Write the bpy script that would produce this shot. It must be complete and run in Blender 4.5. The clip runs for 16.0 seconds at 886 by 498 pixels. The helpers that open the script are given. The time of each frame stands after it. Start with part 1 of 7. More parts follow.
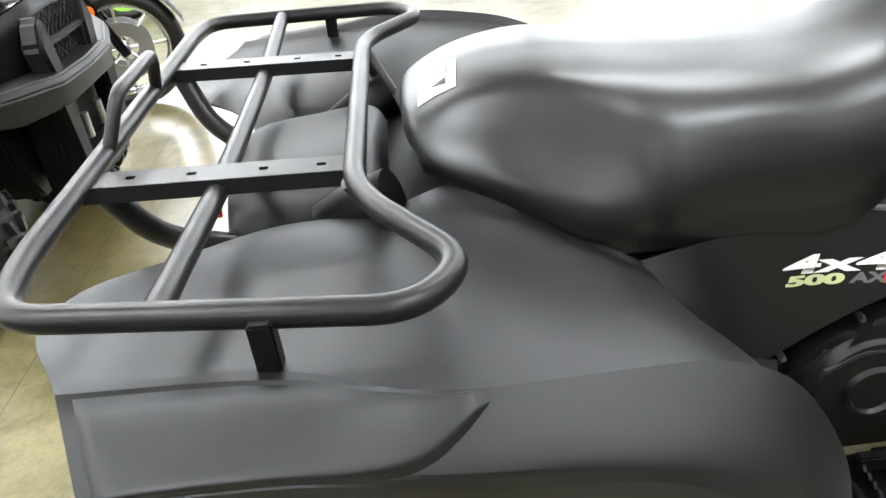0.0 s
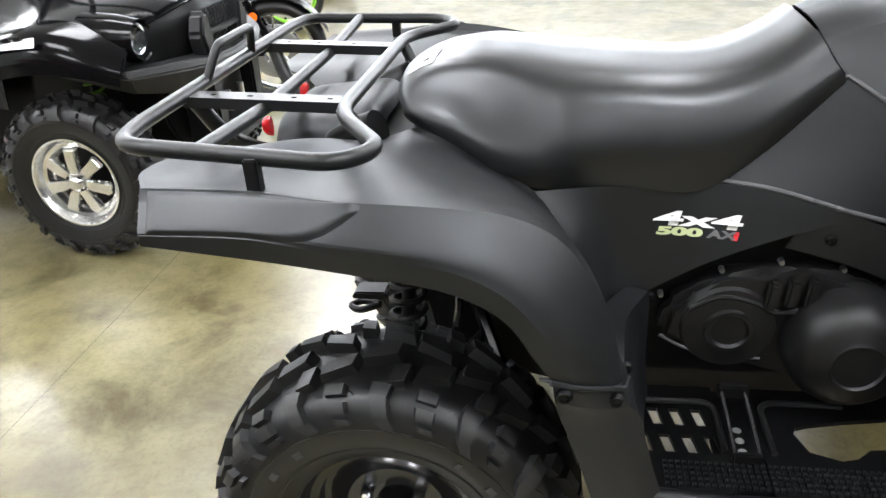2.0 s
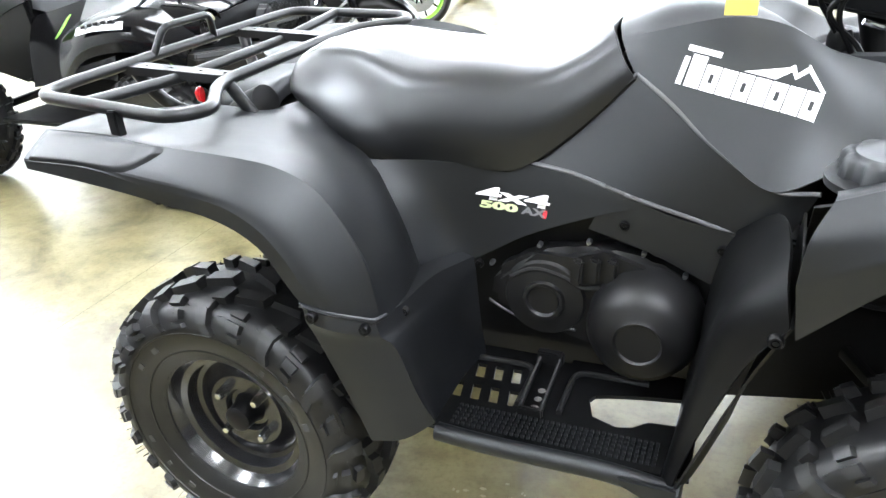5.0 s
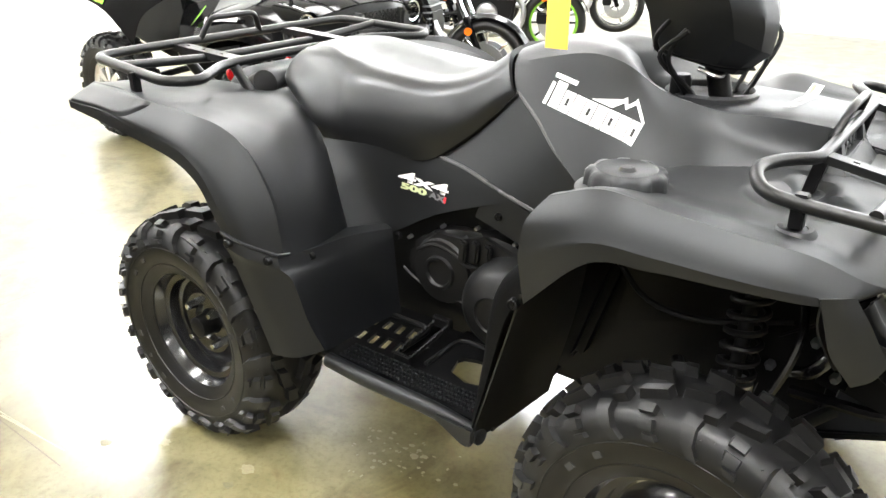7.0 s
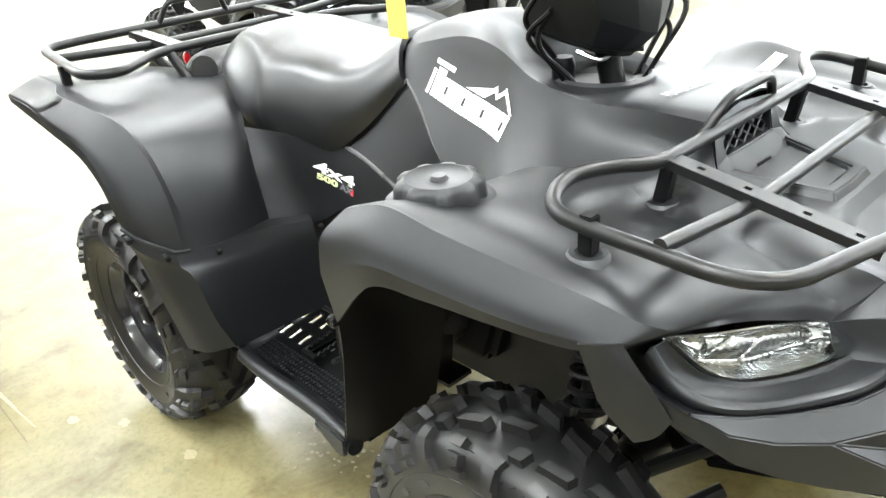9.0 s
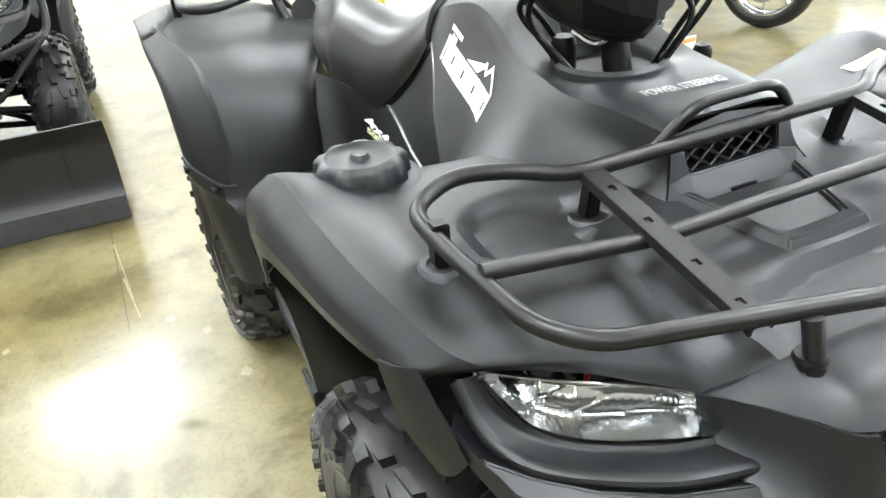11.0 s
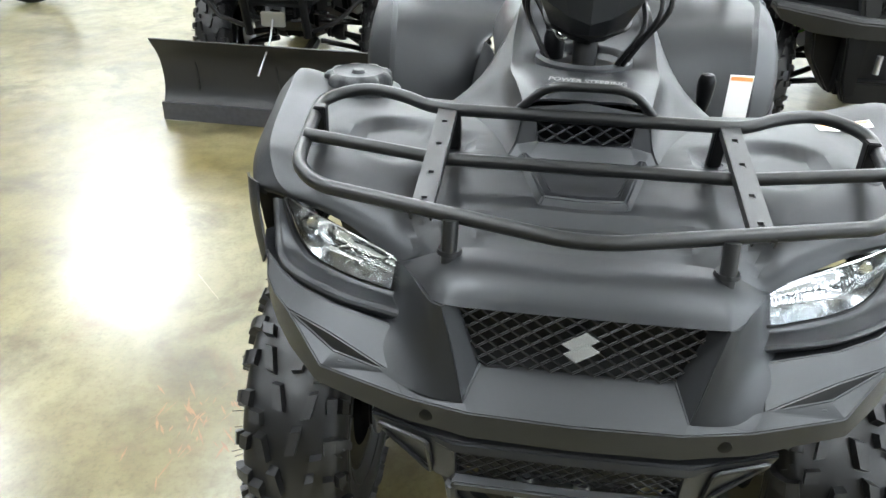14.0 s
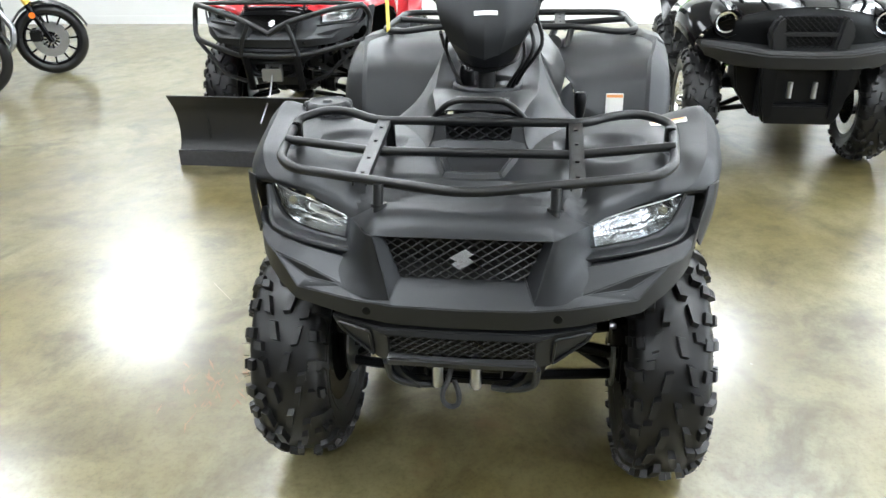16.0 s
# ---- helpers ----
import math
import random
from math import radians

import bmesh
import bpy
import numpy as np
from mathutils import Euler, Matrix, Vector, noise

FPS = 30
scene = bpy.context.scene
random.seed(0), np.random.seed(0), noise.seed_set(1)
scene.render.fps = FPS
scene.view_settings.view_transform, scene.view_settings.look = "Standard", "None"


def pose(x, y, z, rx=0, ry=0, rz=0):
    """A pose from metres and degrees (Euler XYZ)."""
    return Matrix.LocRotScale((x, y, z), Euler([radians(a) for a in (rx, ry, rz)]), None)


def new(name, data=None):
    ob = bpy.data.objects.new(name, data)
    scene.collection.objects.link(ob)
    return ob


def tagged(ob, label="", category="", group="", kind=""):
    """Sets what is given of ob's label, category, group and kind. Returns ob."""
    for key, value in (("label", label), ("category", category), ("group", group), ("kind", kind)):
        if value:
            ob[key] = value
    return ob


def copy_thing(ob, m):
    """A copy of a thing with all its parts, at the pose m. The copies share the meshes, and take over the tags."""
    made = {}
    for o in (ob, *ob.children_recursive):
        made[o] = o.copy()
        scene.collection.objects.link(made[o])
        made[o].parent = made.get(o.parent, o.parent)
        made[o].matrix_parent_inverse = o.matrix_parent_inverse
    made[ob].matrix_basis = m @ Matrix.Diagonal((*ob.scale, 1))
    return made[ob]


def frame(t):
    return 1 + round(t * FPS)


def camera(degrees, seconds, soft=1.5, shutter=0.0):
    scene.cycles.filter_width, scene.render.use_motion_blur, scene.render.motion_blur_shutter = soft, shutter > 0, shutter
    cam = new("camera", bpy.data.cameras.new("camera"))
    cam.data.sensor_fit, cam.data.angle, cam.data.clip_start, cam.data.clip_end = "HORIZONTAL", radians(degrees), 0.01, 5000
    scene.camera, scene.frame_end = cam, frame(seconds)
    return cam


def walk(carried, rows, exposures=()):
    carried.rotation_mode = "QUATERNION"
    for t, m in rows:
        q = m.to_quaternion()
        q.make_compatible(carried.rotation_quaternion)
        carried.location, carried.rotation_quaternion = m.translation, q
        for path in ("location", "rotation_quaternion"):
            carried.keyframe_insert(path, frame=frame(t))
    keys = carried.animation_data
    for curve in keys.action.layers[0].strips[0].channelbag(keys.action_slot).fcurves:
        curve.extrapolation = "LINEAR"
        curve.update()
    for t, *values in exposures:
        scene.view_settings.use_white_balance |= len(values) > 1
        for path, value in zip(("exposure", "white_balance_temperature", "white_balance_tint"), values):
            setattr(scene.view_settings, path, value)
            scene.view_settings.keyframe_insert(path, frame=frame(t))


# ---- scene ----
cam = camera(60.48, 16.0)
# seconds, eye in metres, turn in degrees; x runs forward along the quad, y to its left, z up from the floor
PATH = [
    (0.0, 0.019, -0.964, 1.277, 58.70, 5.61, -4.19),
    (0.5, 0.054, -1.117, 1.301, 58.98, 4.34, 2.01),
    (1.0, 0.031, -1.219, 1.292, 59.74, 2.44, 1.61),
    (1.5, 0.157, -1.308, 1.296, 61.55, 2.01, 4.48),
    (2.0, 0.301, -1.399, 1.294, 62.50, 3.35, 8.53),
    (2.5, 0.389, -1.417, 1.283, 61.80, 4.26, 9.16),
    (3.0, 0.491, -1.356, 1.264, 59.57, 4.28, 8.21),
    (3.5, 0.595, -1.300, 1.263, 59.15, 4.77, 10.09),
    (6.0, 1.211, -1.561, 1.308, 66.18, 1.60, 29.78),
    (6.5, 1.369, -1.547, 1.315, 66.39, 0.49, 32.80),
    (7.0, 1.555, -1.498, 1.303, 65.73, 0.02, 36.82),
    (7.5, 1.631, -1.384, 1.297, 64.96, 2.50, 37.28),
    (8.0, 1.653, -1.249, 1.309, 62.87, 2.50, 36.82),
    (8.5, 1.708, -1.163, 1.309, 61.65, 2.92, 37.73),
    (9.0, 1.836, -1.087, 1.330, 62.48, 4.13, 45.47),
    (11.5, 2.110, -0.600, 1.331, 59.97, 3.91, 71.14),
    (12.0, 2.253, -0.523, 1.335, 61.94, 3.40, 79.50),
    (12.5, 2.342, -0.443, 1.327, 62.84, 2.97, 83.40),
    (13.0, 2.347, -0.279, 1.328, 61.75, 1.01, 85.20),
    (13.5, 2.367, -0.168, 1.331, 60.39, 0.23, 87.66),
    (14.0, 2.499, -0.079, 1.334, 61.10, -1.32, 97.64),
    (14.5, 2.643, -0.044, 1.359, 62.65, -0.88, 100.79),
    (15.0, 2.797, -0.037, 1.366, 63.57, -0.40, 98.11),
    (15.5, 2.918, -0.006, 1.391, 63.51, 0.71, 95.81),
    (16.0, 3.023, 0.142, 1.413, 65.02, 1.15, 97.28),
]
EXPOSURES = [(0.0, 0.14, 6500, 11), (0.5, 0.08, 6500, 11), (1.0, 0.10, 6450, 12), (2.0, 0.18, 6350, 13), (3.0, 0.90, 6000, 12), (3.5, 1.28, 5980, 9), (6.0, 0.70, 6400, 12), (7.0, 0.62, 6750, 11), (8.0, 0.68, 6550, 10), (8.5, 0.87, 6450, 9), (9.0, 0.92, 6500, 8), (11.5, 0.42, 6350, 8), (12.5, 0.17, 6250, 8), (13.5, 0.40, 6200, 8), (14.0, 0.32, 6150, 8), (14.5, 0.16, 6150, 8), (16.0, -0.03, 6150, 9)]
walk(cam, [(t, pose(x, y, z, rx, ry, rz)) for t, x, y, z, rx, ry, rz in PATH], EXPOSURES)

# ---- world and light ----
world = bpy.data.worlds.new("showroom_world")
scene.world = world
world.use_nodes = True
world.node_tree.nodes["Background"].inputs[0].default_value = (0.9, 0.95, 1.0, 1)
world.node_tree.nodes["Background"].inputs[1].default_value = 0.3


LAMP_POWER = 34.0
DAYLIGHT = 7.5
# only the x = -5.7 row is known from floor reflections
LAMP_X, LAMP_Y = (-5.7, -1.9, 1.9, 5.7), (-5.35, -1.6, 2.15, 5.5)


# ---- materials ----
def material(name, color, rough=0.5, metal=0.0, grain=0.0, scale=200.0, blotch=0.0, blotch_scale=6.0, bump=0.0, bump_scale=900.0, coat=0.0, spec=0.5):
    """A procedural surface: base colour varied at two scales, roughness variation and fine relief."""
    m = bpy.data.materials.new(name)
    m.use_nodes = True
    nt = m.node_tree
    b = nt.nodes["Principled BSDF"]
    b.inputs["Base Color"].default_value = (*color, 1)
    b.inputs["Roughness"].default_value = rough
    b.inputs["Metallic"].default_value = metal
    b.inputs["Coat Weight"].default_value = coat
    b.inputs["Specular IOR Level"].default_value = spec
    tc = nt.nodes.new("ShaderNodeTexCoord")
    if grain or blotch:
        n1, n2 = nt.nodes.new("ShaderNodeTexNoise"), nt.nodes.new("ShaderNodeTexNoise")
        n1.inputs["Scale"].default_value, n2.inputs["Scale"].default_value = scale, blotch_scale
        n1.inputs["Detail"].default_value, n2.inputs["Detail"].default_value = 2, 4
        nt.links.new(tc.outputs["Object"], n1.inputs["Vector"])
        nt.links.new(tc.outputs["Object"], n2.inputs["Vector"])
        a = nt.nodes.new("ShaderNodeMath"); a.operation = "MULTIPLY_ADD"
        a.inputs[1].default_value, a.inputs[2].default_value = 2 * grain, 1 - grain - blotch
        c = nt.nodes.new("ShaderNodeMath"); c.operation = "MULTIPLY_ADD"
        c.inputs[1].default_value = 2 * blotch
        nt.links.new(n1.outputs[0], a.inputs[0])
        nt.links.new(n2.outputs[0], c.inputs[0])
        nt.links.new(a.outputs[0], c.inputs[2])
        v = nt.nodes.new("ShaderNodeVectorMath"); v.operation = "SCALE"
        v.inputs[0].default_value = color
        nt.links.new(c.outputs[0], v.inputs["Scale"])
        nt.links.new(v.outputs[0], b.inputs["Base Color"])
        r = nt.nodes.new("ShaderNodeMath"); r.operation = "MULTIPLY_ADD"
        r.inputs[1].default_value, r.inputs[2].default_value = 0.16, rough - 0.08
        nt.links.new(n2.outputs[0], r.inputs[0])
        nt.links.new(r.outputs[0], b.inputs["Roughness"])
    if bump:
        n3, bp = nt.nodes.new("ShaderNodeTexNoise"), nt.nodes.new("ShaderNodeBump")
        n3.inputs["Scale"].default_value = bump_scale
        n3.inputs["Detail"].default_value = 1
        bp.inputs["Strength"].default_value = bump
        bp.inputs["Distance"].default_value = 0.001
        nt.links.new(tc.outputs["Object"], n3.inputs["Vector"])
        nt.links.new(n3.outputs[0], bp.inputs["Height"])
        nt.links.new(bp.outputs[0], b.inputs["Normal"])
    return m


def glowing(name, color, strength):
    m = bpy.data.materials.new(name)
    m.use_nodes = True
    b = m.node_tree.nodes["Principled BSDF"]
    b.inputs["Base Color"].default_value = (*color, 1)
    b.inputs["Emission Color"].default_value = (*color, 1)
    b.inputs["Emission Strength"].default_value = strength
    return m


def concrete_material():
    """Polished, sealed concrete: olive-tan mottling, pale worn drifts, darker stains and a satin gloss."""
    m = bpy.data.materials.new("polished_concrete")
    m.use_nodes = True
    nt = m.node_tree
    b = nt.nodes["Principled BSDF"]
    geo = nt.nodes.new("ShaderNodeNewGeometry")

    def noise_of(scale, detail, rough=0.55, distort=0.0):
        n = nt.nodes.new("ShaderNodeTexNoise")
        n.inputs["Scale"].default_value, n.inputs["Detail"].default_value = scale, detail
        n.inputs["Roughness"].default_value, n.inputs["Distortion"].default_value = rough, distort
        nt.links.new(geo.outputs["Position"], n.inputs["Vector"])
        return n.outputs[0]

    def mix(kind, fac, a, c):
        x = nt.nodes.new("ShaderNodeMix")
        x.data_type, x.blend_type = "RGBA", kind
        if isinstance(fac, float):
            x.inputs[0].default_value = fac
        else:
            nt.links.new(fac, x.inputs[0])
        nt.links.new(a, x.inputs[6])
        nt.links.new(c, x.inputs[7])
        return x.outputs[2]

    def spread(src, lo, hi):
        r = nt.nodes.new("ShaderNodeMapRange")
        r.interpolation_type = "SMOOTHSTEP"
        r.inputs["From Min"].default_value, r.inputs["From Max"].default_value = lo, hi
        nt.links.new(src, r.inputs["Value"])
        return r.outputs["Result"]

    def tint(c):
        n = nt.nodes.new("ShaderNodeRGB")
        n.outputs[0].default_value = (*c, 1)
        return n.outputs[0]

    col = mix("MIX", spread(noise_of(0.8, 5, 0.6, 0.4), 0.40, 0.62), tint(FLOOR_MID), tint(FLOOR_PALE))
    col = mix("MIX", spread(noise_of(2.6, 6, 0.65, 0.5), 0.46, 0.70), col, tint(FLOOR_DARK))
    col = mix("MULTIPLY", spread(noise_of(11, 5, 0.65), 0.40, 0.68), col, tint((0.76, 0.74, 0.66)))
    col = mix("MULTIPLY", spread(noise_of(70, 3, 0.6), 0.45, 0.72), col, tint((0.80, 0.78, 0.72)))
    col = mix("MIX", spread(noise_of(4.5, 5, 0.65, 0.8), 0.58, 0.80), col, tint((0.13, 0.085, 0.035)))
    nt.links.new(col, b.inputs["Base Color"])
    r = nt.nodes.new("ShaderNodeMapRange")
    r.inputs["To Min"].default_value, r.inputs["To Max"].default_value = FLOOR_ROUGH - 0.14, FLOOR_ROUGH + 0.16
    nt.links.new(noise_of(6, 5, 0.65), r.inputs["Value"])
    nt.links.new(r.outputs["Result"], b.inputs["Roughness"])
    b.inputs["Coat Weight"].default_value = 0.80
    b.inputs["Coat Roughness"].default_value = 0.20
    bp = nt.nodes.new("ShaderNodeBump")
    bp.inputs["Strength"].default_value, bp.inputs["Distance"].default_value = 0.07, 0.004
    nt.links.new(noise_of(9, 4), bp.inputs["Height"])
    nt.links.new(bp.outputs[0], b.inputs["Normal"])
    return m


FLOOR_DARK, FLOOR_MID, FLOOR_PALE, FLOOR_ROUGH = (0.070, 0.056, 0.017), (0.140, 0.117, 0.043), (0.205, 0.186, 0.100), 0.36
CONCRETE = concrete_material()
PLASTIC = material("black_moulded_plastic", (0.0034, 0.0037, 0.0046), 0.47, grain=0.12, scale=700, blotch=0.10, blotch_scale=9, bump=0.12, bump_scale=1500, spec=0.50)
# darker than the body plastic: the leg guard's shade is put into its colour
PLASTIC_DARK = material("deep_black_plastic", (0.0022, 0.0022, 0.0024), 0.42, grain=0.1, scale=500, blotch=0.12, bump=0.1, bump_scale=1200, spec=0.16)
VINYL = material("black_seat_vinyl", (0.0040, 0.0040, 0.0044), 0.37, grain=0.08, scale=900, blotch=0.10, blotch_scale=7, bump=0.10, bump_scale=1100, spec=0.6)
TUBE = material("powder_coated_steel", (0.008, 0.0082, 0.0085), 0.34, grain=0.1, scale=600, blotch=0.15, blotch_scale=14, bump=0.15, bump_scale=1800, spec=0.36)
RUBBER = material("tyre_rubber", (0.0050, 0.0050, 0.0053), 0.41, grain=0.2, scale=160, blotch=0.2, blotch_scale=12, bump=0.15, bump_scale=500, spec=0.46)
RUBBER_TREAD = material("dusty_tread_rubber", (0.0100, 0.0100, 0.0101), 0.45, grain=0.25, scale=120, blotch=0.25, blotch_scale=25, bump=0.2, bump_scale=400, spec=0.48)
RUBBER_PALE = material("pale_tyre_lettering", (0.035, 0.036, 0.038), 0.5, grain=0.1, blotch=0.2)
RIM_BLACK = material("gloss_black_rim", (0.010, 0.010, 0.011), 0.22, blotch=0.2, blotch_scale=20, coat=0.4)
CHROME = material("bright_chrome", (0.75, 0.76, 0.78), 0.16, metal=1.0, blotch=0.1, blotch_scale=30)
STEEL = material("zinc_steel", (0.45, 0.46, 0.48), 0.34, metal=1.0, grain=0.1, blotch=0.15)
ENGINE = material("engine_cover_black", (0.0042, 0.0042, 0.0046), 0.44, grain=0.1, scale=400, blotch=0.15, bump=0.3, bump_scale=700, spec=0.35)
for m in (PLASTIC, PLASTIC_DARK, VINYL):
    m.node_tree.nodes["Principled BSDF"].inputs["Specular Tint"].default_value = (0.95, 0.975, 1.0, 1)
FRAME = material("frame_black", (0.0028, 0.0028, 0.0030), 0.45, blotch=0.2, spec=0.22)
WHITE_PRINT = material("white_print", (0.80, 0.80, 0.80), 0.5, grain=0.04, blotch=0.05)
GREEN_PRINT = material("pale_green_print", (0.50, 0.56, 0.30), 0.5, grain=0.04, blotch=0.06)
ALLOY = material("cast_alloy", (0.80, 0.80, 0.79), 0.20, metal=0.9, grain=0.05, blotch=0.08, blotch_scale=25)
GRILLE_BAR = material("satin_grille_bar", (0.006, 0.006, 0.0065), 0.30, grain=0.1, blotch=0.1, spec=0.40)
# pale grey for the painted edge highlights and the engine cover's seam
PALE_EDGE = material("grey_plastic_bead", (0.075, 0.075, 0.078), 0.30, grain=0.1, blotch=0.1)
GREY_LETTER = material("grey_raised_lettering", (0.23, 0.23, 0.23), 0.5, grain=0.05)
GREY_PRINT = material("grey_print", (0.13, 0.13, 0.135), 0.5, grain=0.05)
RED_PRINT = material("red_print", (0.62, 0.02, 0.03), 0.5, grain=0.05)
SILVER = material("silver_badge", (0.78, 0.79, 0.80), 0.25, metal=0.9, blotch=0.06)
REFLECTOR = material("lamp_reflector", (0.66, 0.67, 0.68), 0.16, metal=1.0)
RED_LENS = material("red_lamp_lens", (0.55, 0.008, 0.012), 0.18, blotch=0.2, blotch_scale=30, coat=0.5)
ORANGE_LENS = material("orange_reflector", (0.85, 0.16, 0.01), 0.25, blotch=0.1, coat=0.3)
PAPER = material("white_paper", (0.82, 0.81, 0.78), 0.6, grain=0.03, blotch=0.04)
ORANGE_PAPER = material("orange_label", (0.85, 0.36, 0.12), 0.55, grain=0.05)
YELLOW_TAG = material("yellow_tag", (0.80, 0.60, 0.10), 0.5, grain=0.04, blotch=0.05)
RED_PAINT = material("red_body_plastic", (0.42, 0.012, 0.018), 0.22, blotch=0.1, coat=0.5)
BLACK_GLOSS = material("gloss_black_body", (0.0035, 0.0035, 0.004), 0.14, blotch=0.1, blotch_scale=3, spec=0.14)
LIME = material("lime_green_paint", (0.22, 0.55, 0.03), 0.3, blotch=0.08, coat=0.4)
PLOUGH = material("black_plough_steel", (0.009, 0.009, 0.0095), 0.45, grain=0.2, scale=60, blotch=0.3, blotch_scale=5)
PLOUGH_EDGE = material("worn_plough_edge", (0.06, 0.06, 0.065), 0.45, metal=0.5, grain=0.3, scale=40, blotch=0.3)
WALL_WHITE = material("white_wall_paint", (0.80, 0.81, 0.80), 0.6, grain=0.02, blotch=0.04, blotch_scale=2, bump=0.1, bump_scale=300)
CEIL_WHITE = material("white_ceiling", (0.78, 0.78, 0.78), 0.7, grain=0.04, blotch=0.04)
BASEBOARD = material("grey_baseboard", (0.25, 0.25, 0.24), 0.5, blotch=0.1)
LAMP_FACE = glowing("lamp_diffuser", (0.97, 0.99, 1.0), LAMP_POWER)
BASE_GREY = material("textured_grey_plastic", (0.007, 0.0072, 0.0078), 0.5, grain=0.2, scale=500, blotch=0.1, bump=0.2, bump_scale=900, spec=0.4)
# for the unseen walls: dark so that black surfaces reflect little from them
DIM_WALL = material("dark_grey_wall_paint", (0.06, 0.06, 0.06), 0.7, grain=0.03, blotch=0.05, blotch_scale=2)
SKY_GLOW = glowing("bright_daylight", (0.93, 0.97, 1.0), DAYLIGHT)
ROPE = material("grey_rope", (0.030, 0.031, 0.034), 0.8, grain=0.4, scale=300)
GOLD = material("gold_fork", (0.75, 0.50, 0.10), 0.3, metal=0.9, blotch=0.1)


def glass_material():
    m = bpy.data.materials.new("clear_lens")
    m.use_nodes = True
    b = m.node_tree.nodes["Principled BSDF"]
    b.inputs["Base Color"].default_value = (0.96, 0.97, 0.98, 1)
    b.inputs["Roughness"].default_value = 0.03
    b.inputs["Transmission Weight"].default_value = 1.0
    b.inputs["IOR"].default_value = 1.2
    return m


LENS = glass_material()


# ---- mesh helpers ----
def part(name, bm, mat, parent=None, label="", smooth=True, angle=40):
    """Links a bmesh as one mesh object under a thing or a part."""
    me = bpy.data.meshes.new(name)
    bmesh.ops.recalc_face_normals(bm, faces=bm.faces)
    bm.to_mesh(me)
    bm.free()
    me.materials.append(mat)
    if smooth:
        me.shade_smooth()
        me.set_sharp_from_angle(angle=radians(angle))
    ob = new(name, me)
    ob.parent = parent
    if label:
        ob["label"] = label
    return ob


def empty(name, m=None):
    ob = new(name)
    ob.empty_display_size = 0.1
    if m is not None:
        ob.matrix_basis = m
    return ob


def spline(pts, n, closed=False, breaks=()):
    """Catmull-Rom through the points, n steps for each span; at the breaks the curve has a corner."""
    p = np.array(pts, float)
    k = len(p)
    out = []
    spans = k if closed else k - 1
    for i in range(spans):
        if closed:
            a, b, c, d = p[(i - 1) % k], p[i], p[(i + 1) % k], p[(i + 2) % k]
        else:
            b, c = p[i], p[i + 1]
            a = p[i - 1] if i and i not in breaks else 2 * b - c
            d = p[i + 2] if i + 2 < k and i + 1 not in breaks else 2 * c - b
        for j in range(n):
            t = j / n
            out.append(0.5 * (2 * b + (c - a) * t + (2 * a - 5 * b + 4 * c - d) * t * t + (3 * b - a - 3 * c + d) * t ** 3))
    if not closed:
        out.append(p[-1])
    return np.array(out)


def dense(rows, nu=5, nv=5, cu=(), cv=()):
    """A dense grid through a coarse one of section points; cu and cv name rows and columns that are creases."""
    a = np.array([spline(r, nv, False, cv) for r in rows])
    return np.array([spline(a[:, j], nu, False, cu) for j in range(a.shape[1])]).transpose(1, 0, 2)


def plates(points, faces, thick=0.004, bevel=0.004, both_sides=True):
    """A faceted moulding: named points, faces by name, mirrored to the left, its folds softened, with real thickness."""
    bm = bmesh.new()
    for s in ((1, -1) if both_sides else (1,)):
        v = {}
        for key, (x, y, z) in points.items():
            v[key] = bm.verts.new((x, y * s, z))
        for f in faces:
            bm.faces.new([v[q] for q in f.split()])
    bmesh.ops.remove_doubles(bm, verts=bm.verts, dist=0.0005)
    bmesh.ops.recalc_face_normals(bm, faces=bm.faces)
    folds = [e for e in bm.edges if len(e.link_faces) == 2 and e.calc_face_angle(0) > 0.15]
    if bevel:
        bmesh.ops.bevel(bm, geom=folds, offset=bevel, segments=2, affect="EDGES", clamp_overlap=True)
    if thick:
        bm.normal_update()
        outer = list(bm.faces)
        rim = [e for e in bm.edges if len(e.link_faces) == 1]
        twin = {v: bm.verts.new(v.co - v.normal * thick) for v in list(bm.verts)}
        for f in outer:
            bm.faces.new([twin[v] for v in reversed(f.verts)])
        for e in rim:
            a, b = e.verts
            bm.faces.new((a, b, twin[b], twin[a]))
    return bm


def shell(grid, thick=0.004, mirror=False, bm=None):
    """A sheet of real thickness on a grid of points; thick may be negative for the other side."""
    bm = bm or bmesh.new()
    g = np.array(grid, float)
    du, dv = np.gradient(g, axis=0), np.gradient(g, axis=1)
    nrm = np.cross(du, dv)
    nrm /= np.maximum(np.linalg.norm(nrm, axis=2, keepdims=True), 1e-9)
    for flip in ((1, -1) if mirror else (1,)):
        k = np.array([1, flip, 1])
        top = [[bm.verts.new(p * k) for p in row] for row in g]
        low = [[bm.verts.new(p * k) for p in row] for row in g - nrm * thick]
        nu, nv = len(top), len(top[0])

        def quad(*v):
            try:
                bm.faces.new(v)
            except ValueError:
                pass
        for i in range(nu - 1):
            for j in range(nv - 1):
                quad(top[i][j], top[i + 1][j], top[i + 1][j + 1], top[i][j + 1])
                quad(low[i][j], low[i][j + 1], low[i + 1][j + 1], low[i + 1][j])
        rim = [(i, 0) for i in range(nu)] + [(nu - 1, j) for j in range(1, nv)] + [(i, nv - 1) for i in range(nu - 2, -1, -1)] + [(0, j) for j in range(nv - 2, 0, -1)]
        for (a, b), (c, d) in zip(rim, rim[1:] + rim[:1]):
            quad(top[a][b], top[c][d], low[c][d], low[a][b])
    return bm


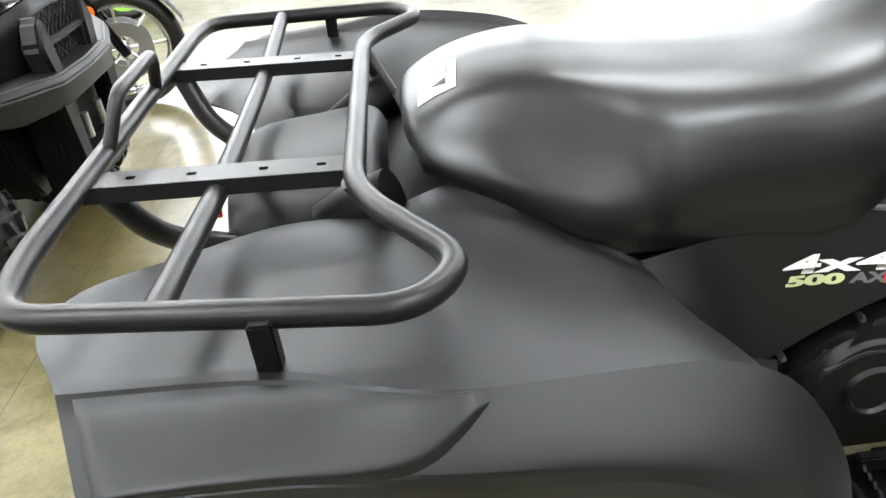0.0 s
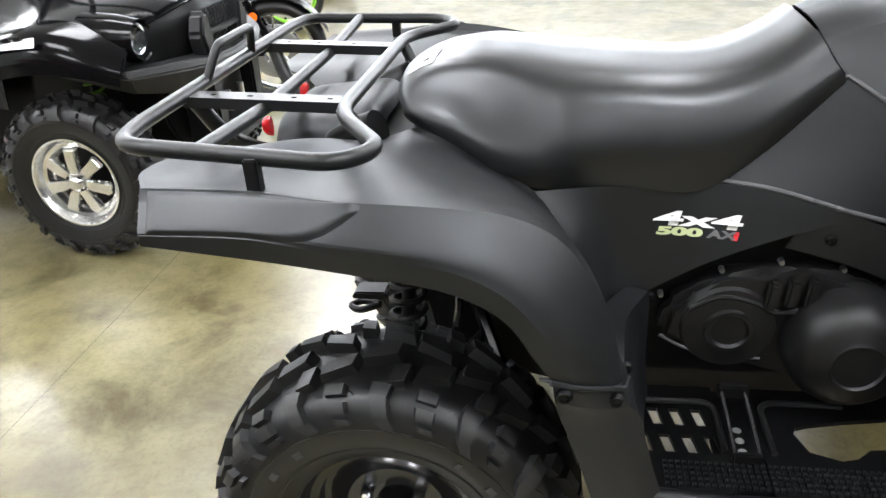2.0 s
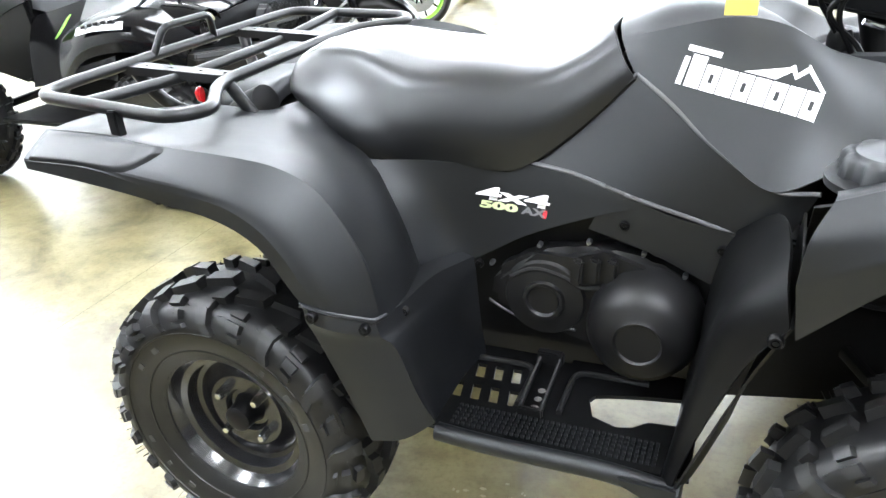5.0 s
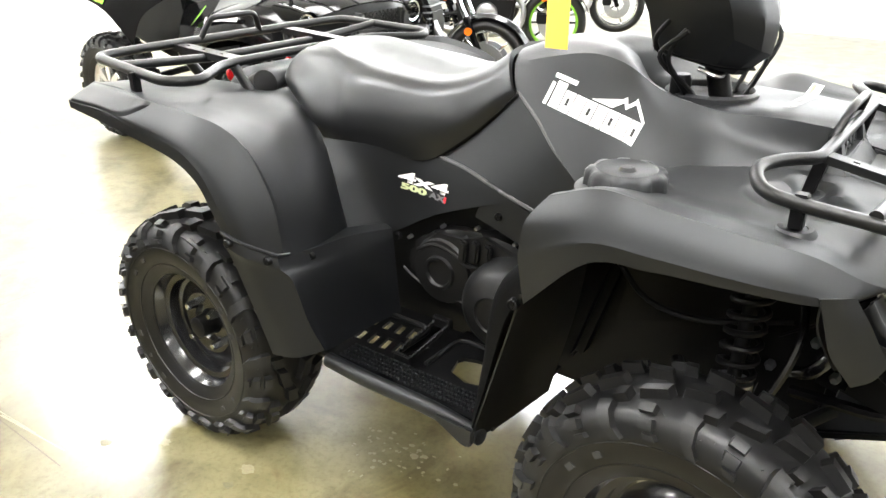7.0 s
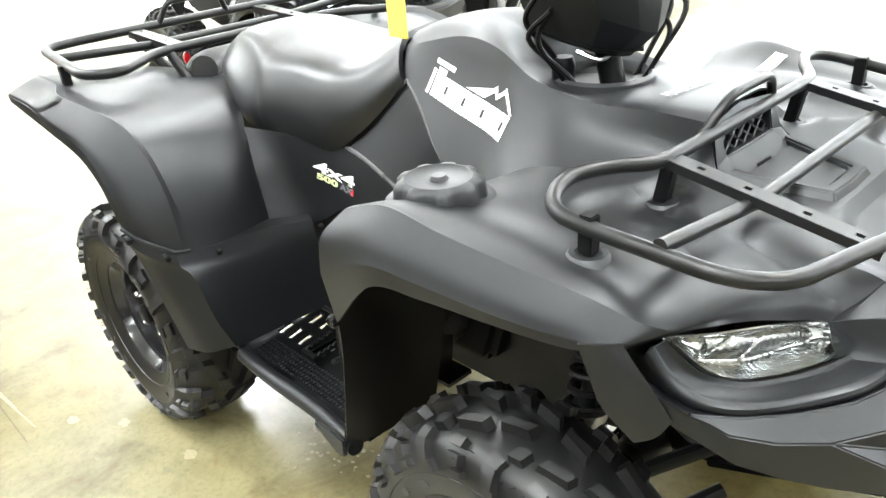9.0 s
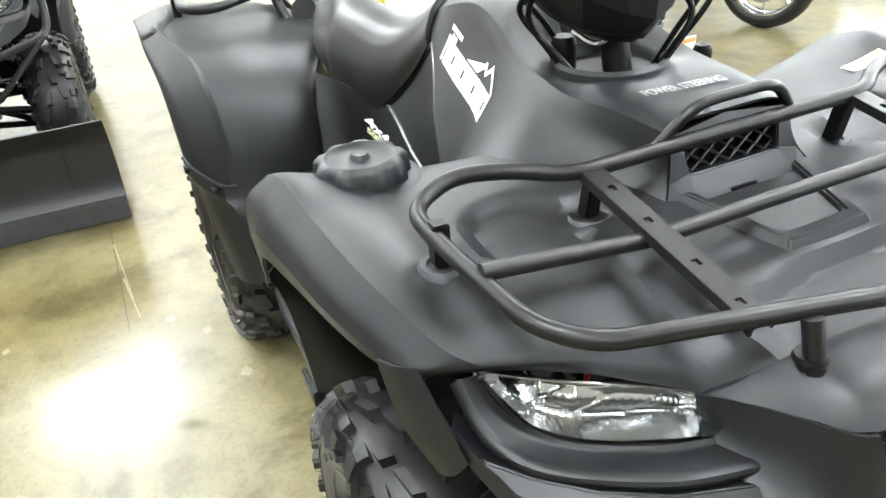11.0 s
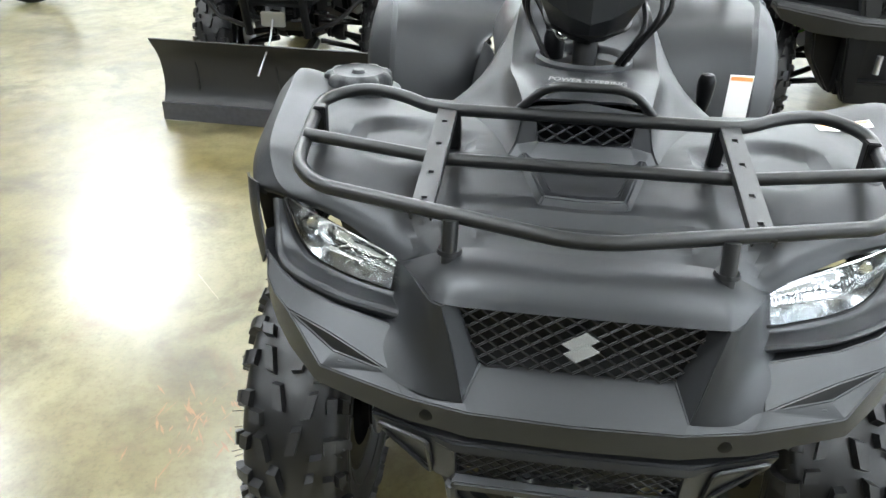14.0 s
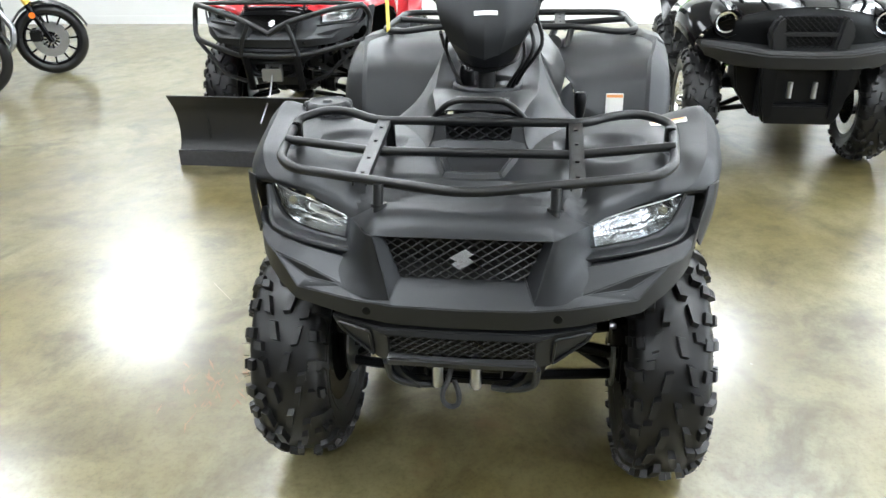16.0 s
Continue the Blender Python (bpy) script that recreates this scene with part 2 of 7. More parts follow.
def whole(grid):
    """Continues a right-hand grid, whose rows begin on the middle plane, over to the left."""
    g = np.array(grid, float)
    return np.concatenate([g[:, :0:-1] * [1, -1, 1], g], axis=1)


def tube(pts, r, closed=False, n=10, bend=0, bm=None, caps=True, flat=1.0):
    """A round tube along the points; bend > 0 rounds the corners through a spline."""
    bm = bm or bmesh.new()
    p = spline(pts, bend, closed) if bend else np.array(pts, float)
    k = len(p)
    rings = []
    up = None
    for i in range(k):
        d = p[(i + 1) % k] - p[i - 1] if closed else p[min(i + 1, k - 1)] - p[max(i - 1, 0)]
        d = d / max(np.linalg.norm(d), 1e-9)
        if up is None:
            up = np.array([0, 0, 1.0]) if abs(d[2]) < 0.9 else np.array([1.0, 0, 0])
        s = np.cross(d, up)
        s /= max(np.linalg.norm(s), 1e-9)
        up = np.cross(s, d)
        rings.append([bm.verts.new(p[i] + r * (math.cos(a) * s + flat * math.sin(a) * up)) for a in np.linspace(0, 2 * math.pi, n, endpoint=False)])
    for i in range(k if closed else k - 1):
        a, b = rings[i], rings[(i + 1) % k]
        for j in range(n):
            bm.faces.new((a[j], a[(j + 1) % n], b[(j + 1) % n], b[j]))
    if caps and not closed:
        bm.faces.new(rings[0][::-1])
        bm.faces.new(rings[-1])
    return bm


def fillet(pts, r, closed=False, n=5):
    """The polyline with its corners rounded to about the radius r."""
    p = [np.array(q, float) for q in pts]
    k = len(p)
    out = []
    for i in range(k):
        if not closed and i in (0, k - 1):
            out.append(p[i])
            continue
        a, b, c = p[i - 1], p[i], p[(i + 1) % k]
        u, v = a - b, c - b
        e = min(r, np.linalg.norm(u) * 0.48, np.linalg.norm(v) * 0.48)
        s, t = b + u / np.linalg.norm(u) * e, b + v / np.linalg.norm(v) * e
        for j in range(n + 1):
            w = j / n
            out.append((1 - w) ** 2 * s + 2 * w * (1 - w) * b + w * w * t)
    return out


def lathe(profile, n=32, axis="Y", center=(0, 0, 0), bm=None, arc=1.0, close=False):
    """Turns (along, radius) points about an axis through center."""
    bm = bm or bmesh.new()
    c = Vector(center)

    def place(h, r, a):
        u, v = r * math.cos(a), r * math.sin(a)
        return c + Vector({"Y": (u, h, v), "X": (h, u, v), "Z": (u, v, h)}[axis])
    rings = [[bm.verts.new(place(h, r, 2 * math.pi * j / n)) for j in range(n)] for h, r in profile]
    pairs = list(zip(rings, rings[1:])) + ([(rings[-1], rings[0])] if close else [])
    for a, b in pairs:
        for j in range(n):
            bm.faces.new((a[j], a[(j + 1) % n], b[(j + 1) % n], b[j]))
    if not close:
        for ring, (h, r) in ((rings[0], profile[0]), (rings[-1], profile[-1])):
            if r > 1e-4:
                bm.faces.new(ring)
    return bm


def prism(poly, depth, axis="Y", at=0.0, bevel=0.0, bm=None, m=None):
    """A polygon given in the plane across the axis, extruded along it and bevelled. Y: (x, z); X: (y, z); Z: (x, y)."""
    b2 = bmesh.new()
    put = {"Y": lambda a, b, h: (a, h, b), "X": lambda a, b, h: (h, a, b), "Z": lambda a, b, h: (a, b, h)}[axis]
    lo = [b2.verts.new(put(a, b, at)) for a, b in poly]
    hi = [b2.verts.new(put(a, b, at + depth)) for a, b in poly]
    b2.faces.new(lo)
    b2.faces.new(hi[::-1])
    k = len(poly)
    for i in range(k):
        b2.faces.new((lo[i], hi[i], hi[(i + 1) % k], lo[(i + 1) % k]))
    if bevel:
        bmesh.ops.bevel(b2, geom=list(b2.edges), offset=bevel, segments=2, affect="EDGES", clamp_overlap=True)
    return join(bm, b2, m)


def join(bm, b2, m=None):
    """Adds b2, moved by m, to bm."""
    if m is not None:
        bmesh.ops.transform(b2, matrix=m, verts=b2.verts)
    if bm is None:
        return b2
    me = bpy.data.meshes.new("scrap")
    b2.to_mesh(me)
    b2.free()
    bm.from_mesh(me)
    bpy.data.meshes.remove(me)
    return bm


def box(x0, x1, y0, y1, z0, z1, bevel=0.004, bm=None, m=None):
    return prism([(x0, z0), (x1, z0), (x1, z1), (x0, z1)], y1 - y0, "Y", y0, bevel, bm, m)


def letters(text, size, bold=0.0):
    """The built-in font's shapes as a bmesh in the plane x, y."""
    cu = bpy.data.curves.new("text", "FONT")
    cu.body, cu.size, cu.offset = text, size, bold
    ob = bpy.data.objects.new("text", cu)
    scene.collection.objects.link(ob)
    bpy.context.view_layer.update()
    me = bpy.data.meshes.new_from_object(ob.evaluated_get(bpy.context.evaluated_depsgraph_get()))
    bm = bmesh.new()
    bm.from_mesh(me)
    bpy.data.objects.remove(ob)
    bpy.data.meshes.remove(me)
    bpy.data.curves.remove(cu)
    return bm


def flat_shapes(polys):
    bm = bmesh.new()
    for poly in polys:
        bm.faces.new([bm.verts.new((a, b, 0)) for a, b in poly])
    return bm


def decal(bm, origin, ux, uy, onto, lift=0.0015):
    """Lays flat shapes on the surfaces of objects: carries their plane to origin, ux, uy and drops it on along the plane's normal."""
    from mathutils.bvhtree import BVHTree
    trees = []
    for ob in onto:
        b = bmesh.new()
        b.from_mesh(ob.data)
        trees.append(BVHTree.FromBMesh(b))
        b.free()
    ux, uy, o = Vector(ux).normalized(), Vector(uy).normalized(), Vector(origin)
    way = ux.cross(uy).normalized()
    bmesh.ops.triangulate(bm, faces=bm.faces)
    for _ in range(6):
        long = [e for e in bm.edges if e.calc_length() > 0.025]
        if not long:
            break
        bmesh.ops.subdivide_edges(bm, edges=long, cuts=1)
        bmesh.ops.triangulate(bm, faces=bm.faces)
    for v in bm.verts:
        p = o + ux * v.co.x + uy * v.co.y
        best = None
        for tree in trees:
            hit = tree.ray_cast(p + way * 0.15, -way)
            if hit[0] is not None and (best is None or hit[3] < best[1]):
                best = (hit[0], hit[3])
        v.co = (best[0] if best else p) + way * lift
    return bm


# ---- the showroom ----
X0, X1, Y0, Y1, HIGH = -6.4, 12.0, -12.0, 8.0, 4.0


def slab(name, x0, x1, y0, y1, z0, z1, mat, label, category):
    ob = part(name, box(x0, x1, y0, y1, z0, z1, 0), mat, smooth=False)
    return tagged(ob, label, category, kind="structure")


slab("floor", X0 - 0.2, X1 + 0.2, Y0 - 0.2, Y1 + 0.2, -0.15, 0, CONCRETE, "polished olive-tan concrete showroom floor with stains and worn drifts", "floor")
slab("ceiling", X0 - 0.2, X1 + 0.2, Y0 - 0.2, Y1 + 0.2, HIGH, HIGH + 0.15, CEIL_WHITE, "plain white showroom ceiling", "ceiling")
slab("wall_west", X0 - 0.2, X0, Y0, Y1, 0, HIGH, WALL_WHITE, "plain white painted showroom wall", "wall")
# unseen wall, darkened to keep the ambient light low
slab("wall_east", X1, X1 + 0.2, Y0, Y1, 0, HIGH, DIM_WALL, "unseen wall, made dark to deepen the reflections", "wall")
# north wall with a row of tall shop windows
WX = [-4.8, -2.2, 0.4, 3.0, 5.6, 8.2, 10.8]
WLOW, WTOP, WHALF = 1.5, 3.75, 1.18
edges = [X0] + [e for x in WX for e in (x - WHALF, x + WHALF)] + [X1]
north = bmesh.new()
for a, b in zip(edges[::2], edges[1::2]):
    north = box(a, b, Y1, Y1 + 0.2, 0, HIGH, 0, north)
for x in WX:
    north = box(x - WHALF, x + WHALF, Y1, Y1 + 0.2, 0, WLOW, 0, north)
    north = box(x - WHALF, x + WHALF, Y1, Y1 + 0.2, WTOP, HIGH, 0, north)
tagged(part("wall_north", north, WALL_WHITE, smooth=False), "white painted showroom wall with tall shop windows", "wall", kind="structure")
for i, x in enumerate(WX):
    win = tagged(empty("window_%d" % (i + 1)), "tall shop window with white frame, daylight outside", "window", "shop windows", "structure")
    fr = bmesh.new()
    for xx in (x - WHALF, x - 0.03, x + WHALF - 0.06):
        fr = box(xx, xx + 0.06, Y1 + 0.06, Y1 + 0.14, WLOW, WTOP, 0.004, fr)
    for zz in (WLOW, WTOP - 0.06):
        fr = box(x - WHALF, x + WHALF, Y1 + 0.065, Y1 + 0.135, zz, zz + 0.06, 0.004, fr)
    part("window_frame", fr, WALL_WHITE, win)
    part("window_sill", box(x - WHALF - 0.03, x + WHALF + 0.03, Y1 - 0.05, Y1 + 0.02, WLOW - 0.04, WLOW, 0.004), WALL_WHITE, win)
out = part("backdrop", box(X0, X1 + 1, Y1 + 1.6, Y1 + 1.65, -0.1, 4.4, 0), SKY_GLOW, smooth=False)
tagged(out, "bright overcast daylight outside the shop windows", "backdrop", kind="structure")
# unseen like the east wall, and dark for the same purpose
slab("wall_south", X0, X1, Y0 - 0.2, Y0, 0, HIGH, DIM_WALL, "unseen wall, made dark to deepen the reflections", "wall")
slab("baseboard_west", X0, X0 + 0.012, Y0, Y1 - 0.012, 0, 0.10, WALL_WHITE, "low white painted skirting along the wall", "baseboard")
slab("baseboard_north", X0, X1, Y1 - 0.012, Y1, 0, 0.10, WALL_WHITE, "low white painted skirting along the wall", "baseboard")


def ceiling_lamp():
    lamp = empty("ceiling_light")
    part("housing", box(-0.62, 0.62, -0.62, 0.62, -0.03, 0.0, 0.006), CEIL_WHITE, lamp)
    part("diffuser", box(-0.58, 0.58, -0.58, 0.58, -0.042, -0.031, 0.003), LAMP_FACE, lamp, "glowing white diffuser")
    return tagged(lamp, "square white ceiling light panel, switched on", "ceiling light", "ceiling lights")


first = ceiling_lamp()
first.matrix_basis = pose(LAMP_X[0], LAMP_Y[0], HIGH)
# the other rows are extrapolated, unseen lamps added to light the upper surfaces
for lx in LAMP_X:
    for ly in LAMP_Y:
        if (lx, ly) != (LAMP_X[0], LAMP_Y[0]) and not (ly > 5 and lx > -1):
            copy_thing(first, pose(lx, ly, HIGH))


# saw-cut joints, chips and stains of the concrete
def floor_mark(name, polys, mat, label, z=0.0012):
    """Thin flat patches in the floor's surface."""
    bm = bmesh.new()
    for poly in polys:
        bm.faces.new([bm.verts.new((x, y, z)) for x, y in poly])
    return tagged(part(name, bm, mat, smooth=False), label, "floor mark", kind="structure")


def blob(cx, cy, rx, ry, seed, n=18):
    rnd = random.Random(seed)
    return [(cx + rx * (0.65 + 0.5 * rnd.random()) * math.cos(2 * math.pi * i / n), cy + ry * (0.65 + 0.5 * rnd.random()) * math.sin(2 * math.pi * i / n)) for i in range(n)]


JOINT = material("dusty_joint", (0.085, 0.074, 0.045), 0.7, grain=0.3, scale=80, blotch=0.3, blotch_scale=8)
CHIP = material("pale_chipped_concrete", (0.25, 0.23, 0.155), 0.5, grain=0.2, scale=120, blotch=0.2)
RUST = material("rusty_scratches", (0.20, 0.105, 0.040), 0.45, grain=0.3, scale=60, blotch=0.4, blotch_scale=18)
DULL = material("dull_grey_spot", (0.17, 0.155, 0.10), 0.5, grain=0.25, scale=150, blotch=0.3, blotch_scale=30, spec=0.3)

floor_mark("floor_joint", [[(-1.154, -0.85), (-1.151, -0.85), (-1.151, 6.0), (-1.154, 6.0)]], JOINT, "thin saw-cut joint across the concrete floor")
floor_mark("floor_joint", [[(-1.155, -0.853), (-0.15, -0.852), (-0.15, -0.849), (-1.155, -0.848)]], JOINT, "thin saw-cut joint along the concrete floor", 0.0010)
crack = [(0.37, -1.55), (0.352, -1.49), (0.340, -1.45), (0.318, -1.40), (0.30, -1.33)]
floor_mark("floor_crack", [[(x - 0.0012, y) for x, y in crack] + [(x + 0.0012, y) for x, y in crack[::-1]]], JOINT, "hairline crack in the concrete floor", 0.0014)
for k, (cx, cy, r) in enumerate(((0.242, -0.572, 0.022), (-0.145, -0.728, 0.022), (-0.020, -0.634, 0.020), (0.55, -0.28, 0.014), (-0.235, -1.202, 0.016), (0.10, -1.05, 0.006), (0.82, 0.85, 0.006), (1.30, 0.39, 0.007))):
    floor_mark("floor_chip", [blob(cx, cy, r, r * 0.8, k)], CHIP, "pale chip in the concrete floor", 0.0016)
for k, (cx, cy, rx, ry) in enumerate(((0.380, -0.752, 0.030, 0.020), (0.398, -0.728, 0.024, 0.018), (0.250, -0.640, 0.017, 0.014), (0.10, -0.755, 0.008, 0.010), (0.07, -0.745, 0.012, 0.006), (0.16, -0.70, 0.005, 0.005), (0.60, -0.79, 0.006, 0.005), (0.62, -0.90, 0.005, 0.006))):
    floor_mark("floor_stain", [blob(cx, cy, rx, ry, 30 + k)], DULL, "dull grey spot on the polished floor", 0.0015)
scuff = random.Random(11)
specks = [blob(0.50 + scuff.gauss(0, 0.06), -0.30 + scuff.gauss(0, 0.05), scuff.uniform(0.002, 0.009), scuff.uniform(0.002, 0.007), 60 + k, 9) for k in range(60)]
bm = bmesh.new()
for k, poly in enumerate(specks):
    bm.faces.new([bm.verts.new((x, y, 0.0014 + k * 0.00002)) for x, y in poly])
tagged(part("floor_scuffs", bm, CHIP, smooth=False), "pale worn specks on the concrete floor", "floor mark", kind="stuff")
for (xa, ya), (xb, yb), w in (((-0.49, -0.838), (-0.20, -0.812), 0.004), ((-0.771, -0.849), (-0.33, -0.820), 0.003), ((0.42, -1.16), (0.56, -1.03), 0.003)):
    floor_mark("floor_scratch", [[(xa, ya - w), (xb, yb - w * 0.4), (xb, yb + w * 0.4), (xa, ya + w)]], CHIP, "pale scratch in the concrete floor", 0.0013)
rnd = random.Random(5)
scr = []
for k in range(46):
    cx, cy, a, L = 1.10 + rnd.gauss(0, 0.09), -0.86 + rnd.gauss(0, 0.06), rnd.uniform(-0.5, 0.9), rnd.uniform(0.02, 0.09)
    u, v = math.cos(a) * L / 2, math.sin(a) * L / 2
    w = rnd.uniform(0.001, 0.0035)
    scr.append([(cx - u, cy - v), (cx + w, cy - w), (cx + u, cy + v), (cx - w, cy + w)])
bm = bmesh.new()
for k, poly in enumerate(scr):
    bm.faces.new([bm.verts.new((x, y, 0.0014 + k * 0.00002)) for x, y in poly])
tagged(part("rust_scratches", bm, RUST, smooth=False), "rusty brown scratches on the concrete floor", "floor mark", kind="stuff")


# ---- the black quad ----
quad = tagged(empty("quad_bike"), "matte black utility quad bike with cargo racks on concrete", "quad bike")
BODY = PLASTIC

# rear fender: one moulded sheet over both rear wheels
wing = [
    [(-0.225, -0.160, 0.835), (-0.270, -0.225, 0.860), (-0.345, -0.290, 0.872), (-0.362, -0.365, 0.876), (-0.301, -0.472, 0.896), (-0.288, -0.494, 0.904), (-0.250, -0.580, 0.885), (-0.246, -0.590, 0.878), (-0.247, -0.588, 0.862)],
    [(-0.150, -0.155, 0.840), (-0.150, -0.200, 0.872), (-0.150, -0.270, 0.884), (-0.135, -0.390, 0.888), (-0.125, -0.490, 0.900), (-0.120, -0.512, 0.908), (-0.105, -0.582, 0.886), (-0.095, -0.594, 0.877), (-0.090, -0.592, 0.846)],
    [(-0.040, -0.150, 0.850), (-0.030, -0.205, 0.868), (-0.015, -0.290, 0.882), (0.000, -0.410, 0.892), (0.012, -0.528, 0.903), (0.015, -0.553, 0.912), (0.018, -0.593, 0.878), (0.020, -0.597, 0.858), (0.020, -0.592, 0.830)],
    [(0.080, -0.155, 0.878), (0.100, -0.215, 0.852), (0.110, -0.310, 0.855), (0.125, -0.425, 0.874), (0.138, -0.516, 0.890), (0.141, -0.540, 0.899), (0.148, -0.584, 0.858), (0.150, -0.592, 0.838), (0.150, -0.591, 0.806)],
    [(0.165, -0.195, 0.822), (0.190, -0.235, 0.818), (0.205, -0.325, 0.832), (0.220, -0.415, 0.850), (0.232, -0.494, 0.868), (0.234, -0.520, 0.877), (0.226, -0.574, 0.834), (0.222, -0.590, 0.804), (0.225, -0.591, 0.766)],
    [(0.250, -0.240, 0.792), (0.262, -0.270, 0.780), (0.275, -0.335, 0.786), (0.290, -0.415, 0.802), (0.300, -0.486, 0.826), (0.304, -0.512, 0.832), (0.280, -0.570, 0.788), (0.267, -0.590, 0.756), (0.264, -0.590, 0.708)],
    [(0.300, -0.262, 0.720), (0.320, -0.282, 0.708), (0.340, -0.330, 0.702), (0.352, -0.400, 0.706), (0.358, -0.480, 0.724), (0.362, -0.508, 0.730), (0.325, -0.566, 0.706), (0.300, -0.586, 0.694), (0.284, -0.589, 0.678)],
    [(0.345, -0.275, 0.600), (0.360, -0.288, 0.598), (0.372, -0.330, 0.596), (0.386, -0.400, 0.598), (0.392, -0.485, 0.608), (0.386, -0.510, 0.614), (0.356, -0.552, 0.630), (0.326, -0.574, 0.644), (0.298, -0.586, 0.656)],
]
# the inner sheet drops off sharply behind the ridge
for row in wing[2:7]:
    x4, y4, z4 = row[4]
    x5, y5, z5 = row[5]
    row[4] = (x5 + (x4 - x5) * 0.6, y5 + (y4 - y5) * 0.55, z5 - 0.015)
rear_fender = part("rear_fender", shell(dense(wing, 5, 5, (), (4, 5, 7)), -0.005, mirror=True), BODY, quad, "matte black moulded rear fender", angle=14)
tail = [
    [(-0.235, 0, 0.835), (-0.235, -0.080, 0.835), (-0.232, -0.125, 0.80), (-0.23, -0.15, 0.76)],
    [(-0.215, 0, 0.880), (-0.215, -0.080, 0.878), (-0.212, -0.128, 0.855), (-0.21, -0.15, 0.80)],
    [(-0.120, 0, 0.892), (-0.120, -0.085, 0.890), (-0.120, -0.132, 0.866), (-0.12, -0.155, 0.82)],
    [(-0.050, 0, 0.895), (-0.050, -0.085, 0.893), (-0.050, -0.132, 0.868), (-0.05, -0.155, 0.82)],
    [(-0.030, 0, 0.865), (-0.030, -0.085, 0.865), (-0.030, -0.132, 0.845), (-0.03, -0.155, 0.80)],
]
part("tail_cover", shell(whole(dense(tail, 4, 4)), 0.004), BODY, quad, "black tail box cover between the rear fenders")

# side panels below the seat
flank = [
    [(0.250, -0.240, 0.792), (0.300, -0.262, 0.722), (0.325, -0.270, 0.660), (0.348, -0.276, 0.592)],
    [(0.350, -0.208, 0.788), (0.365, -0.210, 0.720), (0.378, -0.213, 0.650), (0.395, -0.222, 0.575)],
    [(0.450, -0.190, 0.782), (0.450, -0.191, 0.720), (0.450, -0.193, 0.660), (0.450, -0.197, 0.588)],
    [(0.530, -0.178, 0.784), (0.545, -0.186, 0.732), (0.550, -0.191, 0.690), (0.550, -0.197, 0.646)],
    [(0.650, -0.185, 0.771), (0.660, -0.191, 0.745), (0.664, -0.194, 0.720), (0.666, -0.197, 0.695)],
    [(0.752, -0.198, 0.745), (0.756, -0.199, 0.741), (0.760, -0.200, 0.736), (0.764, -0.200, 0.730)],
]
side_panels = [part("side_panel", shell(dense(flank, 5, 4) * [1, s, 1], 0.004), BODY, quad, "matte black side panel under the seat") for s in (1, -1)]
strip = [
    [(0.545, -0.172, 0.786), (0.610, -0.156, 0.838), (0.675, -0.145, 0.895), (0.735, -0.136, 0.948)],
    [(0.640, -0.186, 0.774), (0.690, -0.172, 0.820), (0.745, -0.164, 0.866), (0.800, -0.165, 0.905)],
    [(0.755, -0.201, 0.742), (0.790, -0.196, 0.776), (0.828, -0.194, 0.815), (0.868, -0.198, 0.852)],
    [(0.905, -0.206, 0.700), (0.925, -0.212, 0.735), (0.945, -0.218, 0.765), (0.968, -0.228, 0.792)],
    [(0.990, -0.212, 0.660), (1.005, -0.224, 0.705), (1.020, -0.240, 0.750), (1.040, -0.255, 0.800)],
]
front_panels = [part("front_side_panel", shell(dense(strip, 5, 4) * [1, s, 1], 0.004), BODY, quad, "matte black slanted panel before the seat") for s in (1, -1)]

# edge highlights of the slanted panels, painted on as pale grey lines
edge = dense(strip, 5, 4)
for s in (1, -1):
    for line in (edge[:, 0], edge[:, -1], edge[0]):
        part("panel_edge", tube([tuple(p * [1, s, 1] + [0, -0.0015 * s, 0.001]) for p in line], 0.0042, n=8), PALE_EDGE, quad, "side panel edge with its highlight painted pale grey")

# tank cover, from the seat to the steering column and on to the front fender
cover = [
    [(0.690, 0, 1.022), (0.692, -0.060, 1.018), (0.702, -0.100, 0.998), (0.716, -0.122, 0.972), (0.735, -0.138, 0.944)],
    [(0.760, 0, 1.046), (0.765, -0.068, 1.042), (0.780, -0.110, 1.020), (0.795, -0.136, 0.965), (0.805, -0.168, 0.900)],
    [(0.850, 0, 1.052), (0.860, -0.072, 1.052), (0.880, -0.117, 1.040), (0.895, -0.147, 0.960), (0.880, -0.205, 0.845)],
    [(0.920, 0, 1.030), (0.935, -0.080, 1.040), (0.958, -0.124, 1.030), (0.990, -0.158, 0.950), (0.970, -0.235, 0.790)],
    [(0.970, 0, 0.970), (0.990, -0.092, 0.998), (1.035, -0.130, 0.990), (1.070, -0.175, 0.932), (1.060, -0.258, 0.838)],
    [(1.070, 0, 0.946), (1.085, -0.090, 0.962), (1.105, -0.128, 0.972), (1.135, -0.176, 0.926), (1.150, -0.262, 0.868)],
    [(1.155, 0, 0.964), (1.160, -0.085, 0.967), (1.168, -0.126, 0.965), (1.195, -0.156, 0.916), (1.235, -0.240, 0.866)],
    [(1.250, 0, 0.971), (1.250, -0.078, 0.971), (1.256, -0.110, 0.966), (1.272, -0.126, 0.912), (1.300, -0.190, 0.862)],
    [(1.332, 0, 0.966), (1.332, -0.070, 0.965), (1.340, -0.094, 0.958), (1.356, -0.104, 0.902), (1.390, -0.135, 0.856)],
]
tank_cover = part("tank_cover", shell(whole(dense(cover, 5, 5, (), (2,))), 0.004), BODY, quad, "matte black tank cover with printed lettering", angle=24)

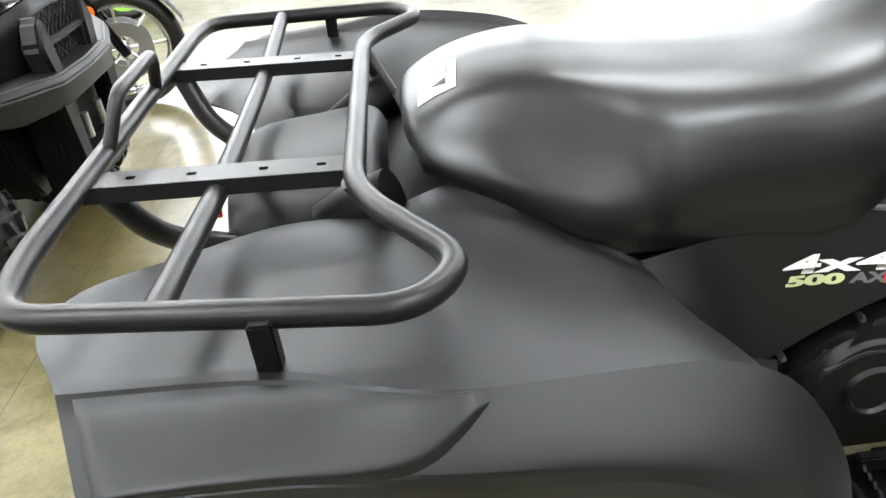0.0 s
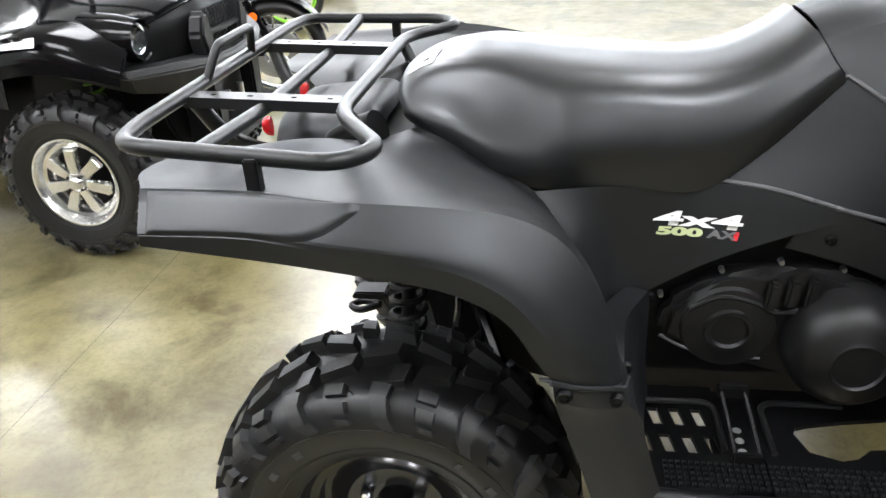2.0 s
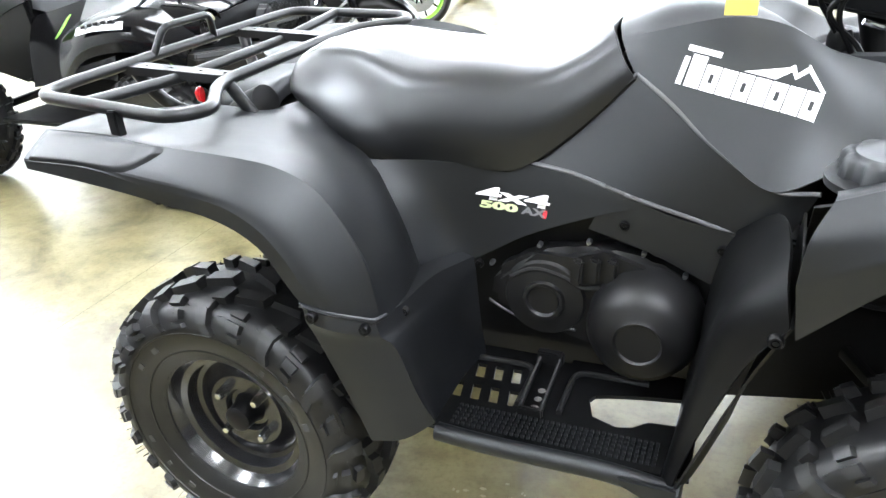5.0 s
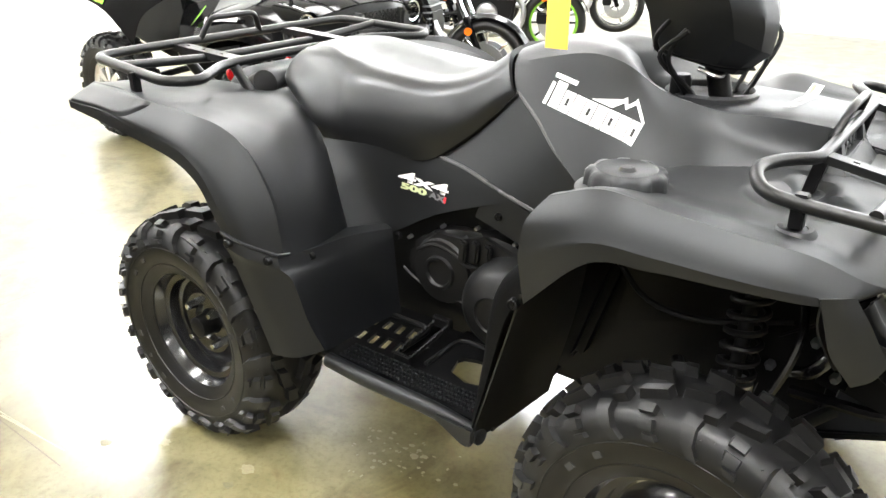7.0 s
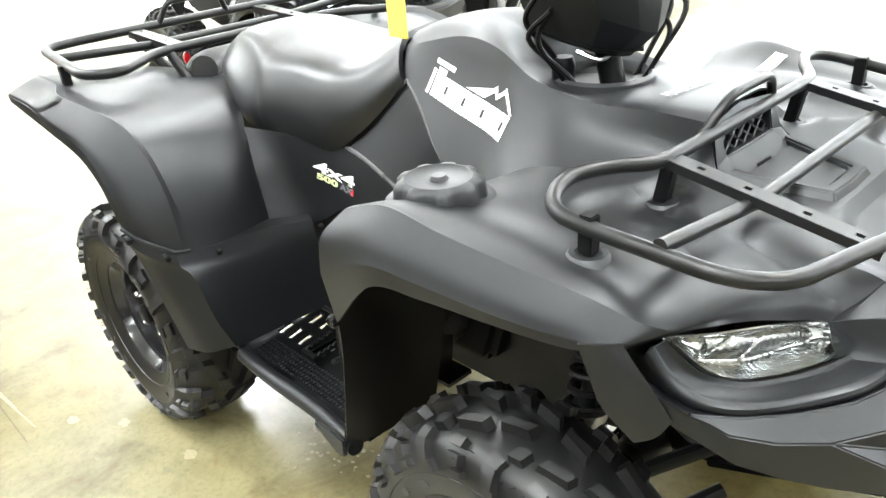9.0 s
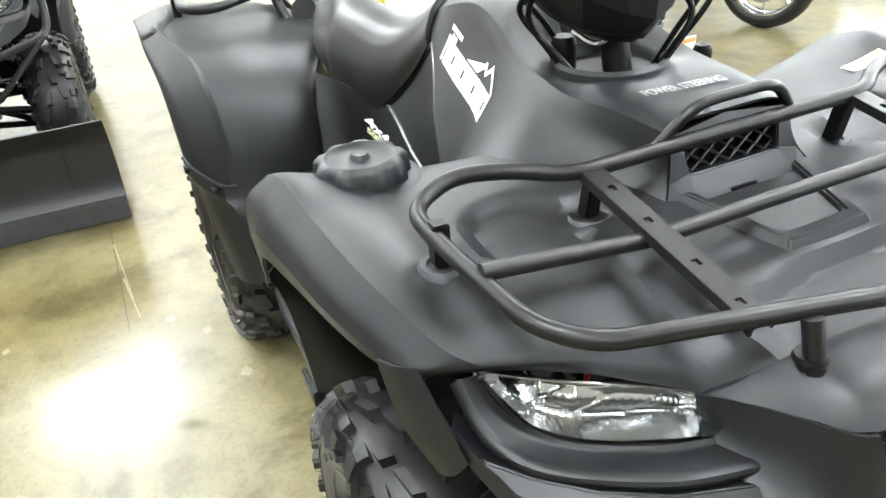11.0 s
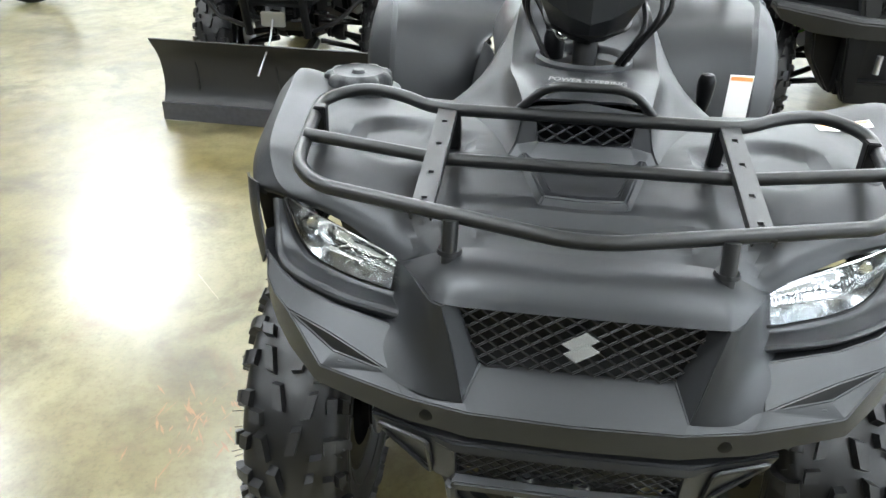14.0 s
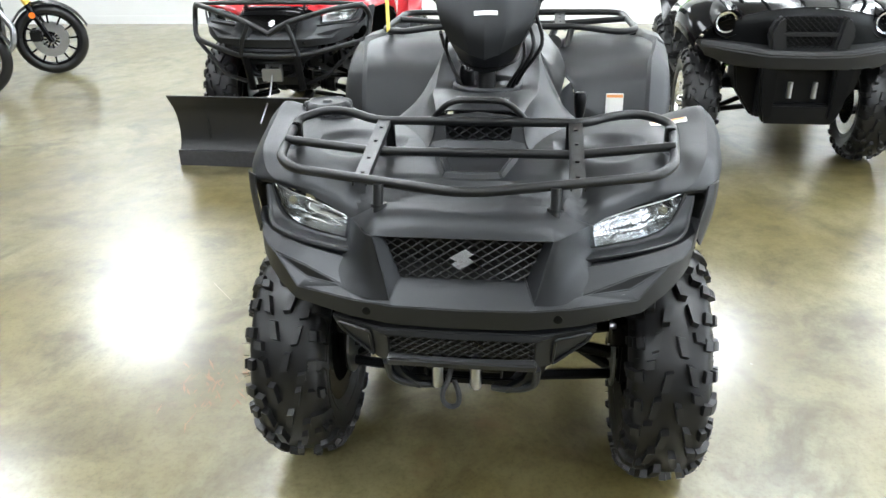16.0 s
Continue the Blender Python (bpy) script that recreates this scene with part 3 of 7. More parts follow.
# front fender: one broad sheet from flank to flank
hood = [
    [(1.060, 0, 0.845), (1.060, -0.150, 0.850), (1.050, -0.300, 0.862), (1.044, -0.420, 0.880), (1.038, -0.505, 0.902), (1.034, -0.532, 0.904), (1.012, -0.565, 0.866), (1.004, -0.570, 0.806), (1.014, -0.562, 0.722)],
    [(1.130, 0, 0.885), (1.130, -0.150, 0.890), (1.120, -0.300, 0.890), (1.114, -0.410, 0.898), (1.120, -0.505, 0.927), (1.120, -0.530, 0.930), (1.118, -0.560, 0.898), (1.120, -0.576, 0.862), (1.124, -0.576, 0.830)],
    [(1.214, 0, 0.893), (1.214, -0.150, 0.896), (1.214, -0.300, 0.896), (1.214, -0.400, 0.902), (1.214, -0.499, 0.913), (1.214, -0.523, 0.916), (1.212, -0.550, 0.888), (1.212, -0.564, 0.860), (1.214, -0.563, 0.838)],
    [(1.320, 0, 0.890), (1.320, -0.150, 0.892), (1.320, -0.300, 0.894), (1.320, -0.400, 0.899), (1.322, -0.487, 0.900), (1.322, -0.510, 0.901), (1.320, -0.536, 0.874), (1.320, -0.548, 0.852), (1.322, -0.546, 0.836)],
    [(1.410, 0, 0.876), (1.410, -0.150, 0.882), (1.410, -0.300, 0.886), (1.406, -0.400, 0.890), (1.404, -0.472, 0.888), (1.404, -0.494, 0.888), (1.400, -0.518, 0.864), (1.398, -0.528, 0.846), (1.400, -0.528, 0.833)],
    [(1.530, 0, 0.870), (1.530, -0.150, 0.868), (1.510, -0.300, 0.858), (1.484, -0.390, 0.860), (1.468, -0.446, 0.861), (1.462, -0.468, 0.861), (1.450, -0.494, 0.850), (1.446, -0.506, 0.842), (1.446, -0.508, 0.832)],
    [(1.620, 0, 0.862), (1.615, -0.140, 0.856), (1.570, -0.260, 0.836), (1.525, -0.345, 0.840), (1.498, -0.412, 0.843), (1.488, -0.440, 0.845), (1.470, -0.474, 0.842), (1.461, -0.490, 0.838), (1.459, -0.494, 0.830)],
    [(1.665, 0, 0.856), (1.655, -0.140, 0.850), (1.592, -0.250, 0.814), (1.536, -0.340, 0.826), (1.494, -0.408, 0.831), (1.482, -0.436, 0.832), (1.465, -0.470, 0.832), (1.456, -0.485, 0.829), (1.454, -0.488, 0.823)],
]
def smooth(v, a, b):
    k = np.clip((v - a) / (b - a), 0, 1)
    return k * k * (3 - 2 * k)


# its pillows, valleys and post recesses
HOOD = dense(hood, 14, 8, (), (5, 7))
hx, hy = HOOD[..., 0], -HOOD[..., 1]
HOOD[..., 2] -= 0.016 * np.exp(-((hy - 0.236 + 0.10 * (1.60 - hx)) / 0.024) ** 2) * smooth(hx, 1.40, 1.50) * (1 - smooth(hx, 1.615, 1.66))
HOOD[..., 2] -= 0.014 * (1 - smooth(np.hypot((hx - 1.345) * 0.85, hy - 0.300), 0.056, 0.082)) * (1 - smooth(hx, 1.35, 1.47))
HOOD[..., 2] -= 0.013 * (1 - smooth(np.hypot(hx - 1.335, hy - 0.208), 0.020, 0.045))
# a crescent step across the middle
HOOD[..., 2] -= 0.021 * smooth(hx - 1.2 * hy ** 2, 1.516, 1.540) * (1 - smooth(hy, 0.145, 0.190))
HOOD[..., 2] += 0.007 * np.exp(-((hy - 0.330) / 0.05) ** 2) * np.exp(-((hx - 1.47) / 0.06) ** 2)
HOOD[..., 2] -= 0.006 * np.exp(-((hy - 0.435) / 0.022) ** 2) * smooth(hx, 1.16, 1.22) * (1 - smooth(hx, 1.40, 1.48))
front_fender = part("front_fender", shell(whole(HOOD), -0.005), BODY, quad, "matte black moulded front fender", angle=22)

# seat
seat_rows = [
    [(0.010, 0, 0.915), (0.011, -0.050, 0.914), (0.013, -0.080, 0.911), (0.016, -0.104, 0.906), (0.024, -0.124, 0.897), (0.032, -0.126, 0.888)],
    [(0.016, 0, 0.940), (0.018, -0.056, 0.938), (0.022, -0.088, 0.933), (0.030, -0.116, 0.918), (0.046, -0.146, 0.893), (0.062, -0.148, 0.876)],
    [(0.075, 0, 0.968), (0.077, -0.066, 0.965), (0.082, -0.100, 0.957), (0.092, -0.128, 0.930), (0.110, -0.176, 0.884), (0.126, -0.178, 0.840)],
    [(0.160, 0, 0.978), (0.160, -0.078, 0.974), (0.163, -0.116, 0.964), (0.170, -0.146, 0.926), (0.184, -0.200, 0.852), (0.200, -0.196, 0.798)],
    [(0.226, 0, 0.974), (0.226, -0.092, 0.967), (0.228, -0.138, 0.951), (0.232, -0.166, 0.910), (0.240, -0.204, 0.840), (0.250, -0.200, 0.788)],
    [(0.268, 0, 0.968), (0.268, -0.104, 0.960), (0.269, -0.155, 0.936), (0.272, -0.182, 0.893), (0.276, -0.202, 0.838), (0.280, -0.198, 0.785)],
    [(0.312, 0, 0.962), (0.312, -0.110, 0.954), (0.312, -0.165, 0.930), (0.313, -0.190, 0.892), (0.315, -0.205, 0.840), (0.318, -0.196, 0.785)],
    [(0.400, 0, 0.955), (0.400, -0.110, 0.947), (0.402, -0.162, 0.926), (0.405, -0.182, 0.890), (0.408, -0.195, 0.838), (0.410, -0.188, 0.784)],
    [(0.500, 0, 0.948), (0.500, -0.104, 0.940), (0.503, -0.152, 0.918), (0.507, -0.172, 0.885), (0.512, -0.184, 0.832), (0.517, -0.178, 0.774)],
    [(0.575, 0, 0.958), (0.576, -0.098, 0.950), (0.582, -0.140, 0.930), (0.588, -0.156, 0.900), (0.596, -0.166, 0.862), (0.602, -0.162, 0.826)],
    [(0.640, 0, 0.988), (0.643, -0.088, 0.980), (0.652, -0.124, 0.962), (0.660, -0.138, 0.940), (0.670, -0.147, 0.916), (0.680, -0.144, 0.894)],
    [(0.682, 0, 1.020), (0.686, -0.075, 1.012), (0.696, -0.105, 0.996), (0.706, -0.120, 0.978), (0.718, -0.132, 0.960), (0.730, -0.134, 0.944)],
]
part("seat", shell(whole(dense(seat_rows, 5, 5)), 0.012), VINYL, quad, "black vinyl seat cushion")
# the shadow gap below the cushion, drawn as a thin black strip
seam = dense(seat_rows, 5, 5)[:, -1]
for s in (1, -1):
    part("seat_piping", tube([tuple(p * [1, s, 1] + [0, -0.001 * s, -0.003]) for p in seam], 0.0065, n=7), FRAME, quad, "dark strip standing for the shadow gap under the seat")
seat_pan = [[(x, 0, z + 0.05), (x, y * 0.5, z + 0.03), (x, y, z)] for x, y, z in ((0.03, -0.12, 0.885), (0.10, -0.165, 0.842), (0.19, -0.19, 0.795), (0.26, -0.196, 0.780), (0.40, -0.184, 0.778), (0.515, -0.172, 0.766), (0.60, -0.155, 0.815), (0.68, -0.138, 0.885), (0.73, -0.128, 0.935))]
part("seat_pan", shell(whole(dense(seat_pan, 3, 3)), 0.01), PLASTIC_DARK, quad, "dark pan under the seat cushion")

part("under_tray", prism([(-0.21, 0.79), (0.30, 0.70), (0.30, 0.76), (0.06, 0.86), (-0.20, 0.835)], 0.40, "Y", -0.20, 0.006), FRAME, quad, "dark tray under the seat")

# racks
R = 0.0125


def rack(name, outline, brackets, cross, posts, label, r=R, bw=0.019):
    k = empty(name)
    k.parent = quad
    k["label"] = label
    part("loop", tube(fillet(outline, 0.06, True, 6), r, closed=True, n=12), TUBE, k)
    for (x0, z0), (x1, z1), y in brackets:
        b = bmesh.new()
        a0 = math.atan2(z1 - z0, x1 - x0)
        L = math.hypot(x1 - x0, z1 - z0)
        m = Matrix.Translation((x0, y, z0)) @ pose(0, 0, 0, 0, -math.degrees(a0), 0)
        # a folded strip with four bolt holes
        holes = [L * f for f in (0.17, 0.40, 0.67, 0.89)]
        xs = [0.0]
        for h in holes:
            xs += [h - 0.005, h + 0.005]
        xs.append(L)
        g = bmesh.new()
        ys = (-bw, -0.004, 0.004, bw)
        v = [[g.verts.new((x, yy, 0)) for yy in ys] for x in xs]
        for i in range(len(xs) - 1):
            for j in range(3):
                if not (i % 2 == 1 and j == 1):
                    g.faces.new((v[i][j], v[i + 1][j], v[i + 1][j + 1], v[i][j + 1]))
        ext = bmesh.ops.extrude_face_region(g, geom=g.faces[:])
        bmesh.ops.translate(g, vec=(0, 0, -0.004), verts=[e for e in ext["geom"] if isinstance(e, bmesh.types.BMVert)])
        for s in (-1, 1):
            g = box(0, L, s * bw - 0.0015, s * bw + 0.0015, -bw, 0.0, 0.0006, g)
        bmesh.ops.transform(g, matrix=m, verts=g.verts)
        part("bracket", g, TUBE, k, "flat steel bracket with four bolt holes")
    for pts in cross:
        part("crossbar", tube(pts, r * 0.95, n=10), TUBE, k)
    for pts, rr in posts:
        (px, py, pz), (qx, qy, qz) = pts[0], pts[-1]
        if rr < 0.0125 and px < 1.6:
            part("post", prism([(px - 0.010, pz), (px + 0.010, pz), (qx + 0.010, qz), (qx - 0.010, qz)], 0.02, "Y", qy - 0.01, 0.002), FRAME, k, "square black post")
            part("post_cup", lathe([(qz - 0.014, 0.036), (qz - 0.004, 0.030), (qz + 0.001, 0.024), (qz + 0.001, 0.017), (qz - 0.008, 0.015)], 20, "Z", (qx, qy, 0)), BODY, k, "moulded cup round the post")
        else:
            part("post", tube(pts, rr, n=10), TUBE, k)
            if px > 1.6:
                part("post_hole", lathe([(0.862, 0.0), (0.862, 0.015), (0.857, 0.017)], 20, "Z", (px + 0.006, py, 0)), FRAME, k)
    return k


rear_half = [(-0.345, -0.375), (-0.330, -0.455), (0.000, -0.485), (0.045, -0.420), (-0.055, -0.275)]
zr = lambda x: 0.947 - 0.10 * (x + 0.2) * 0.5
rear_outline = [(x, y, zr(x)) for x, y in rear_half] + [(x, -y, zr(x)) for x, y in rear_half[::-1]]
rack("rear_rack", rear_outline,
     [((-0.345, zr(-0.345)), (-0.060, zr(-0.06)), s * 0.200) for s in (-1, 1)],
     [[(-0.205, -0.465, zr(-0.205)), (-0.205, -0.2, zr(-0.205) - 0.018), (-0.205, 0.2, zr(-0.205) - 0.018), (-0.205, 0.465, zr(-0.205))]],
     [([(-0.12, s * 0.478, 0.945), (-0.12, s * 0.485, 0.895)], 0.011) for s in (-1, 1)]
     + [([(-0.058, s * 0.245, 0.94), (-0.02, s * 0.225, 0.865)], 0.013) for s in (-1, 1)]
     + [(fillet([(-0.335, s * 0.20, 0.945), (-0.30, s * 0.17, 0.86), (-0.15, s * 0.12, 0.79)], 0.05), 0.015) for s in (-1, 1)],
     "black tubular steel rear cargo rack")
rear_rack = [o for o in quad.children if o.name == "rear_rack"][0]
part("hoop", tube(fillet([(-0.340, -0.125, 0.957), (-0.322, -0.098, 1.014), (-0.322, 0.062, 1.014), (-0.340, 0.092, 0.957)], 0.022), 0.0085, n=10), TUBE, rear_rack, "small bent tube hoop on the rack's rear bar")
front_half = [(1.345, -0.240, 0.946), (1.306, -0.295, 0.952), (1.280, -0.366, 0.953), (1.310, -0.430, 0.939), (1.375, -0.427, 0.930), (1.530, -0.409, 0.913), (1.580, -0.368, 0.907)]
zf = lambda x: 0.955 - 0.18 * (x - 1.32)
front_outline = front_half + [(1.668, 0, 0.894)] + [(x, -y, z) for x, y, z in front_half[::-1]]
rack("front_rack", front_outline,
     [((1.345, zf(1.345)), (1.625, zf(1.625)), s * 0.216) for s in (-1, 1)],
     [[(1.455, -0.418, zf(1.455)), (1.465, -0.216, zf(1.465) - 0.018), (1.465, 0.216, zf(1.465) - 0.018), (1.455, 0.418, zf(1.455))]],
     [([(1.640, s * 0.174, zf(1.63)), (1.655, s * 0.174, 0.845)], 0.0105) for s in (-1, 1)]
     + [([(1.345, s * 0.208, 0.945), (1.332, s * 0.206, 0.878)], 0.012) for s in (-1, 1)]
     + [([(1.362, s * 0.422, 0.945), (1.362, s * 0.420, 0.894)], 0.011) for s in (-1, 1)],
     "black tubular steel front cargo rack", 0.0103, 0.0135)


# wheels
def tyre_profile(w, ro, ri):
    half = [(0.74, ri), (0.80, ri + 0.004), (0.96, ri + 0.045), (1.0, ri + 0.075), (0.97, ro - 0.045), (0.84, ro - 0.018), (0.55, ro - 0.006), (0.0, ro)]
    pts = [(-a * w / 2, r) for a, r in half] + [(a * w / 2, r) for a, r in half[-2::-1]]
    return spline(pts, 3)


def tread_at(prof, s):
    """The point on the profile at s, from -1 to 1 across the tread."""
    k = (s + 1) / 2 * (len(prof) - 1)
    i = int(min(max(math.floor(k), 0), len(prof) - 2))
    f = k - i
    p = prof[i] * (1 - f) + prof[i + 1] * f
    d = prof[i + 1] - prof[i]
    n = np.array([-d[1], d[0]])
    n /= np.linalg.norm(n)
    return p, (n if n[1] > 0 or abs(p[0]) > 0.05 else -n)


def lug(bm, prof, corners, h):
    """One tread block: corners (angle, s) round its foot; it stands h proud of the carcass, with leaning flanks."""
    (a0, s0), (a1, s1), (a2, s2), (a3, s3) = corners
    n = 4
    rows = []
    for i in range(n + 1):
        f = i / n
        for (aa, ss, ab, sb) in ((a0 * (1 - f) + a1 * f, s0 * (1 - f) + s1 * f, a3 * (1 - f) + a2 * f, s3 * (1 - f) + s2 * f),):
            row = []
            for a, s, other in ((aa, ss, ab), (ab, sb, aa)):
                p, nn = tread_at(prof, s)
                if nn[1] < 0 and abs(s) < 0.6:
                    nn = -nn
                for up, inset in ((-0.002, 0.0), (h, 0.10)):
                    q = p + nn * up
                    an = a + (other - a) * inset
                    row.append(bm.verts.new((q[1] * math.cos(an), q[0], q[1] * math.sin(an))))
            rows.append(row)
    for r0, r1 in zip(rows, rows[1:]):
        l0, h0, m0, k0 = r0
        l1, h1, m1, k1 = r1
        for f in ((l0, l1, h1, h0), (h0, h1, k1, k0), (k0, k1, m1, m0)):
            bm.faces.new(f)
    for r in (rows[0], rows[-1]):
        bm.faces.new((r[0], r[1], r[3], r[2]))


def tyre_mesh(w, ro, ri, pitches, front):
    """A knobbly tyre: leaning crown blocks, and shoulders where a long curved bar alternates with a pair of small blocks."""
    prof = tyre_profile(w, ro, ri)
    bm = lathe([tuple(p) for p in prof], 72)
    bmesh.ops.delete(bm, geom=[f for f in bm.faces if len(f.verts) > 4], context="FACES")
    step = 2 * math.pi / pitches
    wide = 1.0 if front else 1.18
    knobs = bmesh.new()
    blocks = (
        (((0.04, 0.006), (0.06, 0.048), (0.41, 0.070), (0.39, 0.030)), 0.020),
        (((0.47, 0.066), (0.50, 0.108), (0.85, 0.134), (0.82, 0.092)), 0.020),
        (((0.92, 0.104), (0.95, 0.170), (1.12, 0.180), (1.09, 0.112)), 0.018),
        (((0.05, 0.196), (0.08, 0.276), (0.28, 0.270), (0.27, 0.190)), 0.013),
        (((0.08, 0.274), (0.05, 0.385), (0.23, 0.385), (0.28, 0.268)), 0.014),
        (((0.05, 0.383), (-0.04, 0.490), (0.12, 0.496), (0.23, 0.383)), 0.011),
        (((0.56, 0.196), (0.57, 0.264), (0.78, 0.258), (0.78, 0.190)), 0.013),
        (((0.56, 0.300), (0.55, 0.368), (0.76, 0.364), (0.78, 0.296)), 0.013),
        (((0.53, 0.404), (0.50, 0.456), (0.68, 0.452), (0.72, 0.400)), 0.011),
    )
    for i in range(pitches):
        for side in (-1, 1):
            a = step * (i + (0.5 if side > 0 else 0))
            jig = 0.03 * math.sin(i * 2.4 + side)
            for corners, h in blocks:
                fm, qm = sum(c[0] for c in corners) / 4, sum(c[1] for c in corners) / 4
                lug(knobs, prof, [(a + (fm + (f - fm) * wide + jig) * step, side * (qm + (q - qm) * (1.40 if qm < 0.19 and not front else 1.0))) for f, q in corners], h)
    rnd = random.Random(3)
    for k in range(90):
        a, side = rnd.uniform(0, 2 * math.pi), rnd.choice((-1, 1))
        p, nn = tread_at(prof, side * rnd.uniform(0.25, 0.33))
        q0, q1 = p, p + nn * rnd.uniform(0.014, 0.021)
        tube([(q[1] * math.cos(a), q[0], q[1] * math.sin(a)) for q in (q0, q1)], 0.0007, n=3, bm=bm)
    for s_ in (-1, 1):
        for rr in (ri + 0.030, ri + 0.078):
            p = min(prof, key=lambda q: abs(q[1] - rr) + (0 if q[0] * s_ > 0 else 1))
            tube([(p[1] * math.cos(t), p[0], p[1] * math.sin(t)) for t in np.linspace(0, 2 * math.pi, 64, endpoint=False)], 0.0022, closed=True, n=5, bm=bm)
    return bm, knobs


def steel_rim(w, ri):
    h = w * 0.40
    prof = [(-h, ri + 0.012), (-h, ri + 0.004), (-h + 0.012, ri - 0.004), (-h + 0.03, ri - 0.012), (-h + 0.034, ri - 0.026), (-h + 0.06, ri - 0.030),
            (-h + 0.064, ri - 0.040), (-h + 0.085, ri - 0.046), (h, ri - 0.046), (h, ri + 0.012)]
    bm = lathe(prof, 48)
    bmesh.ops.delete(bm, geom=[f for f in bm.faces if len(f.verts) > 4], context="FACES")
    return bm


def rim_disc(y, ri):
    prof = [(y, 0.0), (y, 0.045), (y - 0.012, 0.052), (y - 0.014, 0.085), (y + 0.004, 0.098), (y + 0.008, ri - 0.045)]
    return lathe(prof, 48)


def dressed_wheel(w, ro, front):
    """A black steel wheel; its outer face looks to -y."""
    wheel = empty("wheel")
    ri = 0.158
    for i in range(20):
        if i % 10 in (0, 4, 5, 6, 9):
            continue
        a = 2 * math.pi * i / 20
        d = 0.016 if i % 3 else 0.009
        b = box(-d / 2, d / 2, -0.0012, 0.0012, -0.006, 0.006, 0.0)
        bmesh.ops.transform(b, matrix=pose(0, 0, 0, 0, -math.degrees(a) + 90, 0) @ pose(0, -w * 0.494, ri + 0.055), verts=b.verts)
        part("sidewall_mark", b, RUBBER_PALE, wheel, "raised bar on the sidewall", smooth=False)
    carcass, knobs = tyre_mesh(w, ro - 0.017, ri, 13, front)
    part("tyre", carcass, RUBBER, wheel, "black rubber tyre", angle=35)
    part("tread", knobs, RUBBER_TREAD, wheel, "raised knobbly tread blocks of worn rubber", angle=25)
    part("rim", steel_rim(w, ri), RIM_BLACK, wheel, "gloss black steel rim")
    y = -w * 0.10
    part("wheel_disc", rim_disc(y, ri), RIM_BLACK, wheel)
    part("hub_cap", lathe([(y - 0.05, 0.0), (y - 0.05, 0.020), (y - 0.045, 0.028), (y - 0.012, 0.030), (y, 0.036)], 24), FRAME, wheel)
    for i in range(4):
        a = math.pi / 4 + i * math.pi / 2
        c = (0.062 * math.cos(a), 0, 0.062 * math.sin(a))
        part("lug_nut", lathe([(y - 0.040, 0.0), (y - 0.040, 0.007), (y - 0.034, 0.0105), (y - 0.014, 0.0115), (y - 0.010, 0.013)], 6, center=c), CHROME, wheel, "chrome lug nut")
    return wheel


def mount(wheel, name, m, parent):
    """Moves a wheel's parts under the quad as one part."""
    wheel.name = name
    wheel.parent = parent
    wheel.matrix_basis = m
    return wheel


rear = mount(dressed_wheel(0.226, 0.312, False), "rear_wheel", pose(0.025, -0.445, 0.311), quad)
w2 = copy_thing(rear, pose(0.025, 0.445, 0.311, 0, 0, 180))
frontw = mount(dressed_wheel(0.190, 0.312, True), "front_wheel", pose(1.285, -0.455, 0.311, 0, 0, 0), quad)
w3 = copy_thing(frontw, pose(1.285, 0.455, 0.311, 0, 0, 180))


# ---- the quad's front, running gear and fittings ----
def both(name, rows, mat, label="", nu=4, nv=4, thick=0.004, cu=(), cv=()):
    """A right-hand panel and its mirror image, each a part."""
    g = dense(rows, nu, nv, cu, cv)
    return [part(name, shell(g * [1, s, 1], thick), mat, quad, label, angle=25) for s in (1, -1)]


def bolt(at, axis="Y", r=0.008, mat=PLASTIC_DARK, name="bolt", h=0.006):
    """A washer-headed bolt, its head looking along the negative axis."""
    return part(name, lathe([(-h, 0.0), (-h, r * 0.35), (-h * 0.5, r * 0.45), (-h, r * 0.55), (-h, r * 0.8), (-h * 0.4, r), (0.004, r)], 14, axis, at), mat, quad)


# nose above the grille, arms beside it
nose = [
    [(1.632, 0, 0.846), (1.628, -0.100, 0.844), (1.620, -0.165, 0.836), (1.604, -0.208, 0.820), (1.586, -0.254, 0.802)],
    [(1.646, 0, 0.867), (1.642, -0.100, 0.865), (1.634, -0.165, 0.857), (1.618, -0.206, 0.834), (1.604, -0.244, 0.809)],
    [(1.690, 0, 0.860), (1.687, -0.100, 0.858), (1.680, -0.160, 0.852), (1.668, -0.188, 0.840), (1.649, -0.220, 0.815)],
    [(1.716, 0, 0.846), (1.714, -0.100, 0.844), (1.708, -0.160, 0.840), (1.700, -0.180, 0.834), (1.688, -0.199, 0.822)],
    [(1.728, 0, 0.826), (1.726, -0.100, 0.825), (1.724, -0.160, 0.825), (1.718, -0.176, 0.824), (1.703, -0.192, 0.820)],
]
part("nose_panel", shell(whole(dense(nose, 4, 4, (1,))), -0.005), BODY, quad, "matte black nose panel over the grille", angle=25)
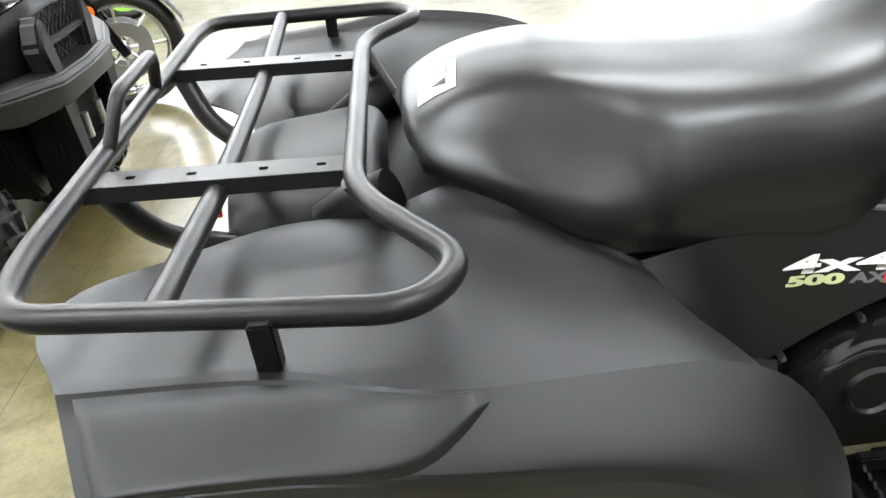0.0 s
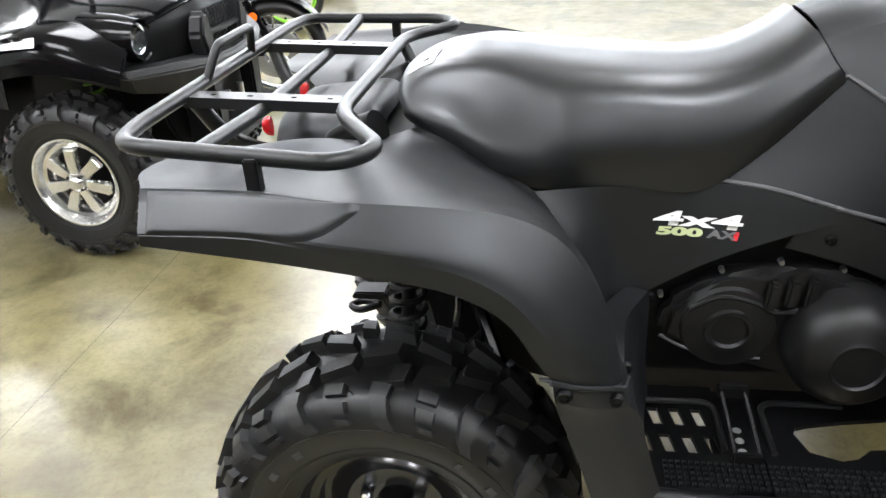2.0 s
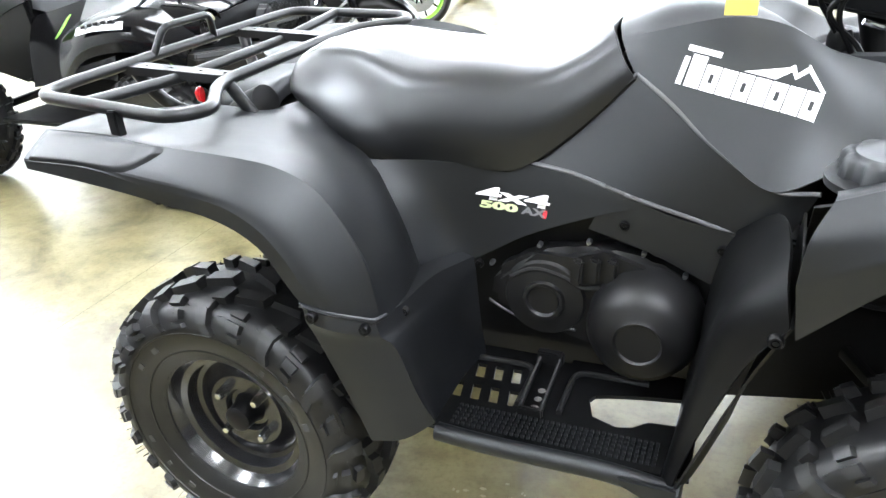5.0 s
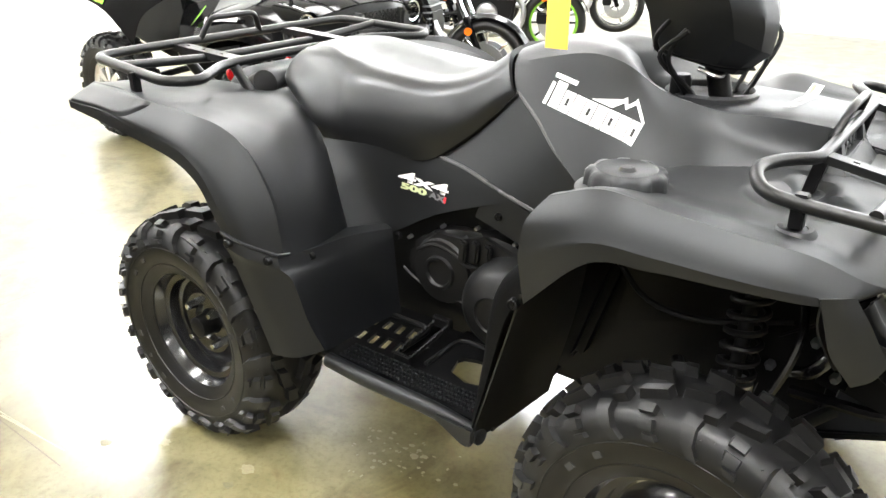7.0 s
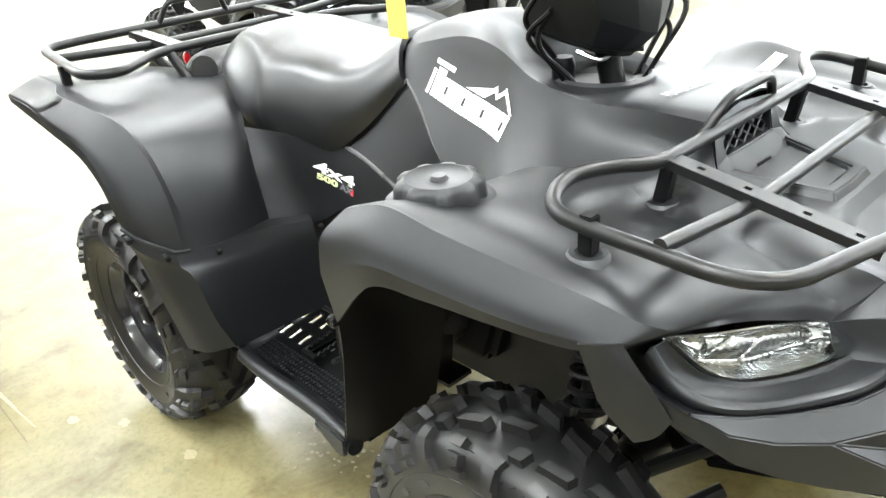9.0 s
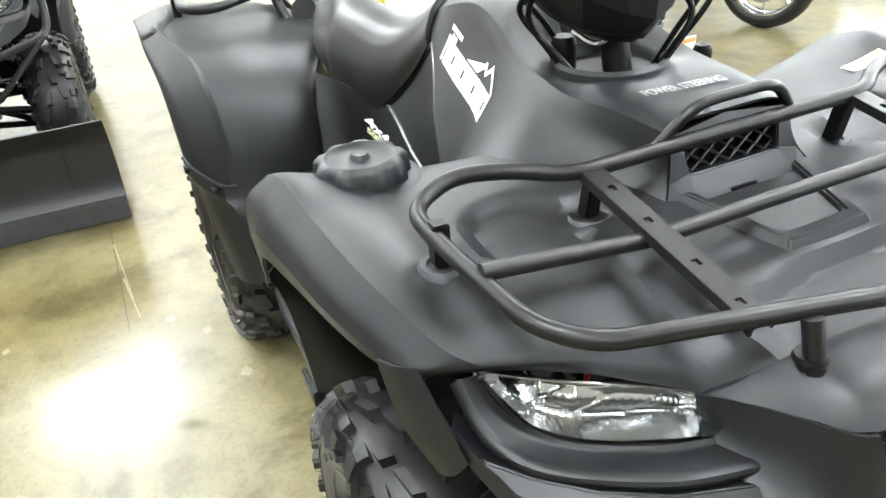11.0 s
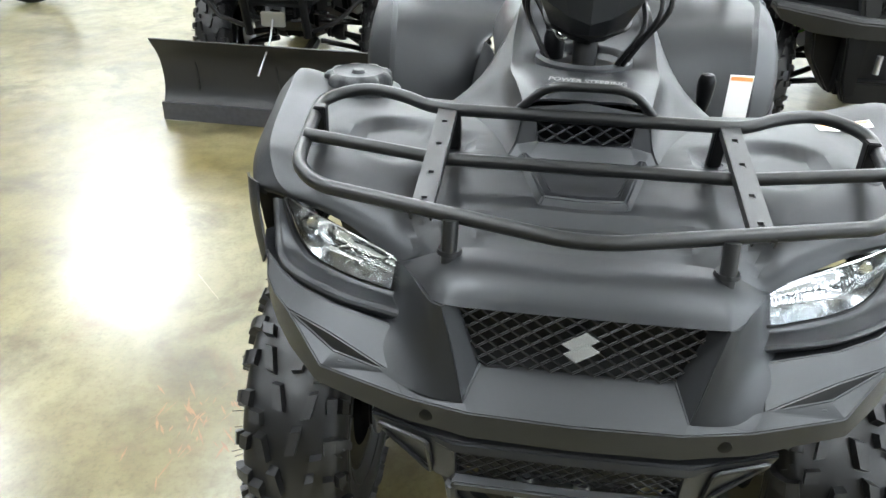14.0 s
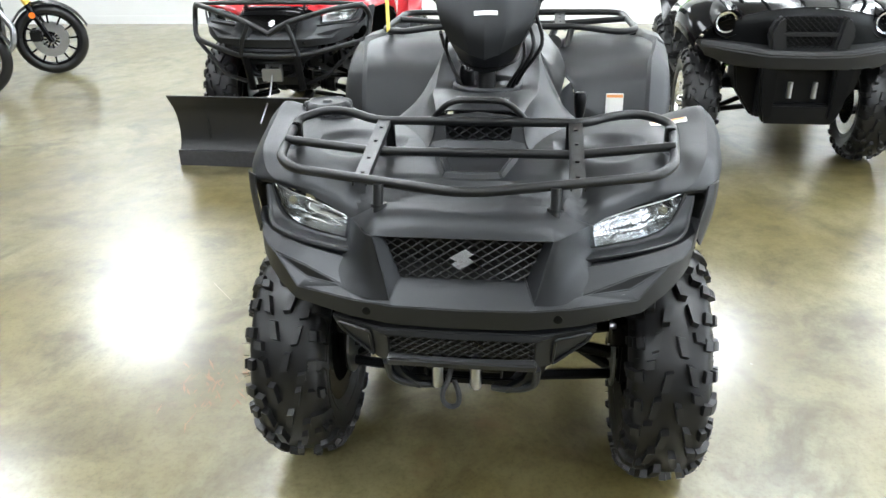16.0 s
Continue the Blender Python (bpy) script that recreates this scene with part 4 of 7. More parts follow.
FP = {
    "nA": (1.612, -0.234, 0.820), "nB": (1.704, -0.192, 0.820), "mB": (1.722, -0.206, 0.762), "aF": (1.750, -0.178, 0.704),
    "lI": (1.622, -0.246, 0.766), "gE": (1.676, -0.238, 0.752), "rB": (1.734, -0.232, 0.719), "gT": (1.724, -0.171, 0.824), "gB": (1.754, -0.139, 0.704),
    "iT": (1.700, -0.158, 0.822), "iB": (1.716, -0.122, 0.738), "iC": (1.718, 0, 0.736),
    "c0": (1.492, -0.481, 0.786), "c1": (1.530, -0.466, 0.766), "c2": (1.575, -0.430, 0.764), "c3": (1.618, -0.389, 0.767), "c4": (1.655, -0.328, 0.765),
    "r1": (1.572, -0.453, 0.752), "r2": (1.614, -0.428, 0.748), "rA": (1.657, -0.396, 0.752), "m4": (1.688, -0.328, 0.741),
    "rD": (1.712, -0.336, 0.703), "e1": (1.756, -0.215, 0.702), "e0": (1.772, -0.130, 0.700), "eC": (1.776, 0, 0.699),
    "b0": (1.512, -0.474, 0.748), "b1": (1.580, -0.449, 0.712), "bm": (1.622, -0.424, 0.700), "b2": (1.660, -0.394, 0.688), "b3": (1.708, -0.345, 0.672),
    "f1": (1.750, -0.222, 0.660), "f0": (1.768, -0.130, 0.656), "fC": (1.772, 0, 0.655),
    "u0": (1.480, -0.455, 0.752), "u1": (1.555, -0.425, 0.716), "um": (1.590, -0.400, 0.702), "u2": (1.625, -0.370, 0.690), "u3": (1.670, -0.320, 0.676), "v1": (1.700, -0.210, 0.664), "v0": (1.715, -0.130, 0.660), "vC": (1.720, 0, 0.659),
    "k0": (1.465, -0.462, 0.780), "k2": (1.545, -0.412, 0.752), "k3": (1.590, -0.372, 0.752), "k4": (1.625, -0.318, 0.750), "k5": (1.640, -0.215, 0.738),
    "qB": (1.692, -0.322, 0.715),
}
part("bumper", plates(FP, [
    "gT iT iB gB", "gB iB iC eC e0",
    "c0 c1 r1", "c1 c2 r2 r1", "c2 c3 rA r2", "c3 c4 m4 rA", "c4 gE rB m4",
    "c0 r1 b1 b0", "r1 r2 bm b1", "r2 rA b2 bm", "rA rD b3 b2", "rD e1 f1 b3", "rD rB e1", "rB aF e1", "aF gB e0 e1", "e1 e0 f0 f1", "e0 eC fC f0",
    "b0 b1 u1 u0", "b1 bm um u1", "bm b2 u2 um", "b2 b3 u3 u2", "b3 f1 v1 u3", "f1 f0 v0 v1", "f0 fC vC v0",
    "c0 c1 k0", "c1 c2 k2 k0", "c2 c3 k3 k2", "c3 c4 k4 k3", "c4 gE k5 k4",
    "rA rD qB", "rA qB m4", "m4 qB rB", "rD rB qB",
], 0.004, 0.007), BODY, quad, "matte black faceted front bumper moulding", angle=38)
both("grille_arm", [
    [(1.725, -0.171, 0.825), (1.716, -0.184, 0.824), (1.692, -0.198, 0.8215), (1.652, -0.217, 0.8165), (1.608, -0.239, 0.809), (1.588, -0.252, 0.803)],
    [(1.733, -0.162, 0.791), (1.726, -0.180, 0.790), (1.704, -0.200, 0.788), (1.668, -0.222, 0.783), (1.622, -0.243, 0.774), (1.602, -0.256, 0.770)],
    [(1.740, -0.154, 0.762), (1.734, -0.177, 0.762), (1.715, -0.202, 0.760), (1.686, -0.228, 0.758), (1.648, -0.250, 0.755), (1.628, -0.262, 0.752)],
    [(1.748, -0.146, 0.731), (1.743, -0.173, 0.731), (1.731, -0.204, 0.732), (1.710, -0.234, 0.735), (1.684, -0.262, 0.738), (1.664, -0.276, 0.738)],
    [(1.755, -0.139, 0.704), (1.753, -0.172, 0.704), (1.746, -0.206, 0.707), (1.733, -0.238, 0.713), (1.714, -0.264, 0.719), (1.695, -0.280, 0.722)],
], BODY, "matte black arm beside the grille", 5, 5)
for s in (1, -1):
    part("bumper_fin", tube([(1.7065, -0.312 * s, 0.7085), (1.7125, -0.280 * s, 0.7105), (1.7175, -0.248 * s, 0.7125)], 0.0035, n=6), BODY, quad)
    part("fascia_bolt", lathe([(0.0, 0.009), (0.004, 0.009), (0.005, 0.006), (0.005, 0.0)], 14, "X", (1.757, -0.185 * s, 0.680)), PLASTIC_DARK, quad)
both("fender_corner", [
    [(1.424, -0.524, 0.847), (1.438, -0.519, 0.805), (1.450, -0.511, 0.765), (1.480, -0.490, 0.718)],
    [(1.446, -0.513, 0.849), (1.464, -0.506, 0.808), (1.476, -0.499, 0.772), (1.502, -0.482, 0.732)],
    [(1.460, -0.496, 0.847), (1.482, -0.489, 0.815), (1.495, -0.481, 0.790), (1.514, -0.471, 0.754)],
], BODY, "matte black fender corner beside the headlight")
both("corner_liner", [
    [(1.425, -0.512, 0.838), (1.428, -0.506, 0.790), (1.455, -0.484, 0.730)],
    [(1.446, -0.470, 0.830), (1.452, -0.462, 0.780), (1.480, -0.450, 0.735)],
    [(1.452, -0.420, 0.820), (1.470, -0.410, 0.765), (1.500, -0.400, 0.740)],
], FRAME, "dark lining beside the headlight")

# grille: a dark recess with a mesh of crossing bars
tray = [[(1.690, 0, 0.822), (1.690, -0.08, 0.822), (1.688, -0.163, 0.820)], [(1.695, 0, 0.77), (1.695, -0.07, 0.77), (1.693, -0.152, 0.77)], [(1.720, 0, 0.716), (1.720, -0.06, 0.716), (1.718, -0.134, 0.716)]]
part("grille_recess", shell(whole(dense(tray, 3, 3)), 0.003), FRAME, quad)


def mesh_bars(z0, z1, half0, half1, xof, pitch, slope, r):
    """Crossing slanted bars that fill a trapeze between z0 (half width half0) and z1 (half1)."""
    bm = bmesh.new()
    half_at = lambda z: half0 + (half1 - half0) * (z - z0) / (z1 - z0)
    for sgn in (1, -1):
        c = -0.6
        while c < 0.6:
            line = []
            for k in range(41):
                z = z0 + (z1 - z0) * k / 40
                y = c + sgn * (z - z0) / slope
                if abs(y) <= half_at(z):
                    line.append((xof(z), y, z))
            if len(line) > 2:
                tube([line[0], line[len(line) // 2], line[-1]], r, n=5, bm=bm, flat=1.0)
            c += pitch
    return bm


gx = lambda z: 1.704 + (0.822 - z) * 0.20
part("grille_mesh", mesh_bars(0.738, 0.824, 0.124, 0.160, gx, 0.027, 0.62, 0.0017), GRILLE_BAR, quad, "black diamond mesh grille")
badge = flat_shapes([
    [(-0.026, 0.002), (0.006, 0.024), (0.024, 0.012), (-0.008, -0.010)],
    [(0.026, -0.006), (-0.004, -0.027), (-0.022, -0.014), (0.008, 0.007)][::-1],
])
ext = bmesh.ops.extrude_face_region(badge, geom=badge.faces[:])
bmesh.ops.translate(badge, vec=(0, 0, 0.006), verts=[e for e in ext["geom"] if isinstance(e, bmesh.types.BMVert)])
bmesh.ops.transform(badge, matrix=Matrix.Translation((1.7205, 0, 0.782)) @ Matrix(((0, -0.33, 1, 0), (1, 0, 0, 0), (0, 1, 0.33, 0), (0, 0, 0, 1))) @ Matrix.Diagonal((0.92, 0.74, 1, 1)), verts=badge.verts)
part("badge", badge, SILVER, quad, "small silver badge", smooth=False)

# dark inner panel
liner = [
    [(1.600, 0, 0.800), (1.600, -0.12, 0.795), (1.545, -0.215, 0.740), (1.490, -0.320, 0.735), (1.440, -0.400, 0.750), (1.420, -0.450, 0.790)],
    [(1.690, 0, 0.735), (1.690, -0.12, 0.735), (1.650, -0.205, 0.715), (1.610, -0.300, 0.715), (1.560, -0.380, 0.722), (1.480, -0.445, 0.735)],
    [(1.720, 0, 0.672), (1.720, -0.12, 0.672), (1.700, -0.205, 0.680), (1.670, -0.300, 0.680), (1.620, -0.370, 0.690), (1.520, -0.440, 0.705)],
]
part("front_liner", shell(whole(dense(liner, 3, 3)), 0.004), PLASTIC_DARK, quad, "dark inner panel behind the bumper")

# headlights: bezel, reflector, lens
LENS_EDGE = [(1.486, -0.444, 0.838), (1.508, -0.428, 0.803), (1.530, -0.408, 0.784), (1.562, -0.376, 0.774), (1.602, -0.306, 0.770), (1.620, -0.236, 0.766)]
LIP_EDGE = [(1.476, -0.466, 0.828), (1.500, -0.458, 0.790), (1.538, -0.444, 0.770), (1.588, -0.410, 0.769), (1.648, -0.324, 0.772), (1.664, -0.234, 0.761)]
surround = []
for a, b in zip(np.array(LENS_EDGE), np.array(LIP_EDGE)):
    surround.append([a, a + 0.25 * (b - a) + [-0.003, 0.001, -0.004], a + 0.70 * (b - a) + [-0.002, 0.001, -0.001], a + 0.88 * (b - a) + [0, 0, 0.002], b, b + [-0.006, 0.004, -0.010], b + [-0.026, 0.014, -0.016]])
surround = dense(surround, 5, 4, (), (3,))
for s in (1, -1):
    part("headlight_bezel", shell(surround * [1, s, 1], 0.004), PLASTIC, quad, "satin dark headlight surround", angle=35)
lamp_rows = [
    [(1.484, -0.447, 0.839), (1.487, -0.446, 0.836), (1.490, -0.444, 0.833)],
    [(1.518, -0.395, 0.830), (1.530, -0.404, 0.808), (1.530, -0.409, 0.785)],
    [(1.556, -0.335, 0.826), (1.578, -0.346, 0.803), (1.573, -0.358, 0.774)],
    [(1.590, -0.262, 0.809), (1.612, -0.272, 0.792), (1.608, -0.280, 0.769)],
    [(1.611, -0.236, 0.788), (1.620, -0.236, 0.778), (1.620, -0.236, 0.767)],
]
for s in (1, -1):
    unit = empty("headlight")
    unit.parent = quad
    unit["label"] = "clear headlight with chrome reflector and fluted lower lens"
    part("lens", shell(dense(lamp_rows, 6, 6) * [1, s, 1], 0.002), LENS, unit)
    back = dense(lamp_rows, 36, 14)
    nu_, nv_ = back.shape[:2]
    for i in range(nu_):
        for j in range(nv_):
            u, v = i / (nu_ - 1), j / (nv_ - 1)
            e = min(u, 1 - u, 0.5 * v, 0.5 * (1 - v))
            depth = 0.006 + 0.034 * (1 - (1 - min(e / 0.16, 1)) ** 2)
            # two bowls with stepped facets above, the lower half finely fluted
            depth += (0.010 * abs(math.sin(2.2 * math.pi * u)) + 0.0022 * (math.floor(u * 6 + v * 1.5) % 2)) * min(e / 0.08, 1)
            if v > 0.45 and u > 0.25:
                depth += 0.0005 * math.sin(i * math.pi / 2)
            back[i, j, 0] -= depth
            back[i, j, 2] -= 0.18 * depth
    part("reflector", shell(back * [1, s, 1], 0.002), REFLECTOR, unit, "fluted chrome reflector", angle=30)
    part("bulb_cap", lathe([(0.022, 0.0), (0.022, 0.010), (0.016, 0.014), (-0.03, 0.014)], 16, "X", (1.485, -s * 0.398, 0.806)), CHROME, unit)
    edge = dense(lamp_rows, 6, 6)
    part("lens_rim", tube([tuple(p * [1, s, 1]) for p in edge[:, -1]], 0.003, n=6), FRAME, unit, "dark lens rim")

# lower guard with its own grille, skid panel and winch
GP = {
    "a0": (1.772, 0, 0.648), "a1": (1.770, -0.152, 0.648), "a2": (1.758, -0.178, 0.648), "a3": (1.738, -0.262, 0.656),
    "d0": (1.776, 0, 0.634), "d1": (1.774, -0.150, 0.634), "d2": (1.760, -0.176, 0.636), "d3": (1.737, -0.258, 0.644),
    "o0": (1.766, 0, 0.628), "o1": (1.764, -0.146, 0.628), "o2": (1.764, -0.146, 0.586), "o3": (1.766, 0, 0.586),
    "g3": (1.722, -0.250, 0.614), "g2": (1.745, -0.172, 0.566), "g1": (1.752, -0.150, 0.566),
    "s0": (1.776, 0, 0.580), "s1": (1.774, -0.148, 0.580), "t0": (1.770, 0, 0.564), "t1": (1.766, -0.150, 0.562),
    "w0": (1.730, 0, 0.655), "w1": (1.728, -0.152, 0.655), "w3": (1.700, -0.250, 0.660),
}
part("lower_guard", plates(GP, ["w0 w1 a1 a0", "w1 w3 a3 a2 a1", "a0 a1 d1 d0", "a1 a2 d2 d1", "a2 a3 d3 d2", "d0 d1 o1 o0", "d1 d2 g2 g1 o2 o1", "d2 d3 g3 g2", "o2 o3 s0 s1", "o2 g1 t1 s1", "s1 s0 t0 t1"], 0.005, 0.003), BODY, quad, "black lower guard frame round its mesh", angle=28)
for s in (1, -1):
    part("skid_side", tube(fillet([(1.760, s * 0.150, 0.566), (1.745, s * 0.148, 0.520), (1.735, s * 0.125, 0.500), (1.725, s * 0.085, 0.490), (1.715, s * 0.06, 0.486)], 0.02), 0.008, n=8), BODY, quad)
    part("guard_side", prism([(s * 0.140, 0.566), (s * 0.172, 0.566), (s * 0.150, 0.510), (s * 0.120, 0.490), (s * 0.085, 0.484), (s * 0.085, 0.494), (s * 0.125, 0.520)], 0.02, "X", 1.715, 0.003), BODY, quad)
for s in (1, -1):
    lip = [(1.7605, -0.183, 0.634), (1.7405, -0.252, 0.642), (1.7265, -0.244, 0.615), (1.7485, -0.178, 0.572)]
    part("guard_plate_lip", tube(fillet([(x, y * s, z) for x, y, z in lip], 0.008, True), 0.0035, closed=True, n=6), BODY, quad, "raised lip round the guard's side plate")
part("lower_grille", mesh_bars(0.584, 0.630, 0.148, 0.148, lambda z: 1.756, 0.022, 0.62, 0.0016), GRILLE_BAR, quad, "black diamond mesh lower grille")
part("lower_recess", box(1.700, 1.722, -0.160, 0.160, 0.560, 0.660, 0.002), FRAME, quad)
part("winch_tray", prism([(-0.140, 0.565), (0.140, 0.565), (0.090, 0.480), (-0.090, 0.480)], 0.03, "X", 1.66, 0.004), FRAME, quad)
part("skid_plate", prism([(1.40, 0.36), (1.70, 0.480), (1.70, 0.497), (1.40, 0.38)], 0.24, "Y", -0.12, 0.004), PLASTIC_DARK, quad)
winch = empty("winch")
winch.parent = quad
winch["label"] = "small winch with steel rollers and grey rope hook"
part("drum", lathe([(-0.08, 0.0), (-0.08, 0.03), (-0.075, 0.032), (-0.075, 0.02), (0.075, 0.02), (0.075, 0.032), (0.08, 0.03), (0.08, 0.0)], 20, "Y", (1.700, 0, 0.535)), FRAME, winch)
for y in (-0.052, 0.026):
    part("roller", lathe([(-0.036, 0.0), (-0.036, 0.009), (-0.032, 0.0115), (0.030, 0.0115), (0.034, 0.009), (0.034, 0.0)], 16, "Z", (1.732, y, 0.530)), STEEL, winch, "bright steel roller")
part("roller", lathe([(-0.030, 0.0), (-0.030, 0.009), (0.045, 0.009), (0.045, 0.0)], 16, "Y", (1.730, -0.01, 0.548)), STEEL, winch, "bright steel roller")
hook = [(1.735, -0.022, 0.545), (1.745, -0.030, 0.515), (1.748, -0.040, 0.490), (1.748, -0.038, 0.465), (1.748, -0.022, 0.455), (1.748, -0.008, 0.465), (1.746, -0.008, 0.490), (1.738, -0.018, 0.515)]
part("rope_hook", tube(hook, 0.0055, n=8, bend=5), ROPE, winch, "grey rope loop with hook")

# plate, vent and hoop before the steering column
VP = {
    "t0": (1.334, 0, 0.966), "t1": (1.342, -0.093, 0.957), "n0": (1.340, 0, 0.952), "n1": (1.346, -0.078, 0.948), "n2": (1.358, -0.072, 0.906), "n3": (1.358, 0, 0.905),
    "j1": (1.360, -0.102, 0.900), "j2": (1.382, -0.092, 0.880), "s0": (1.380, 0, 0.890), "s1": (1.378, -0.080, 0.889), "g0": (1.398, 0, 0.872), "g1": (1.396, -0.088, 0.870),
    "h1": (1.392, -0.136, 0.850), "p0": (1.318, 0, 0.950), "p1": (1.322, -0.078, 0.946), "p2": (1.332, -0.072, 0.904), "p3": (1.332, 0, 0.903),
}
part("vent_frame", plates(VP, ["t0 t1 n1 n0", "t1 j1 n2 n1", "n2 n3 s0 s1", "n2 j1 j2 s1", "s1 s0 g0 g1", "s1 j2 g1", "j1 h1 g1 j2", "n0 n1 p1 p0", "n1 n2 p2 p1", "n2 n3 p3 p2"], 0.003, 0.002), BODY, quad, "black frame of the air vent", angle=28)
part("vent_recess", prism([(-0.090, 0.950), (0.090, 0.950), (0.085, 0.890), (-0.085, 0.890)], 0.02, "X", 1.295, 0.003), FRAME, quad)
part("vent_mesh", mesh_bars(0.905, 0.948, 0.074, 0.078, lambda z: 1.334 + (0.948 - z) * 0.3, 0.030, 0.62, 0.0020), PLASTIC, quad, "black mesh over the air vent")
part("vent_label", box(1.384, 1.3875, -0.028, 0.012, 0.8795, 0.8865, 0.0), PLASTIC_DARK, quad)
part("vent_hoop", tube(fillet([(1.335, -0.110, 0.945), (1.350, -0.064, 0.996), (1.350, 0.064, 0.996), (1.335, 0.110, 0.945)], 0.03), 0.0075, n=10), TUBE, quad, "black hoop over the vent")
RIB = {
    "A0": (1.372, -0.104, 0.882), "A1": (1.516, -0.066, 0.868), "Am": (1.518, 0, 0.867), "B0": (1.372, -0.094, 0.894), "B1": (1.508, -0.058, 0.883), "Bm": (1.510, 0, 0.881),
    "C0": (1.380, -0.081, 0.893), "C1": (1.490, -0.048, 0.882), "Cm": (1.492, 0, 0.880), "D0": (1.382, -0.077, 0.880), "D1": (1.485, -0.044, 0.871), "Dm": (1.487, 0, 0.870),
}
part("lid_rib", plates(RIB, ["A0 A1 B1 B0", "B0 B1 C1 C0", "C0 C1 D1 D0", "A1 Am Bm B1", "B1 Bm Cm C1", "C1 Cm Dm D1"], 0.003, 0.003), BODY, quad, "moulded rib round the service lid", angle=30)
LID = {"a": (1.388, -0.075, 0.8842), "b": (1.487, -0.044, 0.8760), "c": (1.487, 0, 0.8752), "d": (1.388, 0, 0.8828)}
part("service_lid", plates(LID, ["a b c d"], 0.006, 0.0), BODY, quad, "black service lid in the front fender", angle=30)
words = letters("POWER STEERING", 0.0170, 0.0006)
bmesh.ops.transform(words, matrix=Matrix(((0.92, 0, 0, 0), (0, 1.75, 0, 0), (0, 0, 1, 0), (0, 0, 0, 1))), verts=words.verts)
part("lettering", decal(words, (1.256, -0.063, 0.99), (0.1, 1, 0), (-1, 0.1, 0.1), [tank_cover], 0.0022), GREY_LETTER, quad, "raised grey words", smooth=False)

# steering column, pod and bars
part("collar", lathe([(0.950, 0.072), (0.976, 0.076), (0.981, 0.081), (0.976, 0.088), (0.945, 0.092)], 32, "Z", (1.088, 0, 0)), BODY, quad, "black rim round the steering column")
part("column_well", lathe([(0.953, 0.0), (0.953, 0.06), (0.962, 0.076)], 24, "Z", (1.088, 0, 0)), FRAME, quad)
part("steering_column", tube([(1.13, 0, 0.88), (1.085, 0, 1.05), (1.06, 0, 1.14)], 0.022, n=14), FRAME, quad)
pod_rows = [
    [(1.140, 0, 1.012), (1.132, -0.030, 1.016), (1.105, -0.062, 1.028), (1.050, -0.074, 1.042), (0.990, -0.070, 1.052)],
    [(1.188, 0, 1.054), (1.178, -0.036, 1.064), (1.142, -0.088, 1.088), (1.060, -0.108, 1.110), (0.985, -0.104, 1.124)],
    [(1.192, 0, 1.110), (1.180, -0.050, 1.117), (1.138, -0.112, 1.138), (1.055, -0.126, 1.150), (0.975, -0.118, 1.156)],
    [(1.174, 0, 1.165), (1.162, -0.055, 1.171), (1.122, -0.122, 1.182), (1.045, -0.132, 1.187), (0.965, -0.124, 1.186)],
    [(1.146, 0, 1.212), (1.136, -0.052, 1.216), (1.098, -0.110, 1.220), (1.030, -0.120, 1.218), (0.962, -0.110, 1.208)],
    [(1.105, 0, 1.250), (1.098, -0.046, 1.252), (1.070, -0.090, 1.248), (1.015, -0.100, 1.242), (0.960, -0.092, 1.230)],
]
POD = [dense(pod_rows, 5, 5, (1,), (1, 2))]
pod = part("handlebar_pod", shell(whole(POD[0]), 0.004), BODY, quad, "matte black instrument pod on the handlebar", angle=20)
part("pod_floor", shell(whole(dense([[(1.165, 0, 1.024), (1.12, -0.066, 1.034), (1.05, -0.082, 1.048), (0.99, -0.078, 1.064)], [(1.16, 0, 1.03), (1.1, -0.03, 1.05), (1.05, -0.03, 1.06), (0.985, -0.03, 1.07)]], 3, 3)), 0.003), FRAME, quad)
part("pod_badge", decal(flat_shapes([[(-0.026, -0.006), (0.030, -0.004), (0.030, 0.006), (-0.026, 0.005)]]), (1.22, 0.0, 1.178), (0, 1, 0), (-0.4, 0, 1), [pod]), WHITE_PRINT, quad, "small white bar on the pod", smooth=False)
bar = [(0.985, -0.42, 1.265), (1.00, -0.34, 1.258), (1.06, -0.18, 1.225), (1.085, -0.08, 1.150), (1.085, 0.08, 1.150), (1.06, 0.18, 1.225), (1.00, 0.34, 1.258), (0.985, 0.42, 1.265)]
part("handlebar", tube(bar, 0.011, n=12, bend=4), FRAME, quad, "black tubular handlebar")
for s in (1, -1):
    part("grip", lathe([(-0.06, 0.0), (-0.06, 0.019), (-0.055, 0.021), (-0.055, 0.016), (0.045, 0.016), (0.05, 0.022), (0.055, 0.022), (0.055, 0.0)], 16, "Y", (0.988, s * 0.405, 1.263)), RUBBER, quad, "black rubber handlebar grip")
    part("brake_lever", tube([(1.03, s * 0.27, 1.245), (1.065, s * 0.33, 1.255), (1.055, s * 0.45, 1.250)], 0.006, n=8), FRAME, quad)
